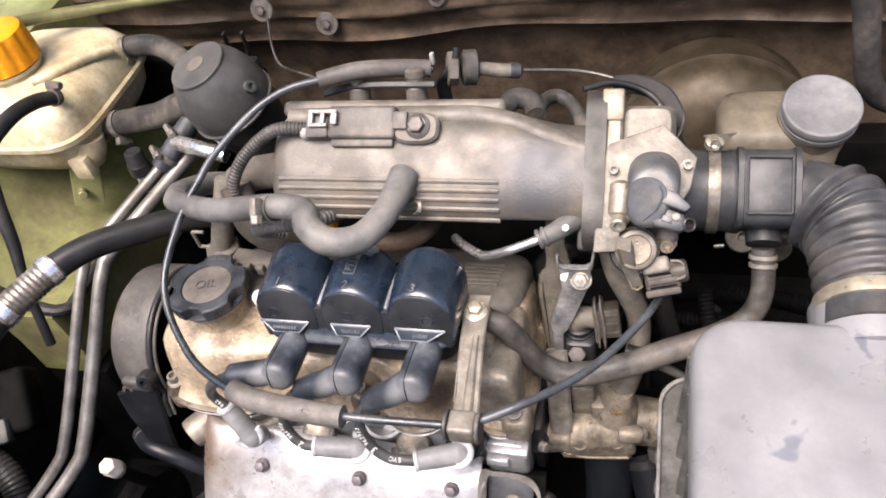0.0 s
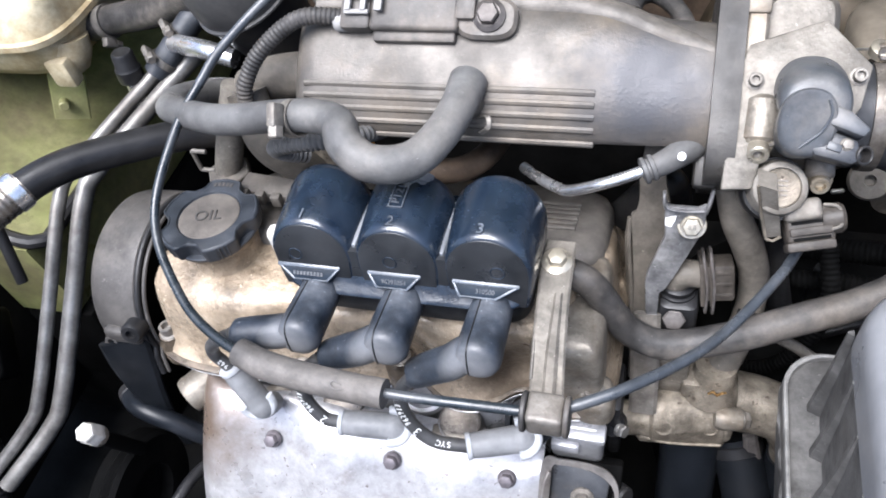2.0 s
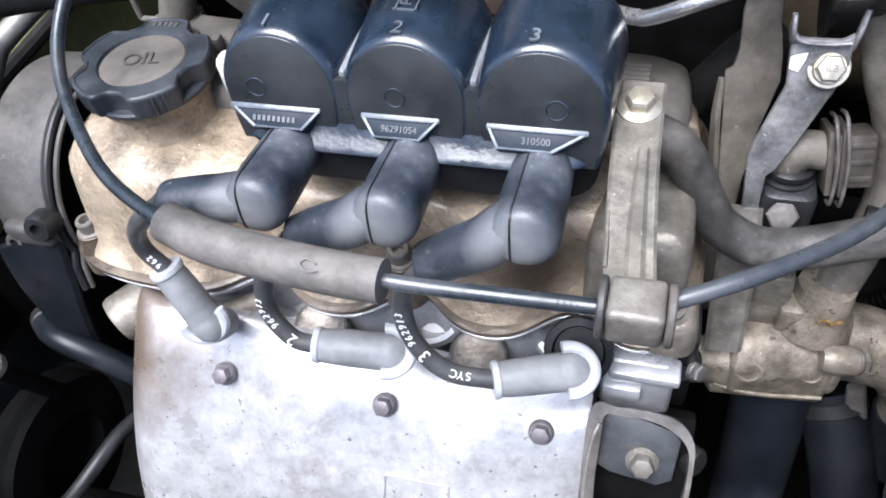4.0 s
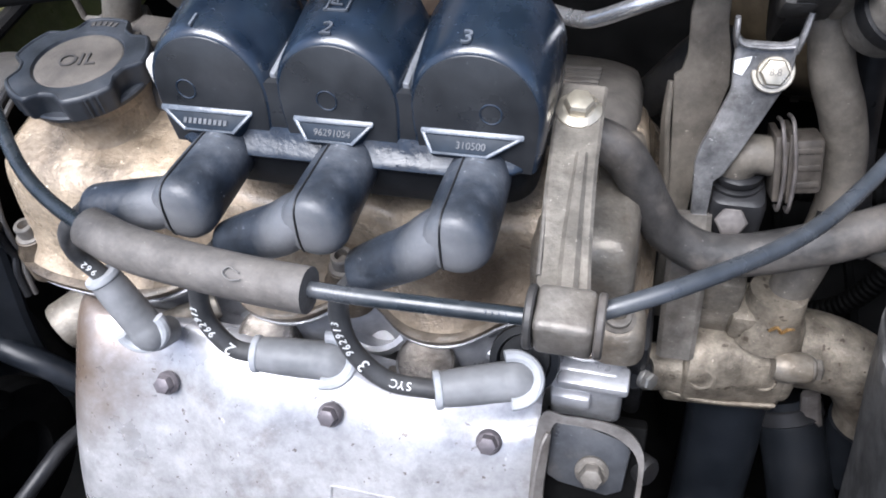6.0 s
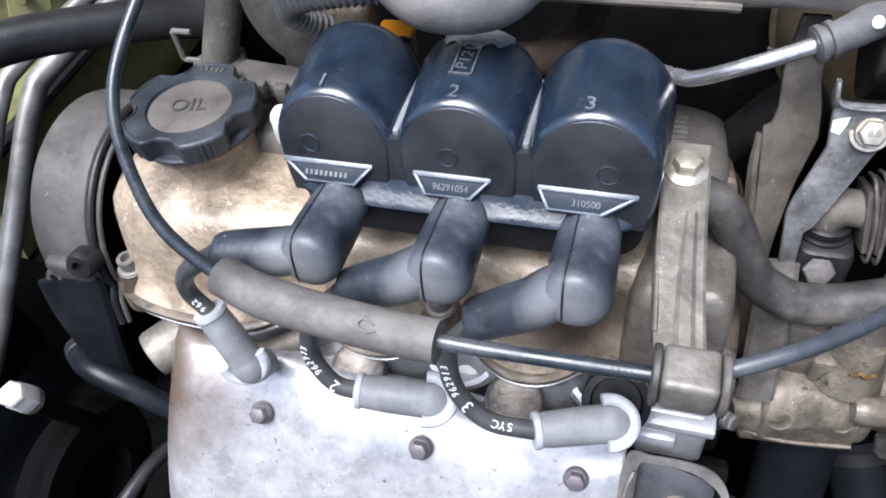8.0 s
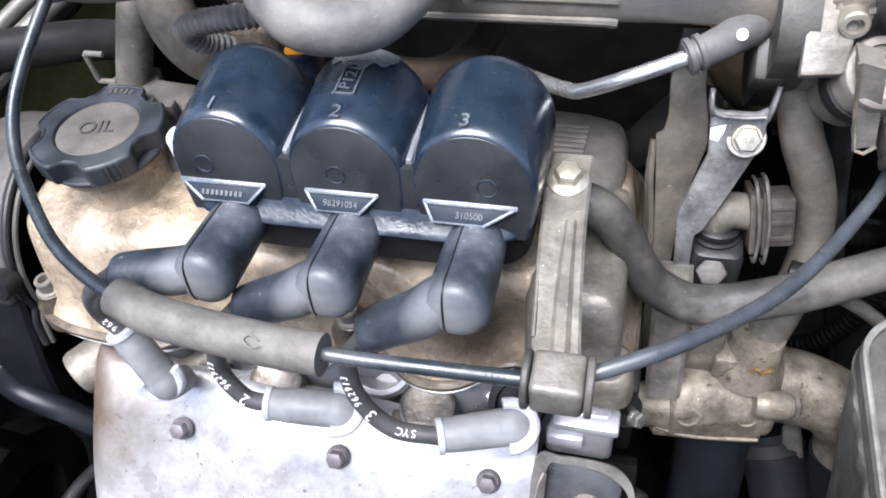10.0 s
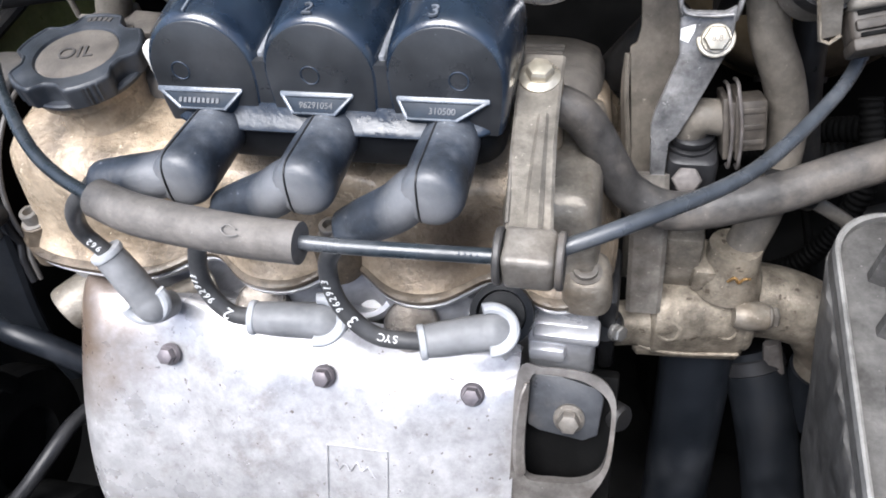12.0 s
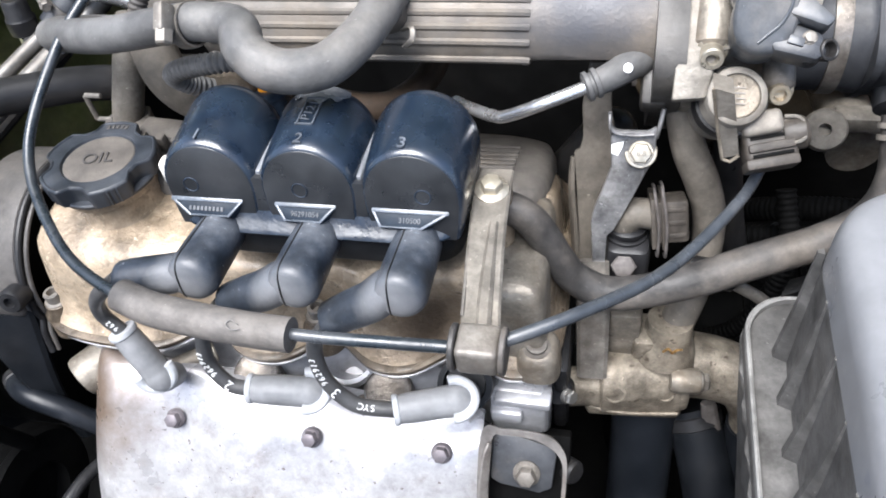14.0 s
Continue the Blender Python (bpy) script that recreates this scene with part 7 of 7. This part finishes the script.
crossing_pipe([(0.14, 0.50, 0.70), (0.17, 0.50, 0.74), (0.18, 0.52, 0.70)], 0.012, "black", "rear_conduit", "black corrugated conduit behind the stay", "conduit")


# ---- clutter in the depth and along the firewall ----
part("cowl_seal", tube([(-0.57, 0.58, 0.91), (-0.477, 0.675, 0.878), (-0.433, 0.731, 0.857), (-0.317, 0.795, 0.838), (-0.20, 0.83, 0.846), (0.0, 0.84, 0.85), (0.3, 0.84, 0.85), (0.6, 0.83, 0.85)], 0.007, 12, 6), "green", None, "yellow-green painted cowl edge", 60, "trim", kind="structure")
for p in ((-0.235, 0.815, 0.800), (-0.165, 0.835, 0.765), (0.36, 0.825, 0.795)):
    g = base("firewall_fastener", p, "rusty bolt with washer on the firewall", "bolt", "firewall bolts")
    bolt(g, p, (0, -0.95, 0.3), 0.006, 0.006, "dark_steel", 1.8, "bolt_head", "", 0.02)
    part("washer", lathe([(0.014, -0.002), (0.015, 0), (0.014, 0.0015), (0.006, 0.0015)], p, (0, -0.95, 0.3), 24), "bracket", g)
for pts in ([(-0.225, 0.805, 0.795), (-0.215, 0.775, 0.775), (-0.200, 0.755, 0.760), (-0.14, 0.70, 0.785), (-0.09, 0.66, 0.80)],):
    part("loose_wire", tube(pts, 0.0016, 8, 8), "old_rubber", None, "thin dusty wire along the firewall", 60, "wire", "loose wires")
part("heater_pipe", tube([(0.405, 0.700, 0.875), (0.414, 0.700, 0.838), (0.4225, 0.700, 0.795), (0.430, 0.701, 0.766), (0.445, 0.706, 0.742), (0.475, 0.715, 0.722)], 0.0118, 18, 8), "old_rubber", None, "grey rubber pipe by the firewall", 60, "hose")
hk = base("hose_hook", (-0.215, 0.69, 0.79), "black plastic hook holding hoses", "hook")
for dx in (0.0, 0.022):
    part("prong", ribbon([(-0.225 + dx, 0.70, 0.79), (-0.222 + dx, 0.70, 0.82), (-0.218 + dx, 0.695, 0.845)], 0.006, 0.003, YA), "black", hk)
part("hook_base", box((-0.211, 0.705, 0.782), (0.040, 0.012, 0.020), 0.005), "gloom", hk)


# added filler for the depth; case and ribs are near-black to hold its shade
def gearbox():
    t = base("gearbox", (0.32, 0.50, 0.40), "gearbox casting added deep behind the thermostat housing, shade painted near-black", "gearbox")
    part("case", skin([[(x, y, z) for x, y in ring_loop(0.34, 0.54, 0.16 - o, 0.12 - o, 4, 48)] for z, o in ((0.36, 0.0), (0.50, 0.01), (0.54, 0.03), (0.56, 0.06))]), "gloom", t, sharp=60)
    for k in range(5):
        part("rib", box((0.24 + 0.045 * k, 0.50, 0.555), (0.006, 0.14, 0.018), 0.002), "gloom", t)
    part("shift_lever", box((0.33, 0.50, 0.595), (0.07, 0.014, 0.010), 0.003, ((0.9, 0.4, 0), (-0.4, 0.9, 0), ZA)), "black", t)
    part("lever_pivot", lathe([(0.014, 0.54), (0.014, 0.60), (0.010, 0.605)], (0.345, 0.505, 0), ZA, 20), "dark_steel", t)
    part("breather", rod((0.30, 0.53, 0.54), (0.30, 0.53, 0.62), 0.007), "black", t)
    return t


gearbox()
# filler conduits whose near-black colour carries the shade behind the engine
for pts, r in (([(0.17, 0.52, 0.62), (0.24, 0.50, 0.64), (0.30, 0.49, 0.655), (0.36, 0.48, 0.66)], 0.007), ([(0.26, 0.58, 0.58), (0.30, 0.55, 0.62), (0.36, 0.53, 0.64), (0.44, 0.52, 0.62)], 0.009), ([(0.23, 0.46, 0.56), (0.27, 0.45, 0.60), (0.29, 0.46, 0.66), (0.285, 0.49, 0.70)], 0.006)):
    part("dark_conduit", tube(pts, r, 14, 8, None, (0.0008, 0.004)), "gloom", None, "corrugated conduit added behind the engine, shade put in as near-black", 60, "conduit", "shaded conduits")


def wing_loom():
    t = base("wing_wiring", (-0.36, 0.31, 0.62), "dirty black connector block and conduit against the inner wing", "wiring")
    ax = ((0.90, 0.42, 0), (-0.34, 0.74, 0.58), (0.24, -0.52, 0.82))
    part("block", box((-0.425, 0.355, 0.612), (0.050, 0.070, 0.040), 0.008, ax, None, 3), "gloom", t, "dusty dark connector block")
    part("dusty_plug", box((-0.420, 0.318, 0.612), (0.026, 0.026, 0.016), 0.004, ax), "ball", t, "pale dusty plug")
    part("conduit", tube([(-0.47, 0.31, 0.60), (-0.43, 0.298, 0.590), (-0.40, 0.280, 0.570), (-0.39, 0.25, 0.54), (-0.40, 0.22, 0.50)], 0.014, 16, 8, None, (0.001, 0.005)), "black", t)
    return t


wing_loom()


def crank_pulley():
    t = base("alternator_pulley", (-0.245, 0.25, 0.50), "black grooved pulley and belt low beside the engine", "pulley")
    # wheel and housing are near-black to put this corner's shade into the colour
    part("wheel", lathe([(0.02, 0), (0.055, 0.0), (0.058, 0.003), (0.054, 0.008), (0.058, 0.012), (0.054, 0.016), (0.058, 0.020), (0.055, 0.024), (0.03, 0.024), (0.03, 0.012), (0.01, 0.012)], (-0.262, 0.275, 0.535), XA, 40), "gloom", t)
    part("housing", lathe([(0.045, 0), (0.05, 0.01), (0.05, 0.05), (0.03, 0.06)], (-0.235, 0.215, 0.50), XA, 32), "gloom", t, "metal housing, its shade painted near-black")
    return t


crank_pulley()


# added near-black panel for the shade behind the tank, and a thin hose low down
part("hollow_shade_panel", box((-0.415, 0.775, 0.715), (0.13, 0.02, 0.10), 0.008), "gloom", None, "near-black panel standing in for the shaded hollow behind the coolant tank", 35, "panel", kind="structure")
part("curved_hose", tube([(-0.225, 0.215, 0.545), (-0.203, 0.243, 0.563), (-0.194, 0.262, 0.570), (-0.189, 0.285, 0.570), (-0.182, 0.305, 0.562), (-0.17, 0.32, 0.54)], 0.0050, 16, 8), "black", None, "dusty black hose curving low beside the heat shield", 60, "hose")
# added sheet that darkens the foot of the firewall, shade as colour
part("firewall_shade", box((0.05, 0.865, 0.43), (1.28, 0.05, 0.28), 0.02), "gloom", None, "near-black sheet added low on the firewall for its shade", 35, "insulation", kind="structure")
part("rear_hose_end", tube([(0.102, 0.569, 0.824), (0.106, 0.588, 0.825), (0.115, 0.600, 0.826), (0.129, 0.596, 0.824), (0.135, 0.580, 0.822)], 0.0095, 16, 8), "sleeve", None, "grey rubber hose end behind the intake plenum", 60, "hose")
part("rear_loop_hose", tube([(0.135, 0.582, 0.823), (0.139, 0.603, 0.820), (0.149, 0.613, 0.818), (0.162, 0.607, 0.815), (0.172, 0.588, 0.815), (0.178, 0.570, 0.811)], 0.0065, 16, 8), "old_rubber", None, "dark grey rubber hose looped behind the intake plenum", 60, "hose")

# grommets of the firewall
for x, y, z, r in ((0.47, 0.838, 0.806, 0.018), (0.12, 0.842, 0.800, 0.010), (-0.02, 0.846, 0.788, 0.012)):
    part("grommet", lathe([(r, -0.006), (r * 1.05, 0.003), (r * 0.8, 0.006), (r * 0.45, 0.006), (r * 0.4, 0.0), (0.00001, 0.0)], (x, y, z), (0, -0.95, 0.3), 24), "dark_steel", wall_back)
